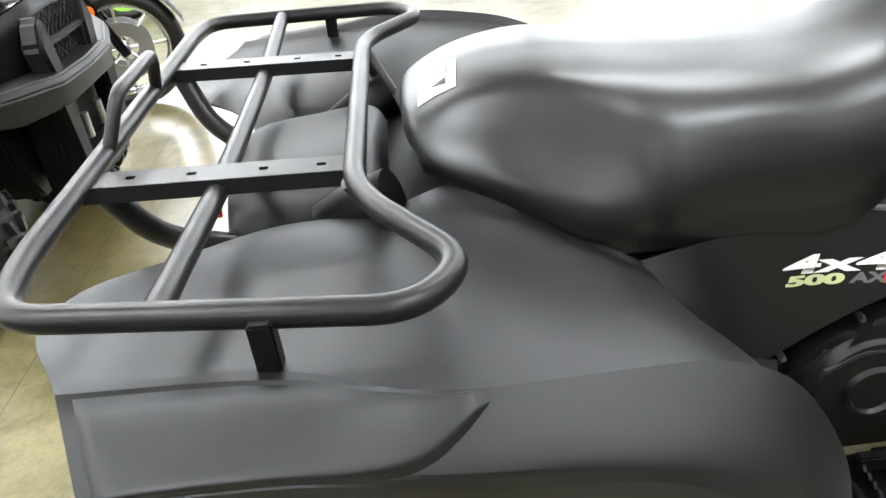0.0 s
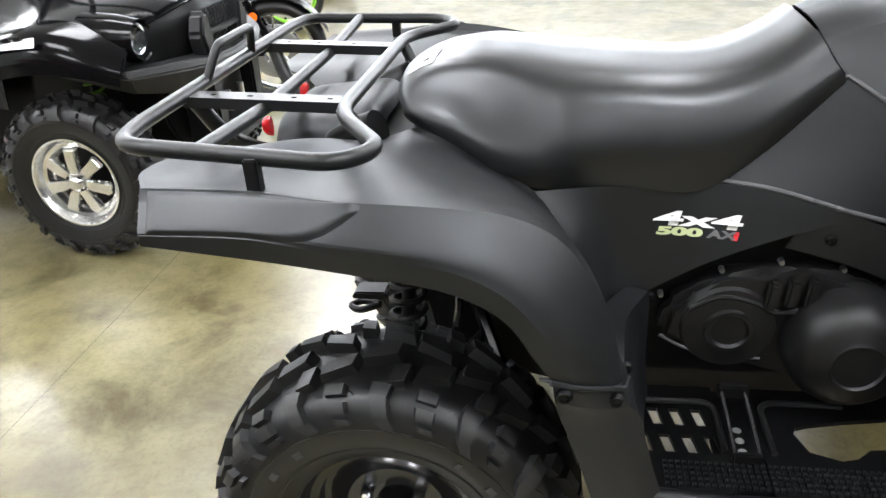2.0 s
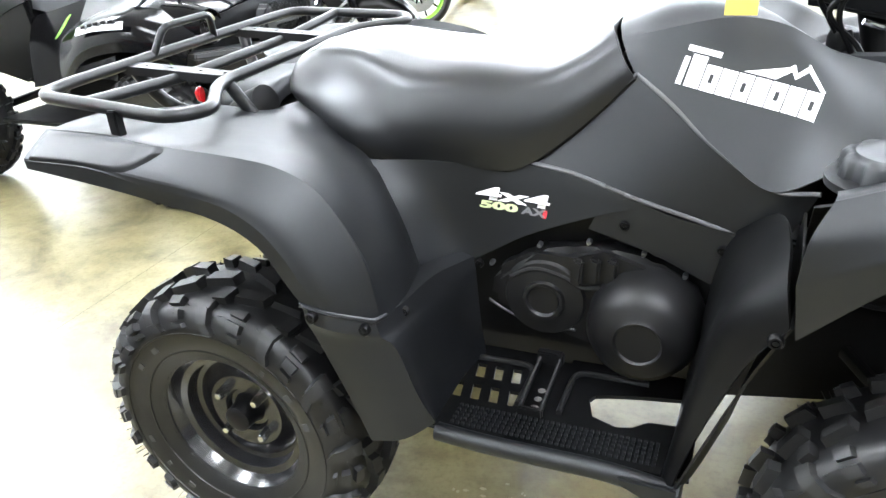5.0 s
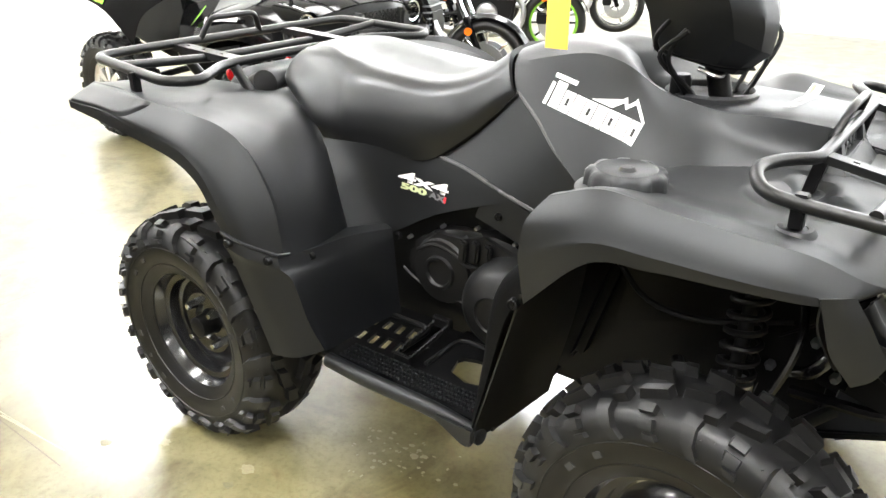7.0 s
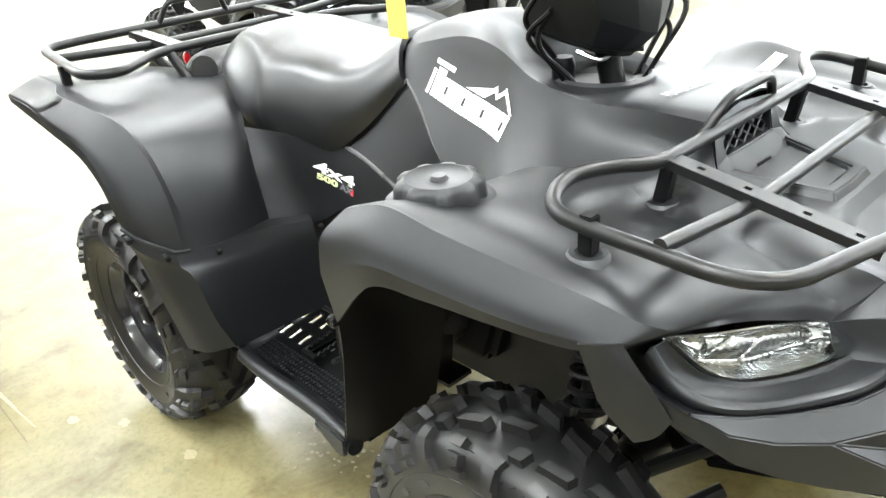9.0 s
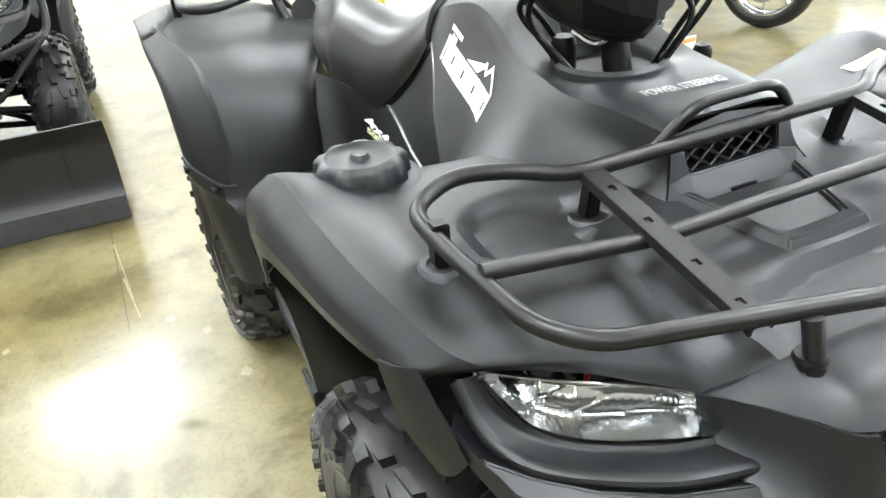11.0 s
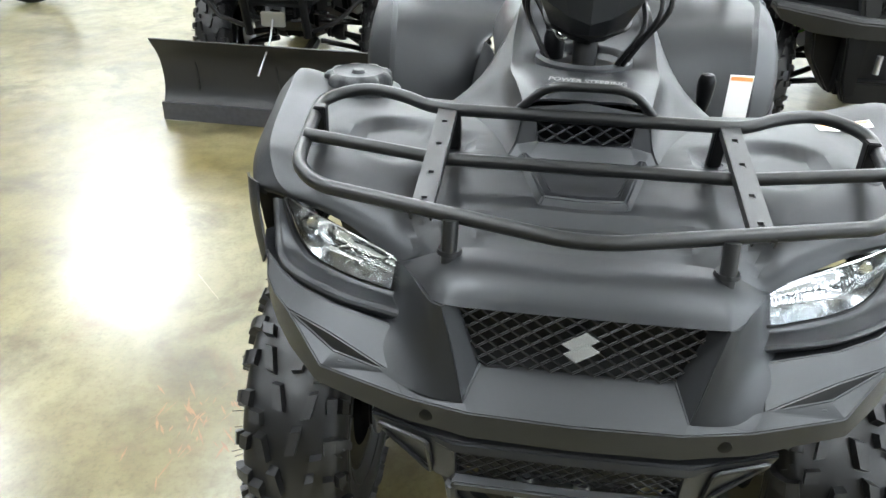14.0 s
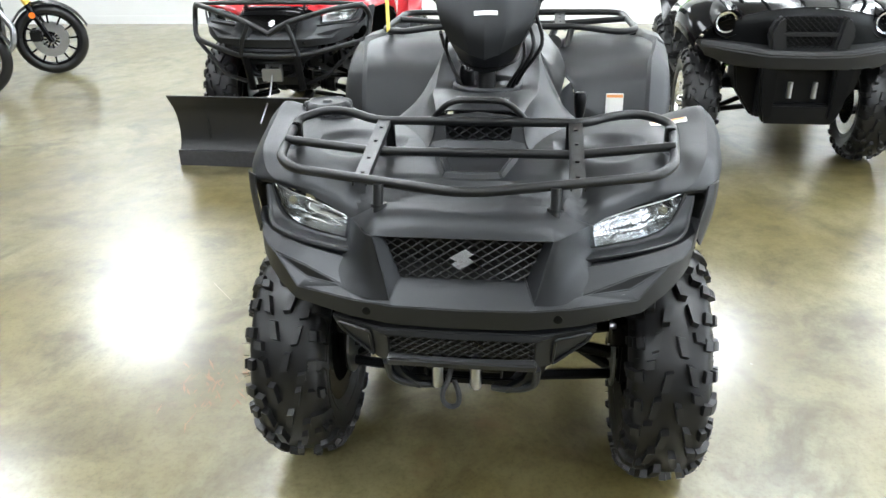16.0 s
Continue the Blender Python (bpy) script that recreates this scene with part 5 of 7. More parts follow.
cables = [((1.07, -0.095, 1.12), (1.035, -0.110, 1.05), (1.06, -0.080, 0.985), (1.085, -0.050, 0.93)),
          ((1.10, 0.10, 1.13), (1.17, 0.115, 1.08), (1.150, 0.075, 1.00), (1.115, 0.045, 0.93)),
          ((1.08, 0.12, 1.14), (1.13, 0.135, 1.08), (1.125, 0.090, 1.01), (1.10, 0.050, 0.93)),
          ((1.07, -0.12, 1.10), (1.02, -0.115, 1.05), (1.07, -0.080, 0.99), (1.10, -0.040, 0.93)),
          ((1.09, 0.09, 1.09), (1.155, 0.092, 1.045), (1.150, 0.06, 0.99), (1.12, 0.03, 0.93)),
          ((1.05, -0.10, 1.14), (1.005, -0.105, 1.08), (1.025, -0.075, 1.03), (1.06, -0.05, 0.97))]
for c in cables:
    part("cable", tube(c, 0.0048, n=7, bend=6), FRAME, quad)
part("key_switch", lathe([(0.955, 0.02), (1.0, 0.02), (1.012, 0.016), (1.012, 0.0)], 16, "Z", (1.045, -0.055, 0)), PLASTIC_DARK, quad)
part("column_clamp", tube([(1.075, -0.058, 1.025), (1.11, -0.045, 1.012), (1.12, -0.02, 1.022)], 0.005, n=8, bend=3), CHROME, quad, "bright cable clamp")

# fuel cap
capx, capy, capz = 1.106, -0.418, 0.893
cap = bmesh.new()
rings = []
for h, r, lobes in ((-0.006, 0.080, 0.0), (0.004, 0.080, 0.0), (0.007, 0.074, 0.0), (0.008, 0.064, 0.004), (0.030, 0.061, 0.004), (0.036, 0.056, 0.003), (0.038, 0.048, 0.0), (0.034, 0.043, 0.0), (0.034, 0.014, 0.0), (0.040, 0.010, 0.0), (0.040, 0.0001, 0.0)):
    ring = []
    for a in np.linspace(0, 2 * math.pi, 90, endpoint=False):
        rr = r + lobes * math.copysign(abs(math.cos(9 * a)) ** 0.35, math.cos(9 * a))
        ring.append(cap.verts.new((capx + rr * math.cos(a), capy + rr * math.sin(a), capz + h)))
    rings.append(ring)
for a, b in zip(rings, rings[1:]):
    for j in range(90):
        cap.faces.new((a[j], a[(j + 1) % 90], b[(j + 1) % 90], b[j]))
part("fuel_cap", cap, PLASTIC, quad, "lobed black plastic fuel cap")

# gear lever, tag, labels
part("gear_stick", tube([(1.02, 0.235, 0.85), (1.025, 0.238, 0.92)], 0.008, n=8), FRAME, quad)
part("gear_knob", lathe([(0.870, 0.009), (0.885, 0.013), (0.915, 0.0165), (0.930, 0.0165), (0.940, 0.012), (0.943, 0.0)], 18, "Z", (1.026, 0.239, 0)), PLASTIC_DARK, quad, "black gear lever knob")
tag = part("hang_tag", box(0.868, 0.870, 0.318, 0.366, 0.795, 0.900, 0), PAPER, quad, "white paper tag with orange head line", smooth=False)
part("tag_band", box(0.8705, 0.8715, 0.320, 0.364, 0.889, 0.897, 0), ORANGE_PAPER, quad, smooth=False)
part("fender_label", decal(flat_shapes([[(0, 0), (0.085, 0), (0.085, 0.026), (0, 0.026)]]), (1.20, 0.40, 0.96), (0, 1, 0), (-1, 0, 0), [front_fender]), PAPER, quad, "white safety label with orange band", smooth=False)
part("label_band", decal(flat_shapes([[(0.004, 0.014), (0.081, 0.014), (0.081, 0.023), (0.004, 0.023)]]), (1.20, 0.40, 0.96), (0, 1, 0), (-1, 0, 0), [front_fender], 0.0025), ORANGE_PAPER, quad, smooth=False)

# printed marks
four = letters("4x4", 0.066, 0.0022)
bmesh.ops.transform(four, matrix=Matrix(((1.46, 0.10, 0, 0), (0, 0.54, 0, 0), (0, 0, 1, 0), (0, 0, 0, 1))), verts=four.verts)
SIDE = [(0.448, -0.26, 0.7145), (1, 0, -0.07)]
part("lettering", decal(four, SIDE[0], SIDE[1], (0.07, 0, 1), [side_panels[0]], 0.0012), WHITE_PRINT, quad, "white printed words", smooth=False)
five = letters("500", 0.030, 0.0017)
bmesh.ops.transform(five, matrix=Matrix(((1.66, 0.06, 0, 0.008), (0, 0.66, 0, -0.0180), (0, 0, 1, 0), (0, 0, 0, 1))), verts=five.verts)
part("lettering", decal(five, SIDE[0], SIDE[1], (0.07, 0, 1), [side_panels[0]], 0.0012), GREEN_PRINT, quad, "pale green printed number", smooth=False)
for word, off, mat, lab in (("AX", 0.093, GREY_PRINT, "grey printed letters"), ("i", 0.1345, RED_PRINT, "red printed letter")):
    w = letters(word, 0.030, 0.0014 if word == "AX" else 0.0022)
    bmesh.ops.transform(w, matrix=Matrix(((1.08, 0.06, 0, off), (0, 0.66, 0, -0.0180), (0, 0, 1, 0), (0, 0, 0, 1))), verts=w.verts)
    part("lettering", decal(w, SIDE[0], SIDE[1], (0.07, 0, 1), [side_panels[0]], 0.0012), mat, quad, lab, smooth=False)
# a plain white mark: a slanting row of blocks under a jagged line of peaks
blocks = [[(0.000, 0.000), (0.004, 0.044), (0.013, 0.044), (0.009, 0.000)]]
for i in range(8):
    x0, w = 0.014 + i * 0.0262, 0.0242
    h = 0.040 if i else 0.050
    if i % 2:
        blocks += [[(x0, 0.0), (x0 + 0.003, h), (x0 + 0.0118, h), (x0 + 0.0088, 0.0)], [(x0 + 0.0060, 0.0), (x0 + 0.0070, 0.013), (x0 + w - 0.0025, 0.013), (x0 + w - 0.0035, 0.0)],
                   [(x0 + w - 0.0088, 0.0), (x0 + w - 0.0058, h), (x0 + w + 0.003, h), (x0 + w, 0.0)], [(x0 + 0.0080, h - 0.013), (x0 + 0.0090, h), (x0 + w - 0.0010, h), (x0 + w - 0.0020, h - 0.013)]]
    else:
        blocks += [[(x0, 0.0), (x0 + 0.003, h), (x0 + 0.0130, h), (x0 + 0.0100, 0.0)], [(x0 + 0.0112, 0.0), (x0 + 0.0142, h), (x0 + w + 0.003, h), (x0 + w, 0.0)],
                   [(x0 + 0.0095, 0.004), (x0 + 0.0105, 0.016), (x0 + 0.0130, 0.016), (x0 + 0.0120, 0.004)]]
blocks += [[(0.005, 0.053), (0.060, 0.053), (0.061, 0.062), (0.006, 0.062)],
           [(0.100, 0.043), (0.150, 0.043), (0.174, 0.062), (0.170, 0.066)], [(0.166, 0.066), (0.174, 0.054), (0.180, 0.056), (0.172, 0.070)], [(0.174, 0.054), (0.194, 0.074), (0.197, 0.067), (0.178, 0.049)],
           [(0.192, 0.075), (0.226, 0.042), (0.219, 0.041), (0.190, 0.068)]]
for poly in blocks:
    part("mark_block", decal(flat_shapes([poly]), (0.800, -0.30, 0.940), (1, 0, -0.20), (0.20, 0, 1), [tank_cover], 0.0014), WHITE_PRINT, quad, "white block of the printed side mark", smooth=False)
part("seat_label", decal(flat_shapes([[(0, 0), (0.078, 0), (0.078, 0.048), (0, 0.048)]]), (0.068, -0.090, 1.02), (0.1, 0.99, 0), (-1, 0.1, 0), [o for o in quad.children if o.name == "seat"], 0.002), PAPER, quad, "white paper label on the seat's rear", smooth=False)
SEAT = [o for o in quad.children if o.name == "seat"]
part("label_print", decal(flat_shapes([[(0.012, 0.012), (0.030, 0.012), (0.021, 0.034)]]), (0.068, -0.090, 1.02), (0.1, 0.99, 0), (-1, 0.1, 0), SEAT, 0.0028), FRAME, quad, "dark print on the seat label", smooth=False)
part("label_print", decal(flat_shapes([[(0.040, 0.010), (0.070, 0.010), (0.070, 0.014), (0.040, 0.014)], [(0.040, 0.020), (0.070, 0.020), (0.070, 0.024), (0.040, 0.024)], [(0.040, 0.030), (0.062, 0.030), (0.062, 0.034), (0.040, 0.034)]]), (0.068, -0.090, 1.02), (0.1, 0.99, 0), (-1, 0.1, 0), SEAT, 0.0028), GREY_PRINT, quad, smooth=False)

# rear panel on the fender's flank
WING = dense(wing, 5, 5, (), (4, 5, 7))


def on_wing(u, v):
    """A point of the right rear fender by its row and column."""
    i, j = int(u), int(v)
    f, g = u - i, v - j
    return (WING[i, j] * (1 - g) + WING[i, j + 1] * g) * (1 - f) + (WING[i + 1, j] * (1 - g) + WING[i + 1, j + 1] * g) * f


patch = []
for k in range(49):
    f = k / 48
    top, low = 25.2, 34.2 - 8.5 * max(0, (f - 0.50) / 0.50) ** 1.6
    row = []
    for j in range(15):
        v = j / 14
        lift = 0.0075 * float(smooth(min(v / 0.10, (1 - v) / 0.26, f / 0.03, (1 - f) / 0.06), 0.0, 1.0)) - 0.001
        row.append(on_wing(0.35 + f * 10.9, top + (low - top) * v) + np.array([0, -0.4, 1.0]) * lift)
    patch.append(row)
for s in (1, -1):
    part("reflector_panel", shell(np.array(patch) * [1, s, 1], -0.004 * s), BODY, quad, "smooth matte panel set on the rear fender", angle=50)

# tail lights
for s in (-1, 1):
    lamp = lathe([(-0.256, 0.0), (-0.255, 0.012), (-0.250, 0.018), (-0.242, 0.020), (-0.238, 0.020)], 20, "X", (0, 0, 0))
    bmesh.ops.transform(lamp, matrix=Matrix.Translation((0, s * 0.112, 0.866)) @ Matrix.Diagonal((1, 0.45, 0.95, 1)), verts=lamp.verts)
    part("tail_light", lamp, RED_LENS, quad, "red upright tail light")
    part("tail_duct", tube([(-0.02, s * 0.175, 0.88), (-0.06, s * 0.165, 0.865), (-0.10, s * 0.16, 0.84)], 0.034, n=16), FRAME, quad)

# footwells, mud guards and leg guards
both("mud_guard", [
    [(0.270, -0.570, 0.664), (0.306, -0.545, 0.646), (0.345, -0.500, 0.620), (0.352, -0.430, 0.606), (0.356, -0.310, 0.602), (0.410, -0.205, 0.598)],
    [(0.288, -0.588, 0.672), (0.330, -0.572, 0.652), (0.384, -0.528, 0.622), (0.392, -0.440, 0.606), (0.404, -0.320, 0.602), (0.446, -0.222, 0.598)],
    [(0.292, -0.590, 0.640), (0.338, -0.576, 0.620), (0.394, -0.530, 0.590), (0.400, -0.440, 0.576), (0.412, -0.320, 0.572), (0.450, -0.222, 0.570)],
    [(0.300, -0.578, 0.600), (0.352, -0.560, 0.582), (0.412, -0.514, 0.560), (0.410, -0.440, 0.548), (0.420, -0.310, 0.540), (0.450, -0.218, 0.530)],
    [(0.335, -0.562, 0.480), (0.390, -0.542, 0.470), (0.436, -0.500, 0.460), (0.428, -0.440, 0.440), (0.432, -0.300, 0.440), (0.452, -0.212, 0.440)],
    [(0.360, -0.548, 0.375), (0.415, -0.526, 0.375), (0.456, -0.478, 0.385), (0.446, -0.440, 0.372), (0.446, -0.300, 0.368), (0.460, -0.212, 0.368)],
], BODY, "matte black mud guard behind the footwell", cu=(1, 2), cv=(2,))
flange = spline([(0.286, -0.591, 0.672), (0.330, -0.575, 0.652), (0.386, -0.531, 0.622), (0.393, -0.500, 0.617)], 5, False, (2,))
for s in (1, -1):
    part("guard_flange", tube([tuple(p * [1, s, 1]) for p in flange], 0.0045, n=7), BODY, quad, "rounded flange edge of the mud guard")
# body plastic in shade, given the darkened material instead
both("leg_guard", [
    [(1.008, -0.556, 0.735), (1.000, -0.530, 0.780), (1.000, -0.420, 0.800), (0.985, -0.300, 0.780), (0.930, -0.208, 0.705)],
    [(0.962, -0.530, 0.650), (0.922, -0.494, 0.682), (0.925, -0.420, 0.690), (0.920, -0.300, 0.680), (0.905, -0.205, 0.640)],
    [(0.906, -0.497, 0.478), (0.882, -0.470, 0.495), (0.890, -0.420, 0.500), (0.890, -0.300, 0.500), (0.885, -0.205, 0.500)],
    [(0.868, -0.496, 0.335), (0.858, -0.460, 0.350), (0.865, -0.420, 0.362), (0.868, -0.300, 0.366), (0.868, -0.205, 0.368)],
], PLASTIC_DARK, "leg guard before the footwell, its shade put into darker plastic")
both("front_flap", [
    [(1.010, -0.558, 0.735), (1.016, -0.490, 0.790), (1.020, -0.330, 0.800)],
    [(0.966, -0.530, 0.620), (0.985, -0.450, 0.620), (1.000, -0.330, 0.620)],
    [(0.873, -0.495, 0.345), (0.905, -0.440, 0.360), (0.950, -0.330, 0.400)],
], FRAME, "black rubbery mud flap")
both("lower_side_panel", [
    [(0.740, -0.1985, 0.745), (0.690, -0.194, 0.712), (0.668, -0.190, 0.672)],
    [(0.830, -0.204, 0.715), (0.800, -0.200, 0.680), (0.780, -0.196, 0.640)],
    [(0.925, -0.209, 0.700), (0.910, -0.205, 0.655), (0.895, -0.200, 0.590)],
], BODY, "matte black lower side panel")

for s in (1, -1):
    well = empty("footwell")
    well.parent = quad
    well["label"] = "black plastic footwell with slots and serrated peg"
    # floor with slots, cut as a grid of cells
    xs = [0.400, 0.428, 0.446, 0.466, 0.484, 0.504, 0.522, 0.542, 0.560, 0.578]
    ys = [-0.460, -0.385, -0.363, -0.318, -0.292, -0.248, -0.180]
    g = bmesh.new()
    lean = lambda x, y: x - 0.20 * (y + 0.30)
    v = [[g.verts.new((lean(x, y) if 0.41 < x < 0.57 else x, y * s, 0.362)) for y in ys] for x in xs]
    for i in range(len(xs) - 1):
        for j in range(len(ys) - 1):
            if not (i in (1, 3, 5, 7) and j in (2, 4)):
                g.faces.new((v[i][j], v[i + 1][j], v[i + 1][j + 1], v[i][j + 1]))
    e = bmesh.ops.extrude_face_region(g, geom=g.faces[:])
    bmesh.ops.translate(g, vec=(0, 0, -0.008), verts=[q for q in e["geom"] if isinstance(q, bmesh.types.BMVert)])
    part("slotted_floor", g, PLASTIC_DARK, well, smooth=False)
    part("front_floor", prism([(0.640, -0.180 * s), (0.640, -0.460 * s), (0.900, -0.460 * s), (0.900, -0.325 * s), (0.815, -0.333 * s), (0.790, -0.356 * s), (0.763, -0.364 * s), (0.715, -0.346 * s), (0.700, -0.300 * s), (0.708, -0.284 * s), (0.730, -0.276 * s), (0.790, -0.262 * s), (0.878, -0.247 * s), (0.900, -0.247 * s), (0.900, -0.180 * s)], 0.008, "Z", 0.354, 0.0), PLASTIC_DARK, well, smooth=False)
    part("mid_floor", box(0.560, 0.660, min(-0.175 * s, -0.460 * s), max(-0.175 * s, -0.460 * s), 0.340, 0.350, 0.002), PLASTIC_DARK, well)
    part("kerb", tube(fillet([(0.405, -0.42 * s, 0.368), (0.405, -0.235 * s, 0.368), (0.575, -0.232 * s, 0.368), (0.575, -0.36 * s, 0.368)], 0.03), 0.006, n=8), TUBE, well)
    part("kerb", tube(fillet([(0.655, -0.36 * s, 0.366), (0.655, -0.225 * s, 0.366), (0.80, -0.225 * s, 0.366)], 0.03), 0.006, n=8), TUBE, well)
    rail = fillet([(0.450, -0.462 * s, 0.352), (0.560, -0.470 * s, 0.352), (0.760, -0.468 * s, 0.352), (0.890, -0.486 * s, 0.352)], 0.05)
    part("step_rail", tube(rail, 0.017, n=14, flat=1.05), PLASTIC, well, "rounded black edge rail of the step")
    tread = bmesh.new()
    for i in range(36):
        for j in range(5):
            x, y = 0.470 + i * 0.0105, -(0.392 + j * 0.0125)
            prism([(x, y * s - 0.003), (x + 0.006, y * s - 0.003), (x + 0.006, y * s + 0.003), (x, y * s + 0.003)], 0.006, "Z", 0.362, 0, tread)
    tagged(part("tread_studs", tread, PLASTIC, well, smooth=False), kind="stuff")
    # serrated foot peg: two toothed rails joined at the ends, three holes in the web
    def rail_teeth(x):
        poly = [(-0.385, 0.372), (-0.235, 0.392)]
        top = []
        for i in range(22):
            f = i / 21
            top.append((-0.235 - 0.150 * f, (0.404 if i % 2 else 0.397) - 0.018 * f))
        return prism([(y * s, z) for y, z in poly + top], 0.005, "X", x, 0.0)
    peg = join(rail_teeth(0.584), rail_teeth(0.624))
    peg = box(0.580, 0.633, min(-0.225 * s, -0.243 * s), max(-0.225 * s, -0.243 * s), 0.385, 0.412, 0.003, peg)
    peg = box(0.582, 0.631, min(-0.378 * s, -0.390 * s), max(-0.378 * s, -0.390 * s), 0.366, 0.386, 0.003, peg)
    part("foot_peg", peg, FRAME, well, "black serrated steel foot peg", smooth=False)
    for k in range(3):
        part("peg_hole", lathe([(0.362, 0.0), (0.362, 0.008)], 14, "Z", (0.606, -(0.300 + k * 0.027) * s, 0)), BASEBOARD, well, "bare spot seen through the peg", smooth=False)
    part("front_skirt", prism([(0.790, 0.378), (0.885, 0.378), (0.882, 0.340), (0.870, 0.328), (0.856, 0.334), (0.790, 0.362)], 0.012, "Y", -0.508 if s > 0 else 0.496, 0.004), PLASTIC, well)

for at in ((0.304, -0.590, 0.650), (0.374, -0.546, 0.612), (0.992, -0.555, 0.712)):
    for s in (1, -1):
        if s > 0:
            bolt(at, r=0.011)
for at in ((0.396, -0.439, 0.590), (0.452, -0.205, 0.575), (0.735, -0.203, 0.690), (0.905, -0.213, 0.665), (0.930, -0.222, 0.640)):
    bolt(at, r=0.009)

# engine: ribbed cover with two round housings, and the dark mass behind it
hull = [(0.468, 0.488), (0.480, 0.556), (0.520, 0.590), (0.572, 0.614), (0.640, 0.632), (0.700, 0.634), (0.790, 0.622), (0.862, 0.580), (0.892, 0.510), (0.880, 0.440), (0.830, 0.392), (0.770, 0.380), (0.705, 0.405), (0.660, 0.452), (0.600, 0.470), (0.520, 0.470)]
part("engine_cover", prism(hull, 0.060, "Y", -0.208, 0.018), ENGINE, quad, "ribbed black engine side cover")
part("clutch_dome", lathe([(-0.292, 0.0), (-0.292, 0.040), (-0.296, 0.044), (-0.292, 0.050), (-0.288, 0.074), (-0.274, 0.092), (-0.250, 0.103), (-0.19, 0.108)], 44, "Y", (0.782, 0, 0.500)), ENGINE, quad, "round black clutch housing")
part("pulley_dome", lathe([(-0.222, 0.0), (-0.222, 0.030), (-0.228, 0.034), (-0.228, 0.040), (-0.220, 0.043), (-0.216, 0.078), (-0.200, 0.086)], 36, "Y", (0.588, 0, 0.520)), ENGINE, quad, "round black pulley housing")
for i, (x, z) in enumerate(((0.640, 0.575), (0.672, 0.582), (0.704, 0.582))):
    part("cover_rib", prism([(x, z - 0.012), (x + 0.022, z - 0.012), (x + 0.026, z + 0.040), (x + 0.006, z + 0.044)], 0.018, "Y", -0.226, 0.005), ENGINE, quad)
part("cover_rib", tube([(0.700, -0.214, 0.560), (0.660, -0.214, 0.556), (0.625, -0.214, 0.575), (0.570, -0.214, 0.585), (0.520, -0.214, 0.560)], 0.006, n=8, bend=4), ENGINE, quad)
part("cover_seam", tube([(0.472, -0.212, 0.500), (0.510, -0.212, 0.478), (0.560, -0.212, 0.462), (0.650, -0.212, 0.456)], 0.0028, n=7, bend=4), PALE_EDGE, quad, "thin pale seam")
for x, z in ((0.472, 0.570), (0.572, 0.622), (0.668, 0.640), (0.770, 0.628), (0.846, 0.592), (0.890, 0.515)):
    bolt((x, -0.182, z), r=0.0052, mat=STEEL, name="cover_bolt", h=0.010)
part("engine_block", prism([(0.40, 0.36), (0.92, 0.36), (1.00, 0.62), (0.95, 0.80), (0.55, 0.74), (0.30, 0.76), (0.28, 0.60)], 0.30, "Y", -0.15, 0.02), FRAME, quad, "dark engine and frame mass")
part("belly", prism([(0.05, 0.34), (0.40, 0.28), (0.92, 0.28), (1.42, 0.34), (1.45, 0.62), (1.0, 0.64), (0.30, 0.60), (0.0, 0.62)], 0.20, "Y", -0.10, 0.02), FRAME, quad, "dark frame under the body")
part("upper_frame", prism([(-0.20, 0.74), (0.30, 0.70), (0.95, 0.78), (1.05, 0.84), (1.62, 0.80), (1.66, 0.60), (1.45, 0.56), (1.0, 0.70), (0.30, 0.64), (-0.18, 0.70)], 0.22, "Y", -0.11, 0.01), FRAME, quad)

# dark sheets added inside the wheel arches to keep the wells in shade
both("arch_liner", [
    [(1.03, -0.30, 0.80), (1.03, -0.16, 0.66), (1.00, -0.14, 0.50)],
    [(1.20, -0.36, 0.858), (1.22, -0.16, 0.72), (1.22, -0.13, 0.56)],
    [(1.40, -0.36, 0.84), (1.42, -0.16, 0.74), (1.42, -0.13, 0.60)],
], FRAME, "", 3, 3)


def shock(name, lo, hi, coils, R0):
    """A damper with its coil spring between two points."""
    k = empty(name)
    k.parent = quad
    lo, hi = np.array(lo, float), np.array(hi, float)
    d = (hi - lo) / np.linalg.norm(hi - lo)
    part("damper", tube([lo, lo + (hi - lo) * 0.45, hi], R0 * 0.42, n=12), FRAME, k)
    part("spring_seat", tube([lo + (hi - lo) * 0.16, lo + (hi - lo) * 0.22], R0 * 1.12, n=18), STEEL if name[0] == "f" else FRAME, k, "spring seat")
    u = np.cross(d, [0, 1.0, 0])
    u /= np.linalg.norm(u)
    w = np.cross(d, u)
    pts = []
    for i in range(coils * 14 + 1):
        a = 2 * math.pi * i / 14
        pts.append(lo + (hi - lo) * (0.22 + 0.74 * i / (coils * 14)) + R0 * (u * math.cos(a) + w * math.sin(a)))
    part("spring", tube(pts, R0 * 0.20, n=7), FRAME, k, "black coil spring")


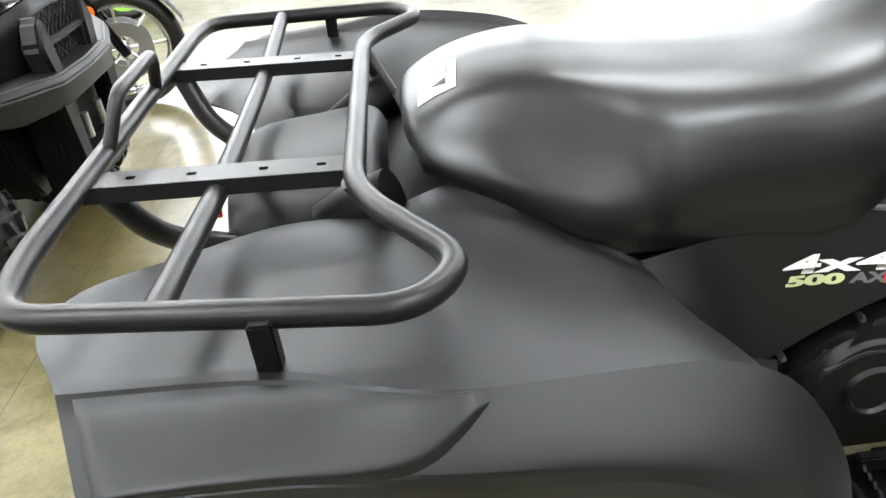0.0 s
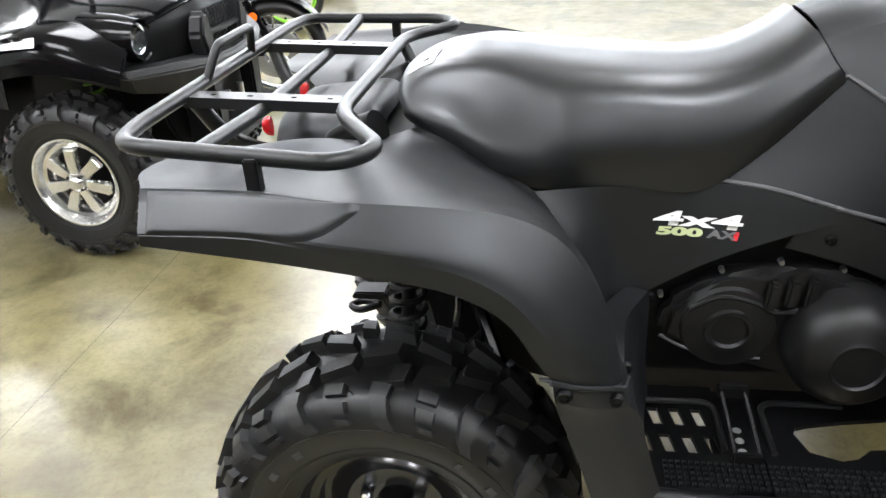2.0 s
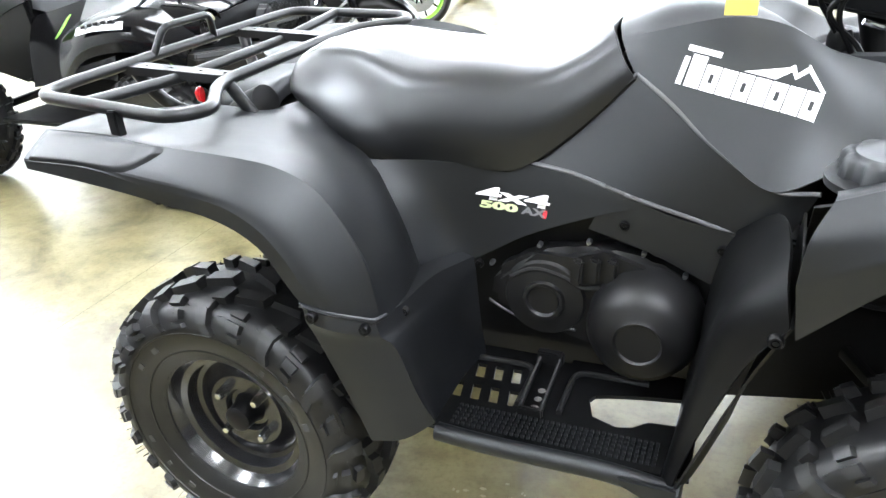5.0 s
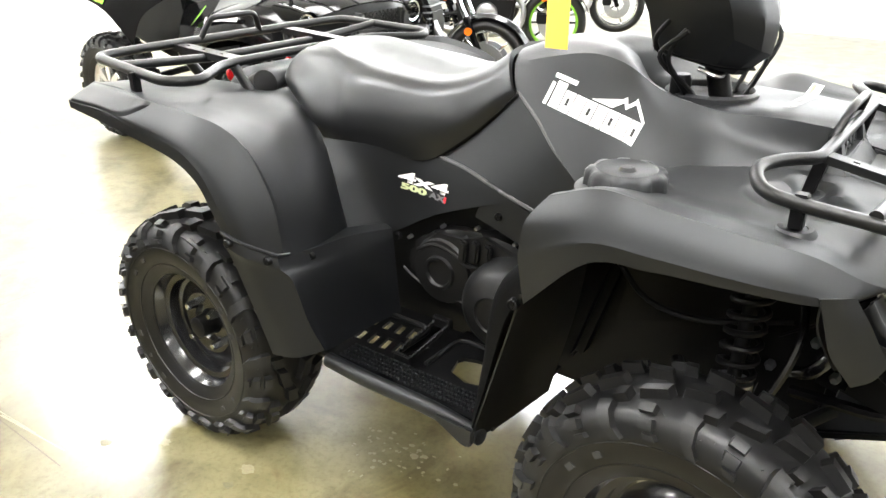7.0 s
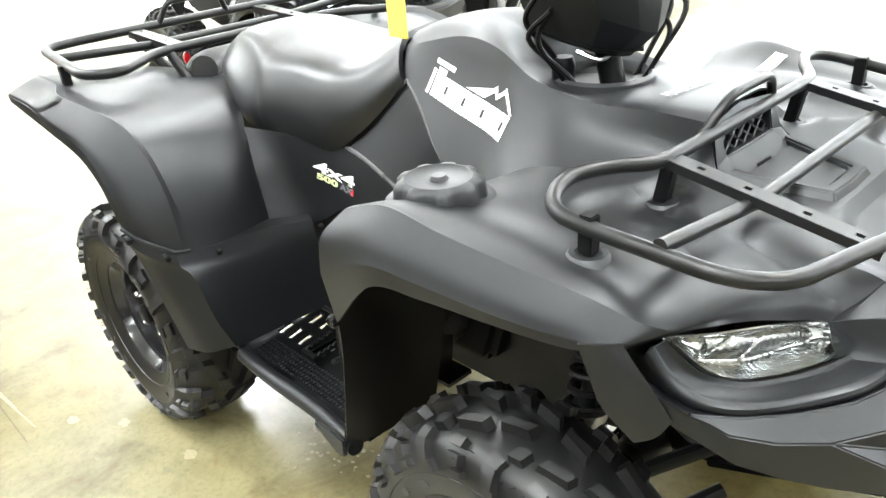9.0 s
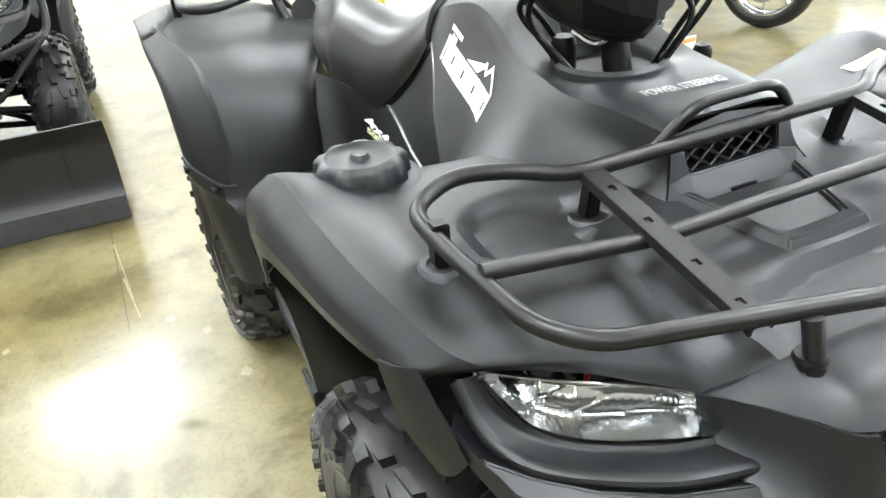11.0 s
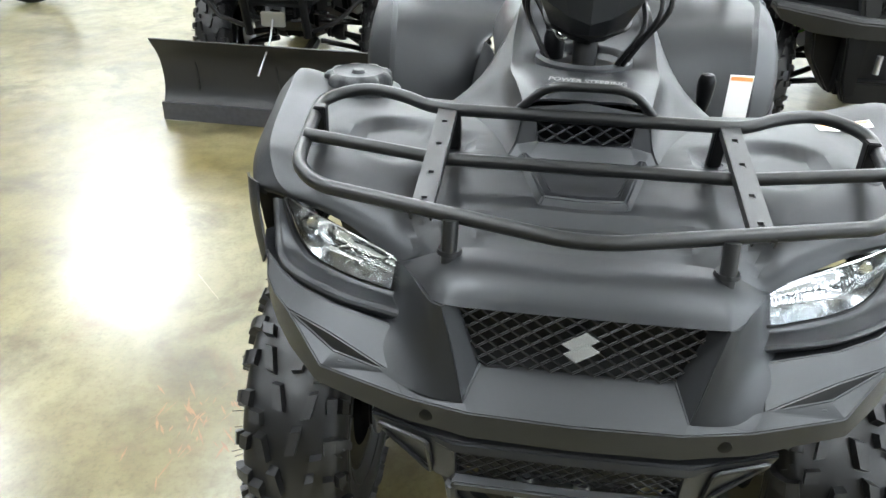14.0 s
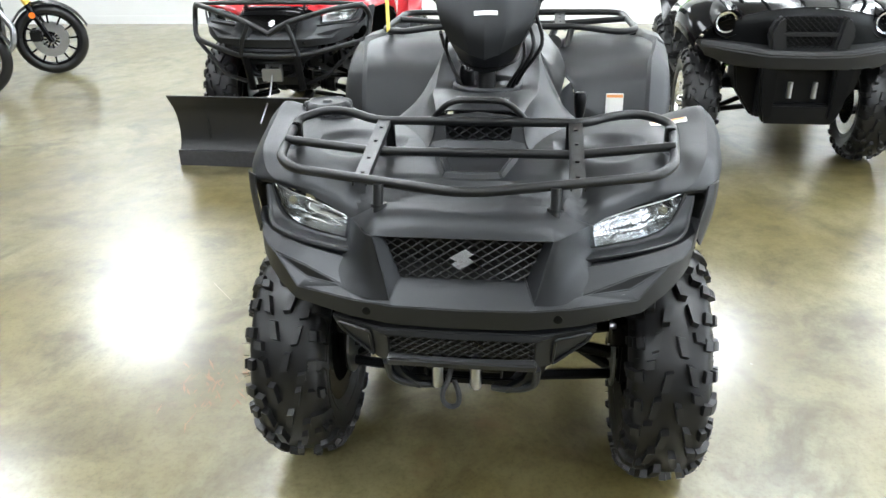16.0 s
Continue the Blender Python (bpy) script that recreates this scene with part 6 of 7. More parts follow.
for s in (1, -1):
    shock("front_shock", (1.295, -0.335 * s, 0.50), (1.300, -0.285 * s, 0.80), 8, 0.030)
    shock("rear_shock", (0.020, -0.300 * s, 0.45), (0.045, -0.270 * s, 0.76), 8, 0.030)
    for x, dx in ((1.285, 0.15), (0.025, 0.13)):
        for z0, z1 in ((0.25, 0.33), (0.40, 0.44)):
            for e in (-1, 1):
                part("suspension_arm", tube([(x + e * dx, -0.12 * s, z1), (x, -0.37 * s, z0)], 0.014, n=9), FRAME, quad)
        part("axle", tube([(x, -0.10 * s, 0.36), (x, -0.22 * s, 0.335), (x, -0.36 * s, 0.311)], 0.017, n=10), FRAME, quad)
        part("axle_boot", lathe([(-0.05, 0.022), (-0.04, 0.034), (-0.03, 0.026), (-0.02, 0.038), (-0.01, 0.030), (0.0, 0.042), (0.02, 0.046), (0.05, 0.046)], 18, "Y", (x, -0.16 * s, 0.348)), RUBBER, quad, "pleated rubber axle boot")
        part("upright", box(x - 0.03, x + 0.03, min(-0.36 * s, -0.385 * s), max(-0.36 * s, -0.385 * s), 0.23, 0.46, 0.008), FRAME, quad)
        part("brake_disc", lathe([(-0.003, 0.04), (-0.003, 0.085), (0.003, 0.085), (0.003, 0.04)], 32, "Y", (x, -0.345 * s, 0.311)), STEEL, quad)
    part("tie_rod", tube([(1.22, -0.08 * s, 0.42), (1.20, -0.36 * s, 0.36)], 0.008, n=8), STEEL, quad)
GLOSS_WELL = material("oily_gloss_black", (0.004, 0.004, 0.0045), 0.16, blotch=0.2, blotch_scale=30, spec=0.5)
for s in (1, -1):
    part("brake_hose", tube([(1.33, -0.16 * s, 0.74), (1.375, -0.24 * s, 0.66), (1.36, -0.30 * s, 0.56), (1.31, -0.35 * s, 0.47), (1.30, -0.36 * s, 0.40)], 0.0075, n=8, bend=5), GLOSS_WELL, quad, "glossy black brake hose")
    part("breather_hose", tube([(1.42, -0.15 * s, 0.72), (1.45, -0.23 * s, 0.68), (1.41, -0.27 * s, 0.60), (1.36, -0.22 * s, 0.55)], 0.012, n=9, bend=5), GLOSS_WELL, quad, "glossy black breather hose")
    part("brake_caliper", prism([(1.325, 0.36), (1.365, 0.38), (1.375, 0.44), (1.345, 0.48), (1.310, 0.46), (1.305, 0.40)], 0.05, "Y", -0.375 * s if s > 0 else 0.325, 0.008), GLOSS_WELL, quad, "glossy black brake caliper")
    part("radiator_tank", prism([(1.400, 0.56), (1.455, 0.55), (1.475, 0.66), (1.440, 0.70), (1.405, 0.68)], 0.06, "Y", -0.25 * s if s > 0 else 0.19, 0.010), GLOSS_WELL, quad, "glossy black coolant tank")
    part("lower_brace", tube([(1.36, -0.13 * s, 0.46), (1.50, -0.17 * s, 0.49), (1.64, -0.15 * s, 0.52)], 0.012, n=8), GLOSS_WELL, quad)
    part("shock_collar", lathe([(0.0, 0.026), (0.003, 0.036), (0.014, 0.036), (0.018, 0.026)], 20, "Z", (1.2955, -0.330 * s, 0.535)), CHROME, quad, "bright collar under the spring")
    for bx, by, bz in ((1.345, 0.300, 0.600), (1.400, 0.255, 0.640), (1.440, 0.262, 0.590), (1.475, 0.240, 0.640), (1.500, 0.220, 0.560), (1.380, 0.330, 0.450), (1.545, 0.205, 0.545)):
        part("well_bolt", lathe([(-0.010, 0.0), (-0.010, 0.006), (-0.004, 0.009), (0.006, 0.009)] if s > 0 else [(0.010, 0.0), (0.010, 0.006), (0.004, 0.009), (-0.006, 0.009)], 6, "Y", (bx, -by * s, bz)), STEEL, quad, "zinc bolt head")
    part("bolt_bracket", prism([(1.335, 0.580), (1.515, 0.535), (1.560, 0.530), (1.555, 0.565), (1.490, 0.660), (1.395, 0.665), (1.335, 0.620)], 0.012, "Y", -0.232 * s if s > 0 else 0.220, 0.003), FRAME, quad)
    part("rear_brace", tube([(0.10, -0.20 * s, 0.70), (0.17, -0.30 * s, 0.56), (0.22, -0.36 * s, 0.44)], 0.013, n=8), GLOSS_WELL, quad)
    part("rear_hose", tube([(0.08, -0.22 * s, 0.70), (0.13, -0.33 * s, 0.64), (0.10, -0.36 * s, 0.52), (0.05, -0.37 * s, 0.42)], 0.007, n=7, bend=5), GLOSS_WELL, quad)
    part("shock_eye", lathe([(-0.02, 0.0), (-0.02, 0.016), (-0.014, 0.020), (0.014, 0.020), (0.02, 0.016), (0.02, 0.0)], 16, "Y", (0.045, -0.268 * s, 0.755)), STEEL, quad, "zinc shock mount")
part("wiring", tube([(1.40, -0.25, 0.70), (1.43, -0.27, 0.66), (1.47, -0.27, 0.63), (1.51, -0.26, 0.62)], 0.004, n=6, bend=4), RED_PRINT, quad, "red wire")
part("wiring", tube([(1.02, -0.20, 0.66), (1.10, -0.24, 0.62), (1.2, -0.22, 0.60), (1.36, -0.24, 0.66)], 0.006, n=6, bend=4), FRAME, quad)
part("tow_hitch", prism([(-0.16, 0.44), (-0.08, 0.44), (-0.08, 0.458), (-0.15, 0.458)], 0.05, "Y", -0.025, 0.004), FRAME, quad)
part("tow_loop", tube([(-0.11, 0.019, 0.400), (-0.15, 0.000, 0.398), (-0.175, 0.019, 0.397), (-0.15, 0.038, 0.398), (-0.11, 0.022, 0.400)], 0.008, n=8, bend=4), FRAME, quad, "small black tie loop")
part("exhaust", lathe([(-0.22, 0.0), (-0.22, 0.02), (-0.20, 0.055), (0.10, 0.06), (0.12, 0.02), (0.12, 0.0)], 22, "X", (0.05, 0.21, 0.62)), FRAME, quad, "black exhaust silencer")

# yellow price tag tied to the handlebar
ytag = part("paper_tag", prism([(0.876, 1.075), (0.920, 1.075), (0.920, 1.160), (0.908, 1.178), (0.888, 1.178), (0.876, 1.160)], 0.0015, "Y", -0.2895, 0.0), YELLOW_TAG, smooth=False)
tagged(ytag, "yellow cardboard price tag hanging from the handlebar", "price tag")

part("string", tube([(0.898, -0.2888, 1.170), (0.905, -0.289, 1.195), (0.935, -0.290, 1.235), (0.965, -0.290, 1.252)], 0.0015, n=6, bend=4), PAPER, ytag, "white string of the tag")
part("tag_eyelet", lathe([(-0.2900, 0.0), (-0.2900, 0.004), (-0.2875, 0.004), (-0.2875, 0.0)], 12, "Y", (0.898, 0, 1.166)), ORANGE_PAPER, ytag)


# ---- other vehicles on the showroom floor ----
def painted(ob, swaps):
    """Gives a copied thing its own colours: {part name: (material, label)}."""
    for o in ob.children_recursive:
        base = o.name.split(".")[0]
        if base in swaps and o.type == "MESH":
            mat, label = swaps[base]
            o.material_slots[0].link = "OBJECT"
            o.material_slots[0].material = mat
            if label:
                o["label"] = label


RED_AT = pose(-1.64 - 1.285, -1.33, 0, 0, 0, -1.5)
red_quad = copy_thing(quad, RED_AT)
red_quad.name = "quad_bike"
tagged(red_quad, "glossy red quad bike with tubular bumper behind a plough", "quad bike")
painted(red_quad, {"front_fender": (RED_PAINT, "glossy red front fender"), "rear_fender": (RED_PAINT, "glossy red rear fender"), "reflector_panel": (RED_PAINT, "glossy red panel"),
                   "nose_panel": (BLACK_GLOSS, "gloss black nose panel"), "tank_cover": (RED_PAINT, "glossy red tank cover"), "side_panel": (PLASTIC_DARK, "black side panel")})
for o in list(red_quad.children_recursive):
    if o.name.split(".")[0] in ("hang_tag", "tag_band", "label_band", "fender_label", "mark_block", "label_print", "seat_label", "lettering"):
        bpy.data.objects.remove(o)
guard = empty("brush_guard")
guard.parent = red_quad
guard["label"] = "black tubular steel brush guard"
for s in (1, -1):
    part("guard_tube", tube(fillet([(1.80, 0, 0.735), (1.80, s * 0.12, 0.80), (1.72, s * 0.36, 0.86), (1.60, s * 0.50, 0.87), (1.56, s * 0.53, 0.80), (1.62, s * 0.52, 0.68), (1.80, s * 0.20, 0.62), (1.81, 0, 0.615)], 0.06), 0.015, n=9), TUBE, guard)
    part("guard_tube", tube([(1.80, s * 0.11, 0.79), (1.82, s * 0.15, 0.70), (1.81, s * 0.17, 0.62)], 0.013, n=8), TUBE, guard)
    part("guard_tube", tube([(1.64, s * 0.50, 0.68), (1.74, s * 0.30, 0.50), (1.70, s * 0.17, 0.44)], 0.012, n=8), TUBE, guard)
    part("guard_tube", tube([(1.80, s * 0.15, 0.62), (1.74, s * 0.15, 0.42)], 0.022, n=9), FRAME, guard)
part("guard_tube", tube([(1.60, -0.50, 0.87), (1.66, -0.30, 0.885), (1.69, 0, 0.89), (1.66, 0.30, 0.885), (1.60, 0.50, 0.87)], 0.012, n=8, bend=3), TUBE, guard)
part("fairlead", box(1.79, 1.81, -0.06, 0.06, 0.475, 0.545, 0.004), STEEL, guard, "bright steel cable fairlead")
part("lift_cable", tube([(1.81, 0.0, 0.51), (1.90, 0.01, 0.42), (2.05, 0.0, 0.30)], 0.005, n=6, bend=4), STEEL, guard)

# snow plough: a curved mouldboard with a wear edge, on the floor before the red quad
plough = tagged(empty("snow_plough", pose(-0.965, -1.36, 0, 0, 0, -2.0)), "black steel snow plough blade resting on the floor", "plough")
board = [[(-0.035, y, 0.060), (-0.075, y, 0.130), (-0.085, y, 0.220), (-0.060, y, 0.320), (0.010, y, 0.420)] for y in (-0.60, -0.3, 0, 0.3, 0.60)]
part("mouldboard", shell(dense(board, 3, 5), 0.006), PLOUGH, plough, "curved black mouldboard")
part("wear_edge", prism([(-0.040, 0.004), (-0.026, 0.002), (-0.024, 0.095), (-0.040, 0.095)], 1.20, "Y", -0.60, 0.002), PLOUGH_EDGE, plough, "worn steel cutting edge")
for y in (-0.42, 0.0, 0.42):
    part("back_rib", prism([(-0.09, 0.03), (-0.13, 0.05), (-0.13, 0.30), (-0.06, 0.38)], 0.012, "Y", y, 0.002), PLOUGH, plough)
part("push_frame", tube([(-0.10, 0, 0.14), (-0.70, 0, 0.28)], 0.03, n=8), PLOUGH, plough)


def alloy_wheel(name, w, tyre, tread, spokes=7):
    """A tyre on a bright cast wheel; its outer face looks to -y."""
    k = empty(name)
    t = new("tyre", tyre)
    t.parent = k
    t["label"] = "black rubber tyre"
    t = new("tread", tread)
    t.parent = k
    t["label"] = "raised knobbly tread blocks"
    ri = 0.158
    rimb = steel_rim(w, ri)
    part("rim", rimb, ALLOY, k, "polished alloy rim")
    y = -w * 0.36
    for i in range(spokes):
        a = 2 * math.pi * i / spokes
        arm = prism([(-0.020, 0.02), (0.020, 0.02), (0.013, 0.075), (0.026, 0.127), (-0.026, 0.127), (-0.013, 0.075)], 0.028, "Y", y, 0.006)
        bmesh.ops.rotate(arm, cent=(0, 0, 0), matrix=Matrix.Rotation(a, 3, "Y"), verts=arm.verts)
        part("spoke", arm, ALLOY, k, "polished alloy spoke")
    part("hub_cap", lathe([(y - 0.022, 0.0), (y - 0.022, 0.020), (y - 0.008, 0.034), (y + 0.03, 0.040)], 24), ALLOY, k)
    part("wheel_back", lathe([(y + 0.07, 0.0), (y + 0.07, 0.120)], 32), FRAME, k)
    for i in range(4):
        a = math.pi / 4 + i * math.pi / 2
        part("lug_nut", lathe([(y - 0.012, 0.0), (y - 0.012, 0.008), (y + 0.02, 0.010)], 6, center=(0.030 * math.cos(a), 0, 0.030 * math.sin(a))), FRAME, k)
    return k


TYRE_R, TREAD_R = [[o for o in rear.children if o.name.startswith(n)][0].data for n in ("tyre", "tread")]
TYRE_F, TREAD_F = [[o for o in frontw.children if o.name.startswith(n)][0].data for n in ("tyre", "tread")]

# gloss black quad with lime trim; its own x runs forward from the front axle
bq = tagged(empty("quad_bike", pose(-1.44, 1.460, 0, 0, 0, -1.6)), "gloss black and lime quad bike with polished alloy wheels", "quad bike")


def sym(name, rows, mat, label="", nu=4, nv=4, thick=0.005):
    g = dense(rows, nu, nv)
    return [part(name, shell(g * [1, s, 1], thick), mat, bq, label) for s in (1, -1)]


for x, yy, nm, tw in ((0.0, 0.455, "front_wheel", TYRE_F), (-1.36, 0.445, "rear_wheel", TYRE_R)):
    aw = alloy_wheel(nm, 0.215, tw, TREAD_R if tw is TYRE_R else TREAD_F)
    aw.parent = bq
    aw.matrix_basis = pose(x, -yy, 0.311)
    copy_thing(aw, pose(x, yy, 0.311, 0, 0, 180))
hood2 = [
    [(-0.50, 0, 1.03), (-0.49, -0.12, 1.01), (-0.44, -0.26, 0.92), (-0.40, -0.40, 0.80)],
    [(-0.20, 0, 0.975), (-0.20, -0.16, 0.96), (-0.18, -0.32, 0.91), (-0.16, -0.44, 0.86)],
    [(0.02, 0, 0.915), (0.02, -0.16, 0.91), (0.02, -0.32, 0.895), (0.03, -0.46, 0.87)],
    [(0.22, 0, 0.90), (0.22, -0.14, 0.895), (0.20, -0.28, 0.875), (0.18, -0.42, 0.84)],
    [(0.36, 0, 0.87), (0.36, -0.12, 0.865), (0.32, -0.25, 0.84), (0.26, -0.38, 0.80)],
]
part("hood", shell(whole(dense(hood2, 4, 4)), 0.005), BLACK_GLOSS, bq, "gloss black hood")
sym("front_fender", [
    [(-0.40, -0.40, 0.80), (-0.42, -0.50, 0.74), (-0.43, -0.54, 0.62), (-0.42, -0.55, 0.50)],
    [(-0.16, -0.44, 0.86), (-0.20, -0.53, 0.82), (-0.24, -0.57, 0.74), (-0.27, -0.57, 0.66)],
    [(0.03, -0.46, 0.87), (0.02, -0.55, 0.84), (0.00, -0.585, 0.78), (-0.02, -0.585, 0.72)],
    [(0.18, -0.42, 0.84), (0.18, -0.52, 0.80), (0.17, -0.56, 0.75), (0.16, -0.565, 0.70)],
    [(0.26, -0.38, 0.80), (0.28, -0.47, 0.76), (0.28, -0.52, 0.71), (0.27, -0.53, 0.66)],
], BLACK_GLOSS, "gloss black front fender")
sym("fender_plate", [[(-0.24, -0.568, 0.806), (-0.245, -0.580, 0.776)], [(-0.10, -0.588, 0.832), (-0.105, -0.598, 0.802)], [(0.05, -0.590, 0.842), (0.048, -0.600, 0.812)]], SILVER, "silver plate with plain dark bars on the fender", 3, 2, 0.002)
for k in range(5):
    bx = -0.19 + k * 0.042
    bz = 0.8155 + 0.010 * k - 0.0009 * k * k
    part("plate_bar", prism([(bx, bz - 0.009), (bx + 0.026, bz - 0.004), (bx + 0.026, bz + 0.008), (bx, bz + 0.003)], 0.004, "Y", -0.601 + (0.008 if k < 2 else 0), 0.0), FRAME, bq, smooth=False)
sym("front_mask", [
    [(0.36, 0.0, 0.868), (0.36, -0.12, 0.863), (0.32, -0.25, 0.838), (0.262, -0.38, 0.798), (0.280, -0.47, 0.758)],
    [(0.385, 0.0, 0.820), (0.385, -0.12, 0.812), (0.340, -0.25, 0.790), (0.255, -0.40, 0.745), (0.270, -0.49, 0.720)],
    [(0.360, 0.0, 0.650), (0.360, -0.12, 0.650), (0.335, -0.25, 0.660), (0.270, -0.40, 0.670), (0.230, -0.50, 0.670)],
], PLASTIC_DARK, "dark mask below the hood", 4, 4)
for s in (1, -1):
    hl = empty("headlight")
    hl.parent = bq
    hl["label"] = "round clear headlight with chrome reflector"
    part("reflector", lathe([(0.215, 0.0), (0.222, 0.02), (0.250, 0.040), (0.285, 0.046), (0.287, 0.054), (0.25, 0.060)], 20, "X", (0, s * 0.385, 0.790)), CHROME, hl, smooth=False)
    part("lens", lathe([(0.284, 0.045), (0.298, 0.034), (0.303, 0.0)], 20, "X", (0, s * 0.385, 0.790)), LENS, hl)
    part("light_scoop", lathe([(0.20, 0.062), (0.295, 0.064), (0.300, 0.070), (0.22, 0.088), (0.10, 0.10)], 24, "X", (0, s * 0.380, 0.785)), BLACK_GLOSS, hl, "gloss black scoop round the headlight")
    part("grille_cheek", prism([(s * 0.105, 0.66), (s * 0.180, 0.66), (s * 0.205, 0.76), (s * 0.170, 0.83), (s * 0.135, 0.84)], 0.07, "X", 0.365, 0.014), BASE_GREY, bq, "grey pillar beside the grille")
WPT = {
    "t0": (0.455, 0, 0.672), "t1": (0.450, -0.190, 0.678), "t2": (0.395, -0.360, 0.700), "t3": (0.300, -0.500, 0.706), "t4": (0.100, -0.535, 0.700),
    "m0": (0.470, 0, 0.650), "m1": (0.465, -0.195, 0.655), "m2": (0.405, -0.370, 0.672), "m3": (0.300, -0.510, 0.680),
    "l0": (0.455, 0, 0.585), "l1": (0.452, -0.195, 0.585), "l2": (0.385, -0.360, 0.590), "l3": (0.285, -0.470, 0.620),
    "b0": (0.350, 0, 0.690), "b1": (0.350, -0.190, 0.690), "b2": (0.320, -0.340, 0.700), "b3": (0.240, -0.450, 0.704),
    "u0": (0.380, 0, 0.580), "u1": (0.380, -0.190, 0.580), "u2": (0.320, -0.330, 0.590), "u3": (0.240, -0.430, 0.620),
}
part("bumper_beam", plates(WPT, ["b0 b1 t1 t0", "b1 b2 t2 t1", "b2 b3 t3 t2", "b3 t4 t3", "t0 t1 m1 m0", "t1 t2 m2 m1", "t2 t3 m3 m2", "t3 t4 m3", "m0 m1 l1 l0", "m1 m2 l2 l1", "m2 m3 l3 l2", "m3 t4 l3", "l0 l1 u1 u0", "l1 l2 u2 u1", "l2 l3 u3 u2"], 0.006, 0.006), BASE_GREY, bq, "textured dark grey bumper beam with wings", angle=30)
for s in (1, -1):
    part("bumper_leg", prism([(s * 0.135, 0.60), (s * 0.225, 0.60), (s * 0.205, 0.40), (s * 0.180, 0.33), (s * 0.135, 0.33)], 0.06, "X", 0.385, 0.010), PLASTIC_DARK, bq)
    part("well_panel", box(-0.30, 0.12, min(s * 0.22, s * 0.235), max(s * 0.22, s * 0.235), 0.40, 0.80, 0.004), FRAME, bq)
    # dark sheet added under the fender so that the well stays in shade
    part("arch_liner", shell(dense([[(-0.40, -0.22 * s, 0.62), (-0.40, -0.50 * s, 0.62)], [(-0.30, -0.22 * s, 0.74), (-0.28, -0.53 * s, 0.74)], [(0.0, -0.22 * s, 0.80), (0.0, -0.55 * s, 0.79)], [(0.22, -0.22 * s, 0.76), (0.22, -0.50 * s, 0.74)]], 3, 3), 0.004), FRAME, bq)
part("bumper_foot", prism([(-0.21, 0.40), (0.21, 0.40), (0.17, 0.30), (-0.17, 0.30)], 0.06, "X", 0.37, 0.008), FRAME, bq)
part("bumper_back", box(0.30, 0.37, -0.20, 0.20, 0.32, 0.66, 0.004), FRAME, bq)
part("front_frame", prism([(-0.33, 0.64), (0.33, 0.64), (0.30, 0.45), (0.20, 0.30), (-0.20, 0.30), (-0.30, 0.45)], 0.14, "X", 0.14, 0.01), FRAME, bq, "dark frame and skid plate")
part("grille_bar", box(0.405, 0.425, -0.14, 0.14, 0.742, 0.762, 0.005), BASE_GREY, bq)
part("grille_mesh", mesh_bars(0.665, 0.835, 0.13, 0.13, lambda z: 0.400, 0.030, 0.9, 0.0024), FRAME, bq, "black mesh grille")
for y in (-0.06, 0.06):
    part("roller", lathe([(-0.04, 0.0), (-0.04, 0.014), (0.04, 0.014), (0.04, 0.0)], 12, "Z", (0.415, y, 0.475)), STEEL, bq, "bright steel roller")
sym("side_panel", [
    [(-0.40, -0.20, 0.92), (-0.41, -0.24, 0.72), (-0.42, -0.26, 0.50)],
    [(-0.60, -0.18, 0.86), (-0.60, -0.22, 0.70), (-0.60, -0.24, 0.50)],
    [(-0.95, -0.20, 0.78), (-0.95, -0.26, 0.66), (-0.95, -0.30, 0.46)],
], BLACK_GLOSS, "gloss black side panel")
sym("lime_flash", [[(-0.45, -0.425, 0.815), (-0.455, -0.505, 0.745)], [(-0.37, -0.465, 0.842), (-0.38, -0.535, 0.775)]], LIME, "lime green flash behind the front fender", 3, 3, 0.004)
sym("rear_fender", [
    [(-0.95, -0.20, 0.86), (-0.96, -0.34, 0.82), (-0.97, -0.48, 0.74), (-0.96, -0.56, 0.60)],
    [(-1.12, -0.18, 0.90), (-1.14, -0.36, 0.89), (-1.16, -0.50, 0.85), (-1.17, -0.58, 0.77)],
    [(-1.35, -0.16, 0.90), (-1.38, -0.34, 0.90), (-1.40, -0.50, 0.88), (-1.41, -0.585, 0.83)],
    [(-1.62, -0.16, 0.88), (-1.66, -0.34, 0.87), (-1.70, -0.48, 0.86), (-1.72, -0.56, 0.83)],
], BLACK_GLOSS, "gloss black rear fender")
sym("lime_stripe", [[(-1.20, -0.545, 0.838), (-1.19, -0.575, 0.805)], [(-1.40, -0.555, 0.868), (-1.41, -0.590, 0.845)], [(-1.70, -0.53, 0.862), (-1.72, -0.565, 0.845)]], LIME, "lime green stripe on the rear fender", 4, 2, 0.004)
seat2 = [[(-0.50, 0, 0.98), (-0.50, -0.10, 0.96), (-0.50, -0.14, 0.90)], [(-0.75, 0, 0.92), (-0.75, -0.14, 0.90), (-0.75, -0.18, 0.80)], [(-1.05, 0, 0.95), (-1.05, -0.15, 0.93), (-1.05, -0.19, 0.84)], [(-1.20, 0, 0.93), (-1.20, -0.12, 0.92), (-1.20, -0.15, 0.88)]]
part("seat", shell(whole(dense(seat2, 5, 4)), 0.012), VINYL, bq, "black vinyl seat")
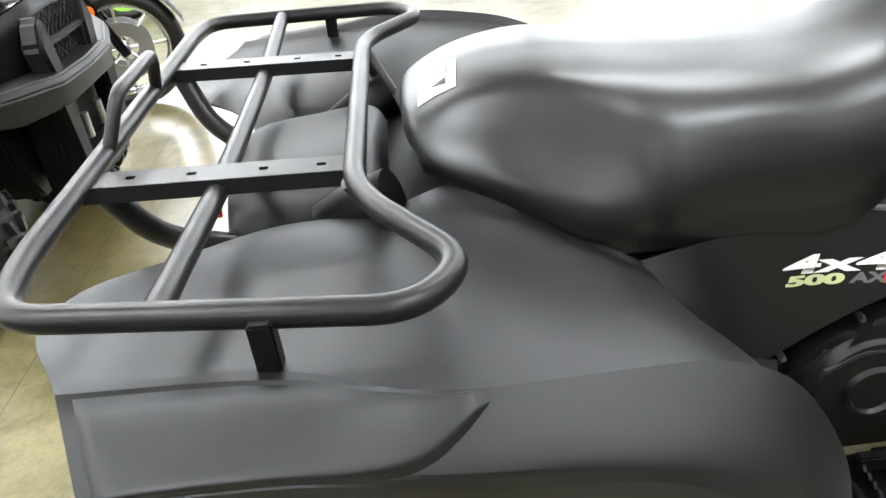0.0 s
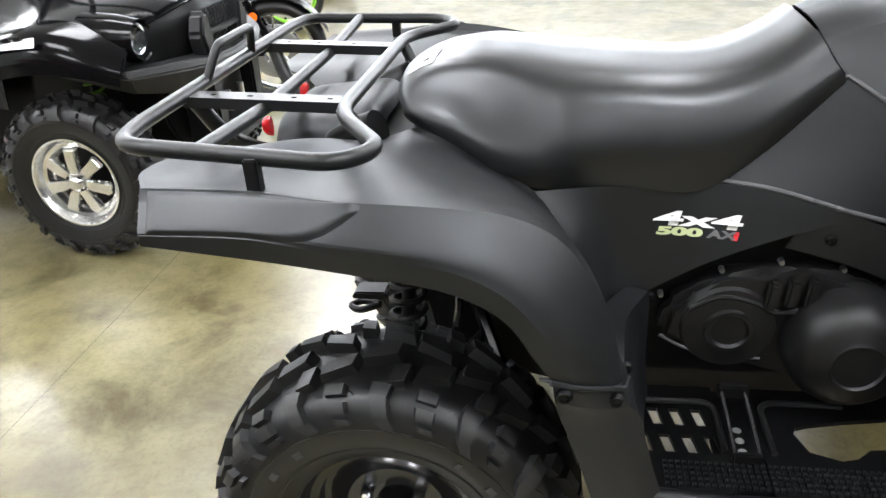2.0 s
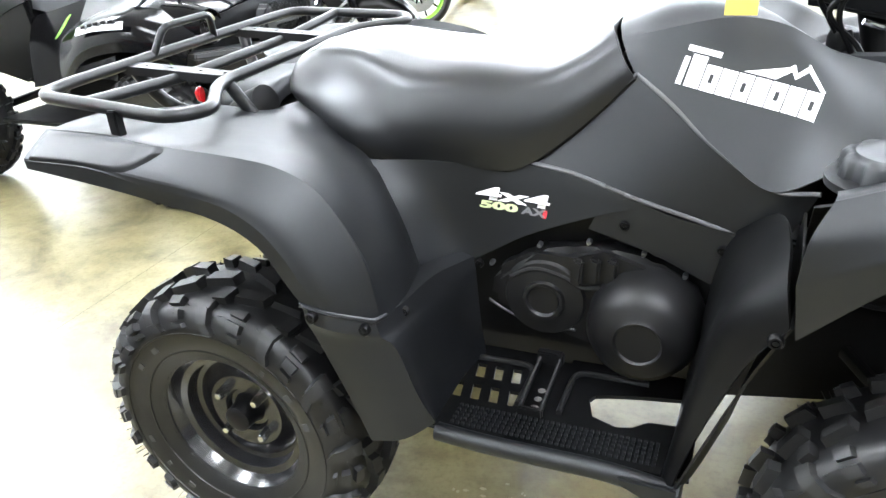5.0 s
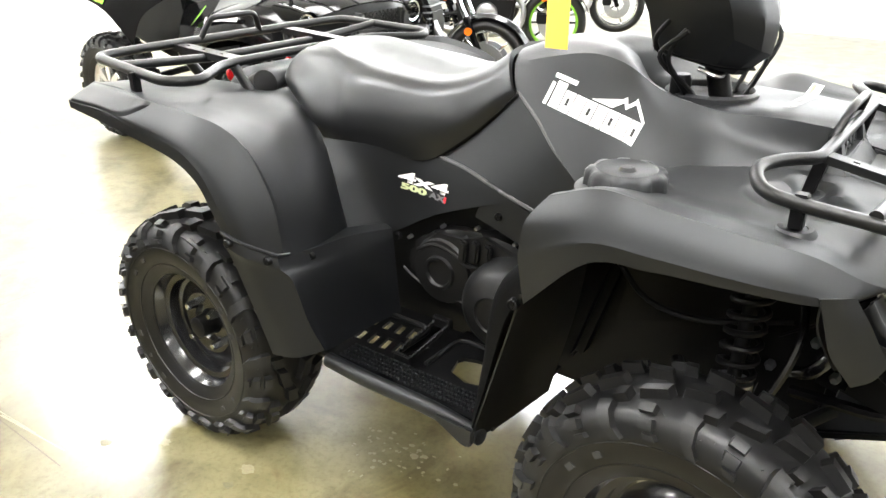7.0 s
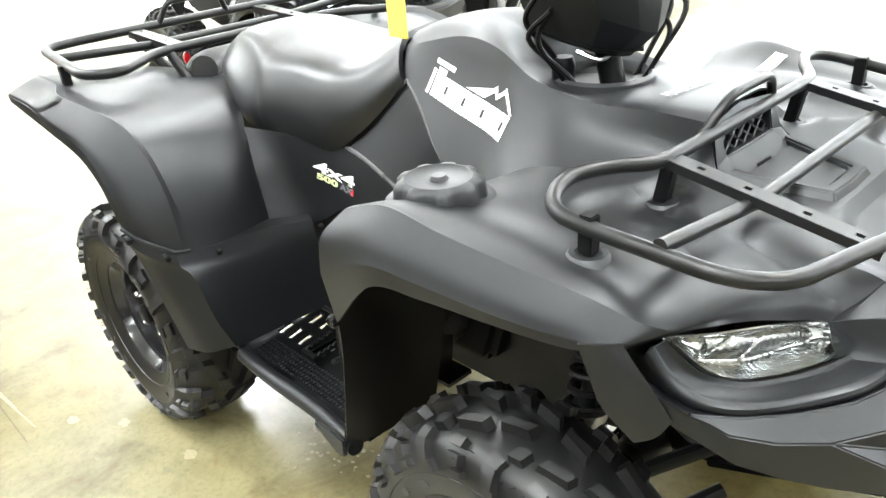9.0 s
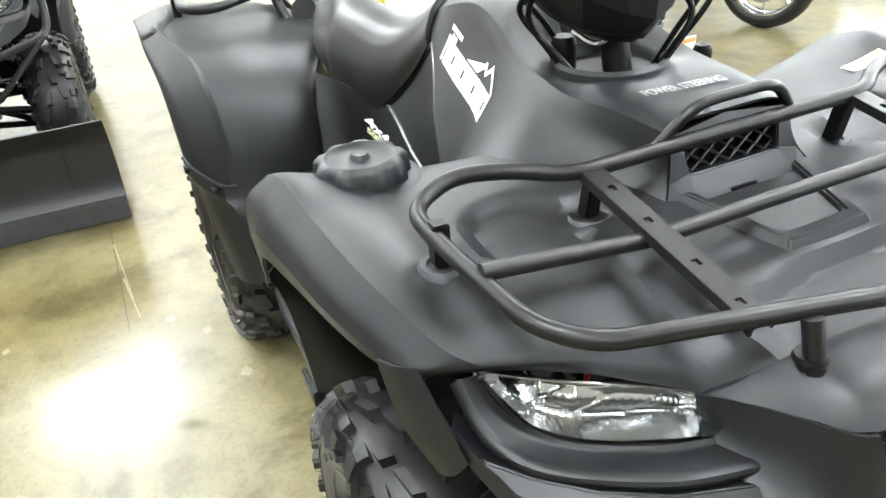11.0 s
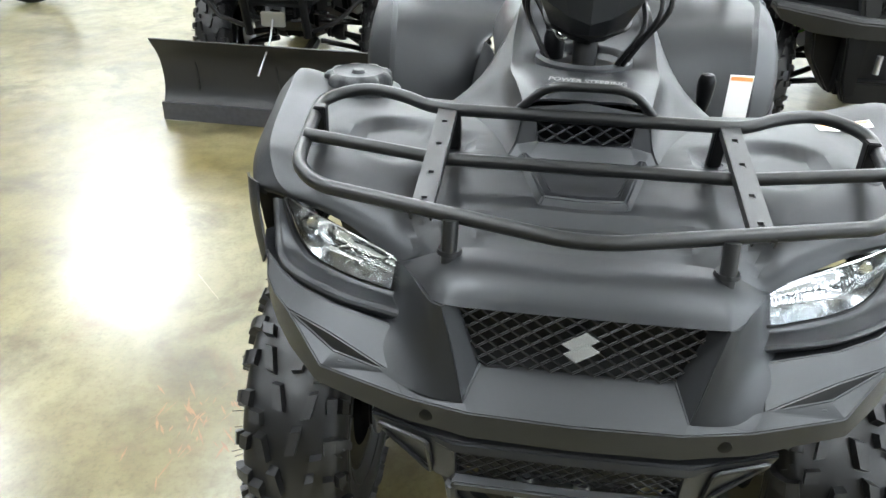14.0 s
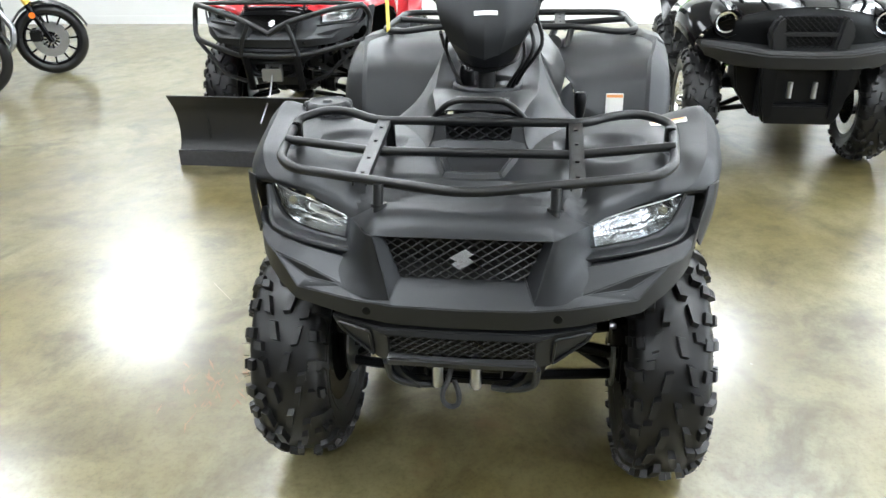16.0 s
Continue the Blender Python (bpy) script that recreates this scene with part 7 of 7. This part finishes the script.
for nm, xa, xb, z in (("front_rack", 0.30, -0.12, 0.965), ("rear_rack", -1.18, -1.72, 0.965)):
    rk = empty(nm)
    rk.parent = bq
    rk["label"] = "black tubular cargo rack"
    part("loop", tube(fillet([(xa, -0.36, z), (xa, 0.36, z), (xb, 0.40, z), (xb, -0.40, z)], 0.07, True), 0.012, closed=True, n=8), TUBE, rk)
    for y in (-0.2, 0.0, 0.2):
        part("bar", tube([(xa, y, z), (xb, y, z)], 0.010, n=7), TUBE, rk)
    for y in (-0.3, 0.3):
        part("post", tube([((xa + xb) / 2, y, z), ((xa + xb) / 2, y, z - 0.12)], 0.011, n=7), TUBE, rk)
part("handlebar", tube([(-0.42, -0.40, 1.16), (-0.34, -0.15, 1.12), (-0.33, 0, 1.10), (-0.34, 0.15, 1.12), (-0.42, 0.40, 1.16)], 0.012, n=8, bend=4), FRAME, bq)
part("handlebar_pod", lathe([(1.0, 0.05), (1.06, 0.10), (1.13, 0.09), (1.16, 0.0)], 18, "Z", (-0.32, 0, 0)), BLACK_GLOSS, bq)
part("rear_body", prism([(-1.66, 0.66), (-1.60, 0.86), (-0.95, 0.88), (-0.90, 0.50), (-1.10, 0.45), (-1.55, 0.55)], 0.44, "Y", -0.22, 0.02), FRAME, bq, "dark tail frame under the rear fenders")
part("engine", prism([(-0.95, 0.32), (-0.35, 0.32), (0.30, 0.34), (0.34, 0.62), (0.0, 0.82), (-0.5, 0.86), (-1.55, 0.80), (-1.50, 0.50), (-1.1, 0.45)], 0.24, "Y", -0.12, 0.02), FRAME, bq, "dark engine and frame")
part("foot_board", box(-0.98, -0.38, -0.50, -0.18, 0.34, 0.36, 0.004), PLASTIC_DARK, bq)
part("foot_board", box(-0.98, -0.38, 0.18, 0.50, 0.34, 0.36, 0.004), PLASTIC_DARK, bq)
for s in (1, -1):
    for z0, z1 in ((0.26, 0.33), (0.40, 0.44)):
        for e in (-1, 1):
            part("suspension_arm", tube([(e * 0.14, s * 0.12, z1), (0, s * 0.37, z0)], 0.015, n=8), FRAME, bq)
    lo, hi = np.array((0.02, s * 0.33, 0.46)), np.array((0.0, s * 0.27, 0.78))
    part("damper", tube([lo, hi], 0.014, n=8), FRAME, bq)
    part("spring", tube([lo + (hi - lo) * (0.2 + 0.75 * i / 84) + 0.032 * np.array((math.cos(i * 0.524), math.sin(i * 0.524), 0)) for i in range(85)], 0.006, n=6), LIME, bq, "lime green coil spring")
    part("rear_arm", tube([(-1.0, s * 0.15, 0.42), (-1.36, s * 0.36, 0.31)], 0.02, n=8), FRAME, bq)


def motorcycle(m, accent, rim_mat, label, spokes=9, fork_mat=None, tyre_w=0.055):
    """A street motorcycle on its side stand; x runs forward from the front wheel's axle."""
    b = tagged(empty("motorcycle", m), label, "motorcycle", "motorcycles")
    for nm, x in (("front_wheel", 0.0), ("rear_wheel", -1.38)):
        w = empty(nm)
        w.parent = b
        w.matrix_basis = pose(x, 0, 0.305)
        ro, ri = 0.305, 0.225
        prof = spline([(-0.040, ri), (-tyre_w, ri + 0.03), (-tyre_w * 0.8, ro - 0.022), (-tyre_w * 0.4, ro - 0.004), (0, ro), (tyre_w * 0.4, ro - 0.004), (tyre_w * 0.8, ro - 0.022), (tyre_w, ri + 0.03), (0.040, ri)], 3)
        part("tyre", lathe([tuple(p) for p in prof], 48, close=True), RUBBER, w, "black road tyre")
        part("rim", lathe([(-0.042, ri + 0.006), (-0.042, ri - 0.006), (-0.02, ri - 0.018), (0.02, ri - 0.018), (0.042, ri - 0.006), (0.042, ri + 0.006)], 48, close=True), rim_mat, w)
        for i in range(spokes):
            a = 2 * math.pi * i / spokes
            part("spoke", tube([(0.03 * math.cos(a), 0, 0.03 * math.sin(a)), (0.21 * math.cos(a), 0, 0.21 * math.sin(a))], 0.009, n=6), BLACK_GLOSS if rim_mat is not CHROME else CHROME, w)
        part("hub", lathe([(-0.05, 0.0), (-0.05, 0.03), (0.05, 0.03), (0.05, 0.0)], 16), STEEL, w)
        for s in (-1, 1):
            part("brake_disc", lathe([(s * 0.060, 0.075), (s * 0.060, 0.145), (s * 0.066, 0.145), (s * 0.066, 0.075)], 36, close=True), STEEL, w, "drilled steel brake disc")
    for s in (-1, 1):
        part("fork_leg", tube([(0.01, s * 0.085, 0.29), (-0.13, s * 0.085, 0.62)], 0.024, n=10), BLACK_GLOSS, b)
        part("fork_tube", tube([(-0.13, s * 0.085, 0.62), (-0.28, s * 0.085, 0.95)], 0.019, n=10), fork_mat or CHROME, b)
        part("reflector", lathe([(-0.008, 0.0), (-0.008, 0.026), (0.008, 0.026), (0.008, 0.0)], 18, "Y", (-0.10, s * 0.118, 0.53)), ORANGE_LENS, b, "round orange reflector")
        part("caliper", box(-0.16, -0.06, s * 0.075 - 0.02, s * 0.075 + 0.02, 0.30, 0.40, 0.012), FRAME, b)
        part("handle", tube([(-0.30, s * 0.05, 0.98), (-0.34, s * 0.28, 1.04), (-0.42, s * 0.38, 1.02)], 0.012, n=8, bend=3), FRAME, b)
        part("swing_arm", tube([(-0.88, s * 0.08, 0.40), (-1.38, s * 0.09, 0.305)], 0.022, n=8), FRAME, b)
    a0, a1 = radians(20), radians(150)
    mud = [[(0.335 * math.cos(a), y, 0.305 + 0.335 * math.sin(a) - 0.02 * abs(y) / 0.06) for y in (-0.065, -0.03, 0, 0.03, 0.065)] for a in np.linspace(a0, a1, 7)]
    part("front_mudguard", shell(dense(mud, 2, 2), 0.003), BLACK_GLOSS, b, "gloss black front mudguard")
    part("headlight", lathe([(-0.10, 0.0), (-0.10, 0.05), (-0.06, 0.08), (0.02, 0.085), (0.03, 0.0)], 20, "X", (-0.16, 0, 0.90)), BLACK_GLOSS, b)
    tankm = [[(-0.32, 0, 0.96), (-0.32, -0.06, 0.95), (-0.32, -0.08, 0.84)], [(-0.45, 0, 1.02), (-0.45, -0.12, 0.98), (-0.45, -0.14, 0.84)], [(-0.65, 0, 0.99), (-0.65, -0.11, 0.95), (-0.65, -0.12, 0.82)], [(-0.80, 0, 0.86), (-0.80, -0.07, 0.84), (-0.80, -0.08, 0.78)]]
    part("fuel_tank", shell(whole(dense(tankm, 4, 4)), 0.006), accent, b, "painted fuel tank")
    seatm = [[(-0.78, 0, 0.86), (-0.78, -0.07, 0.85), (-0.78, -0.09, 0.78)], [(-1.05, 0, 0.84), (-1.05, -0.12, 0.83), (-1.05, -0.13, 0.77)], [(-1.45, 0, 0.92), (-1.45, -0.07, 0.91), (-1.45, -0.08, 0.86)]]
    part("seat", shell(whole(dense(seatm, 4, 4)), 0.01), VINYL, b, "black seat")
    part("engine", prism([(-0.38, 0.30), (-0.34, 0.60), (-0.42, 0.78), (-0.80, 0.76), (-0.92, 0.50), (-0.88, 0.26), (-0.55, 0.22)], 0.28, "Y", -0.14, 0.03), FRAME, b, "black engine block")
    for s in (-1, 1):
        part("engine_cover", lathe([(s * 0.14, 0.10), (s * 0.165, 0.09), (s * 0.175, 0.05), (s * 0.175, 0.0)], 24, "Y", (-0.62, 0, 0.40)), STEEL, b)
    for k in range(5):
        part("cooling_fin", box(-0.56, -0.36, -0.15, 0.15, 0.52 + k * 0.04, 0.528 + k * 0.04, 0.002), STEEL, b)
    part("exhaust", tube([(-0.36, -0.08, 0.58), (-0.28, -0.10, 0.40), (-0.40, -0.12, 0.22), (-0.90, -0.15, 0.24), (-1.30, -0.17, 0.36)], 0.026, n=10, bend=5), STEEL, b)
    part("frame_spine", tube([(-0.28, 0, 0.90), (-0.75, 0, 0.72), (-1.30, 0, 0.80)], 0.03, n=8), FRAME, b)
    part("side_stand", tube([(-0.70, 0.12, 0.26), (-0.76, 0.24, 0.012)], 0.011, n=7), FRAME, b)
    return b


motorcycle(pose(-1.42, 2.98, 0, 0, 0, 18), BLACK_GLOSS, CHROME, "black motorcycle with bright spoked front wheel and orange reflector", 8)
motorcycle(pose(-2.05, 5.05, 0, 0, 0, 30), BLACK_GLOSS, LIME, "black motorcycle with lime green wheel rims", 10)
motorcycle(pose(-2.85, 4.60, 0, 0, 0, 30), BLACK_GLOSS, BLACK_GLOSS, "black motorcycle with black wheels and orange reflector", 10)
motorcycle(pose(-2.20, 6.75, 0, 0, 0, 25), RED_PAINT, CHROME, "dark red motorcycle with pale cast wheels", 5)
motorcycle(pose(-3.50, -4.28, 0, 0, 0, 118), BLACK_GLOSS, BLACK_GLOSS, "black motorcycle with gold fork tubes and orange reflector", 12, GOLD)
motorcycle(pose(-2.52, -4.36, 0, 0, 0, 118), LIME, CHROME, "lime motorcycle with bright spoked wheels", 24, None, 0.045)

# a framed board low on the far wall
boardw = tagged(empty("wall_board", pose(X0, -4.75, 0)), "pale framed notice board hanging on the wall", "board")
part("frame", box(0.0, 0.03, -0.55, 0.55, 0.42, 1.60, 0.005), BASEBOARD, boardw)
part("panel", box(0.031, 0.036, -0.50, 0.50, 0.47, 1.55, 0.0), PAPER, boardw)
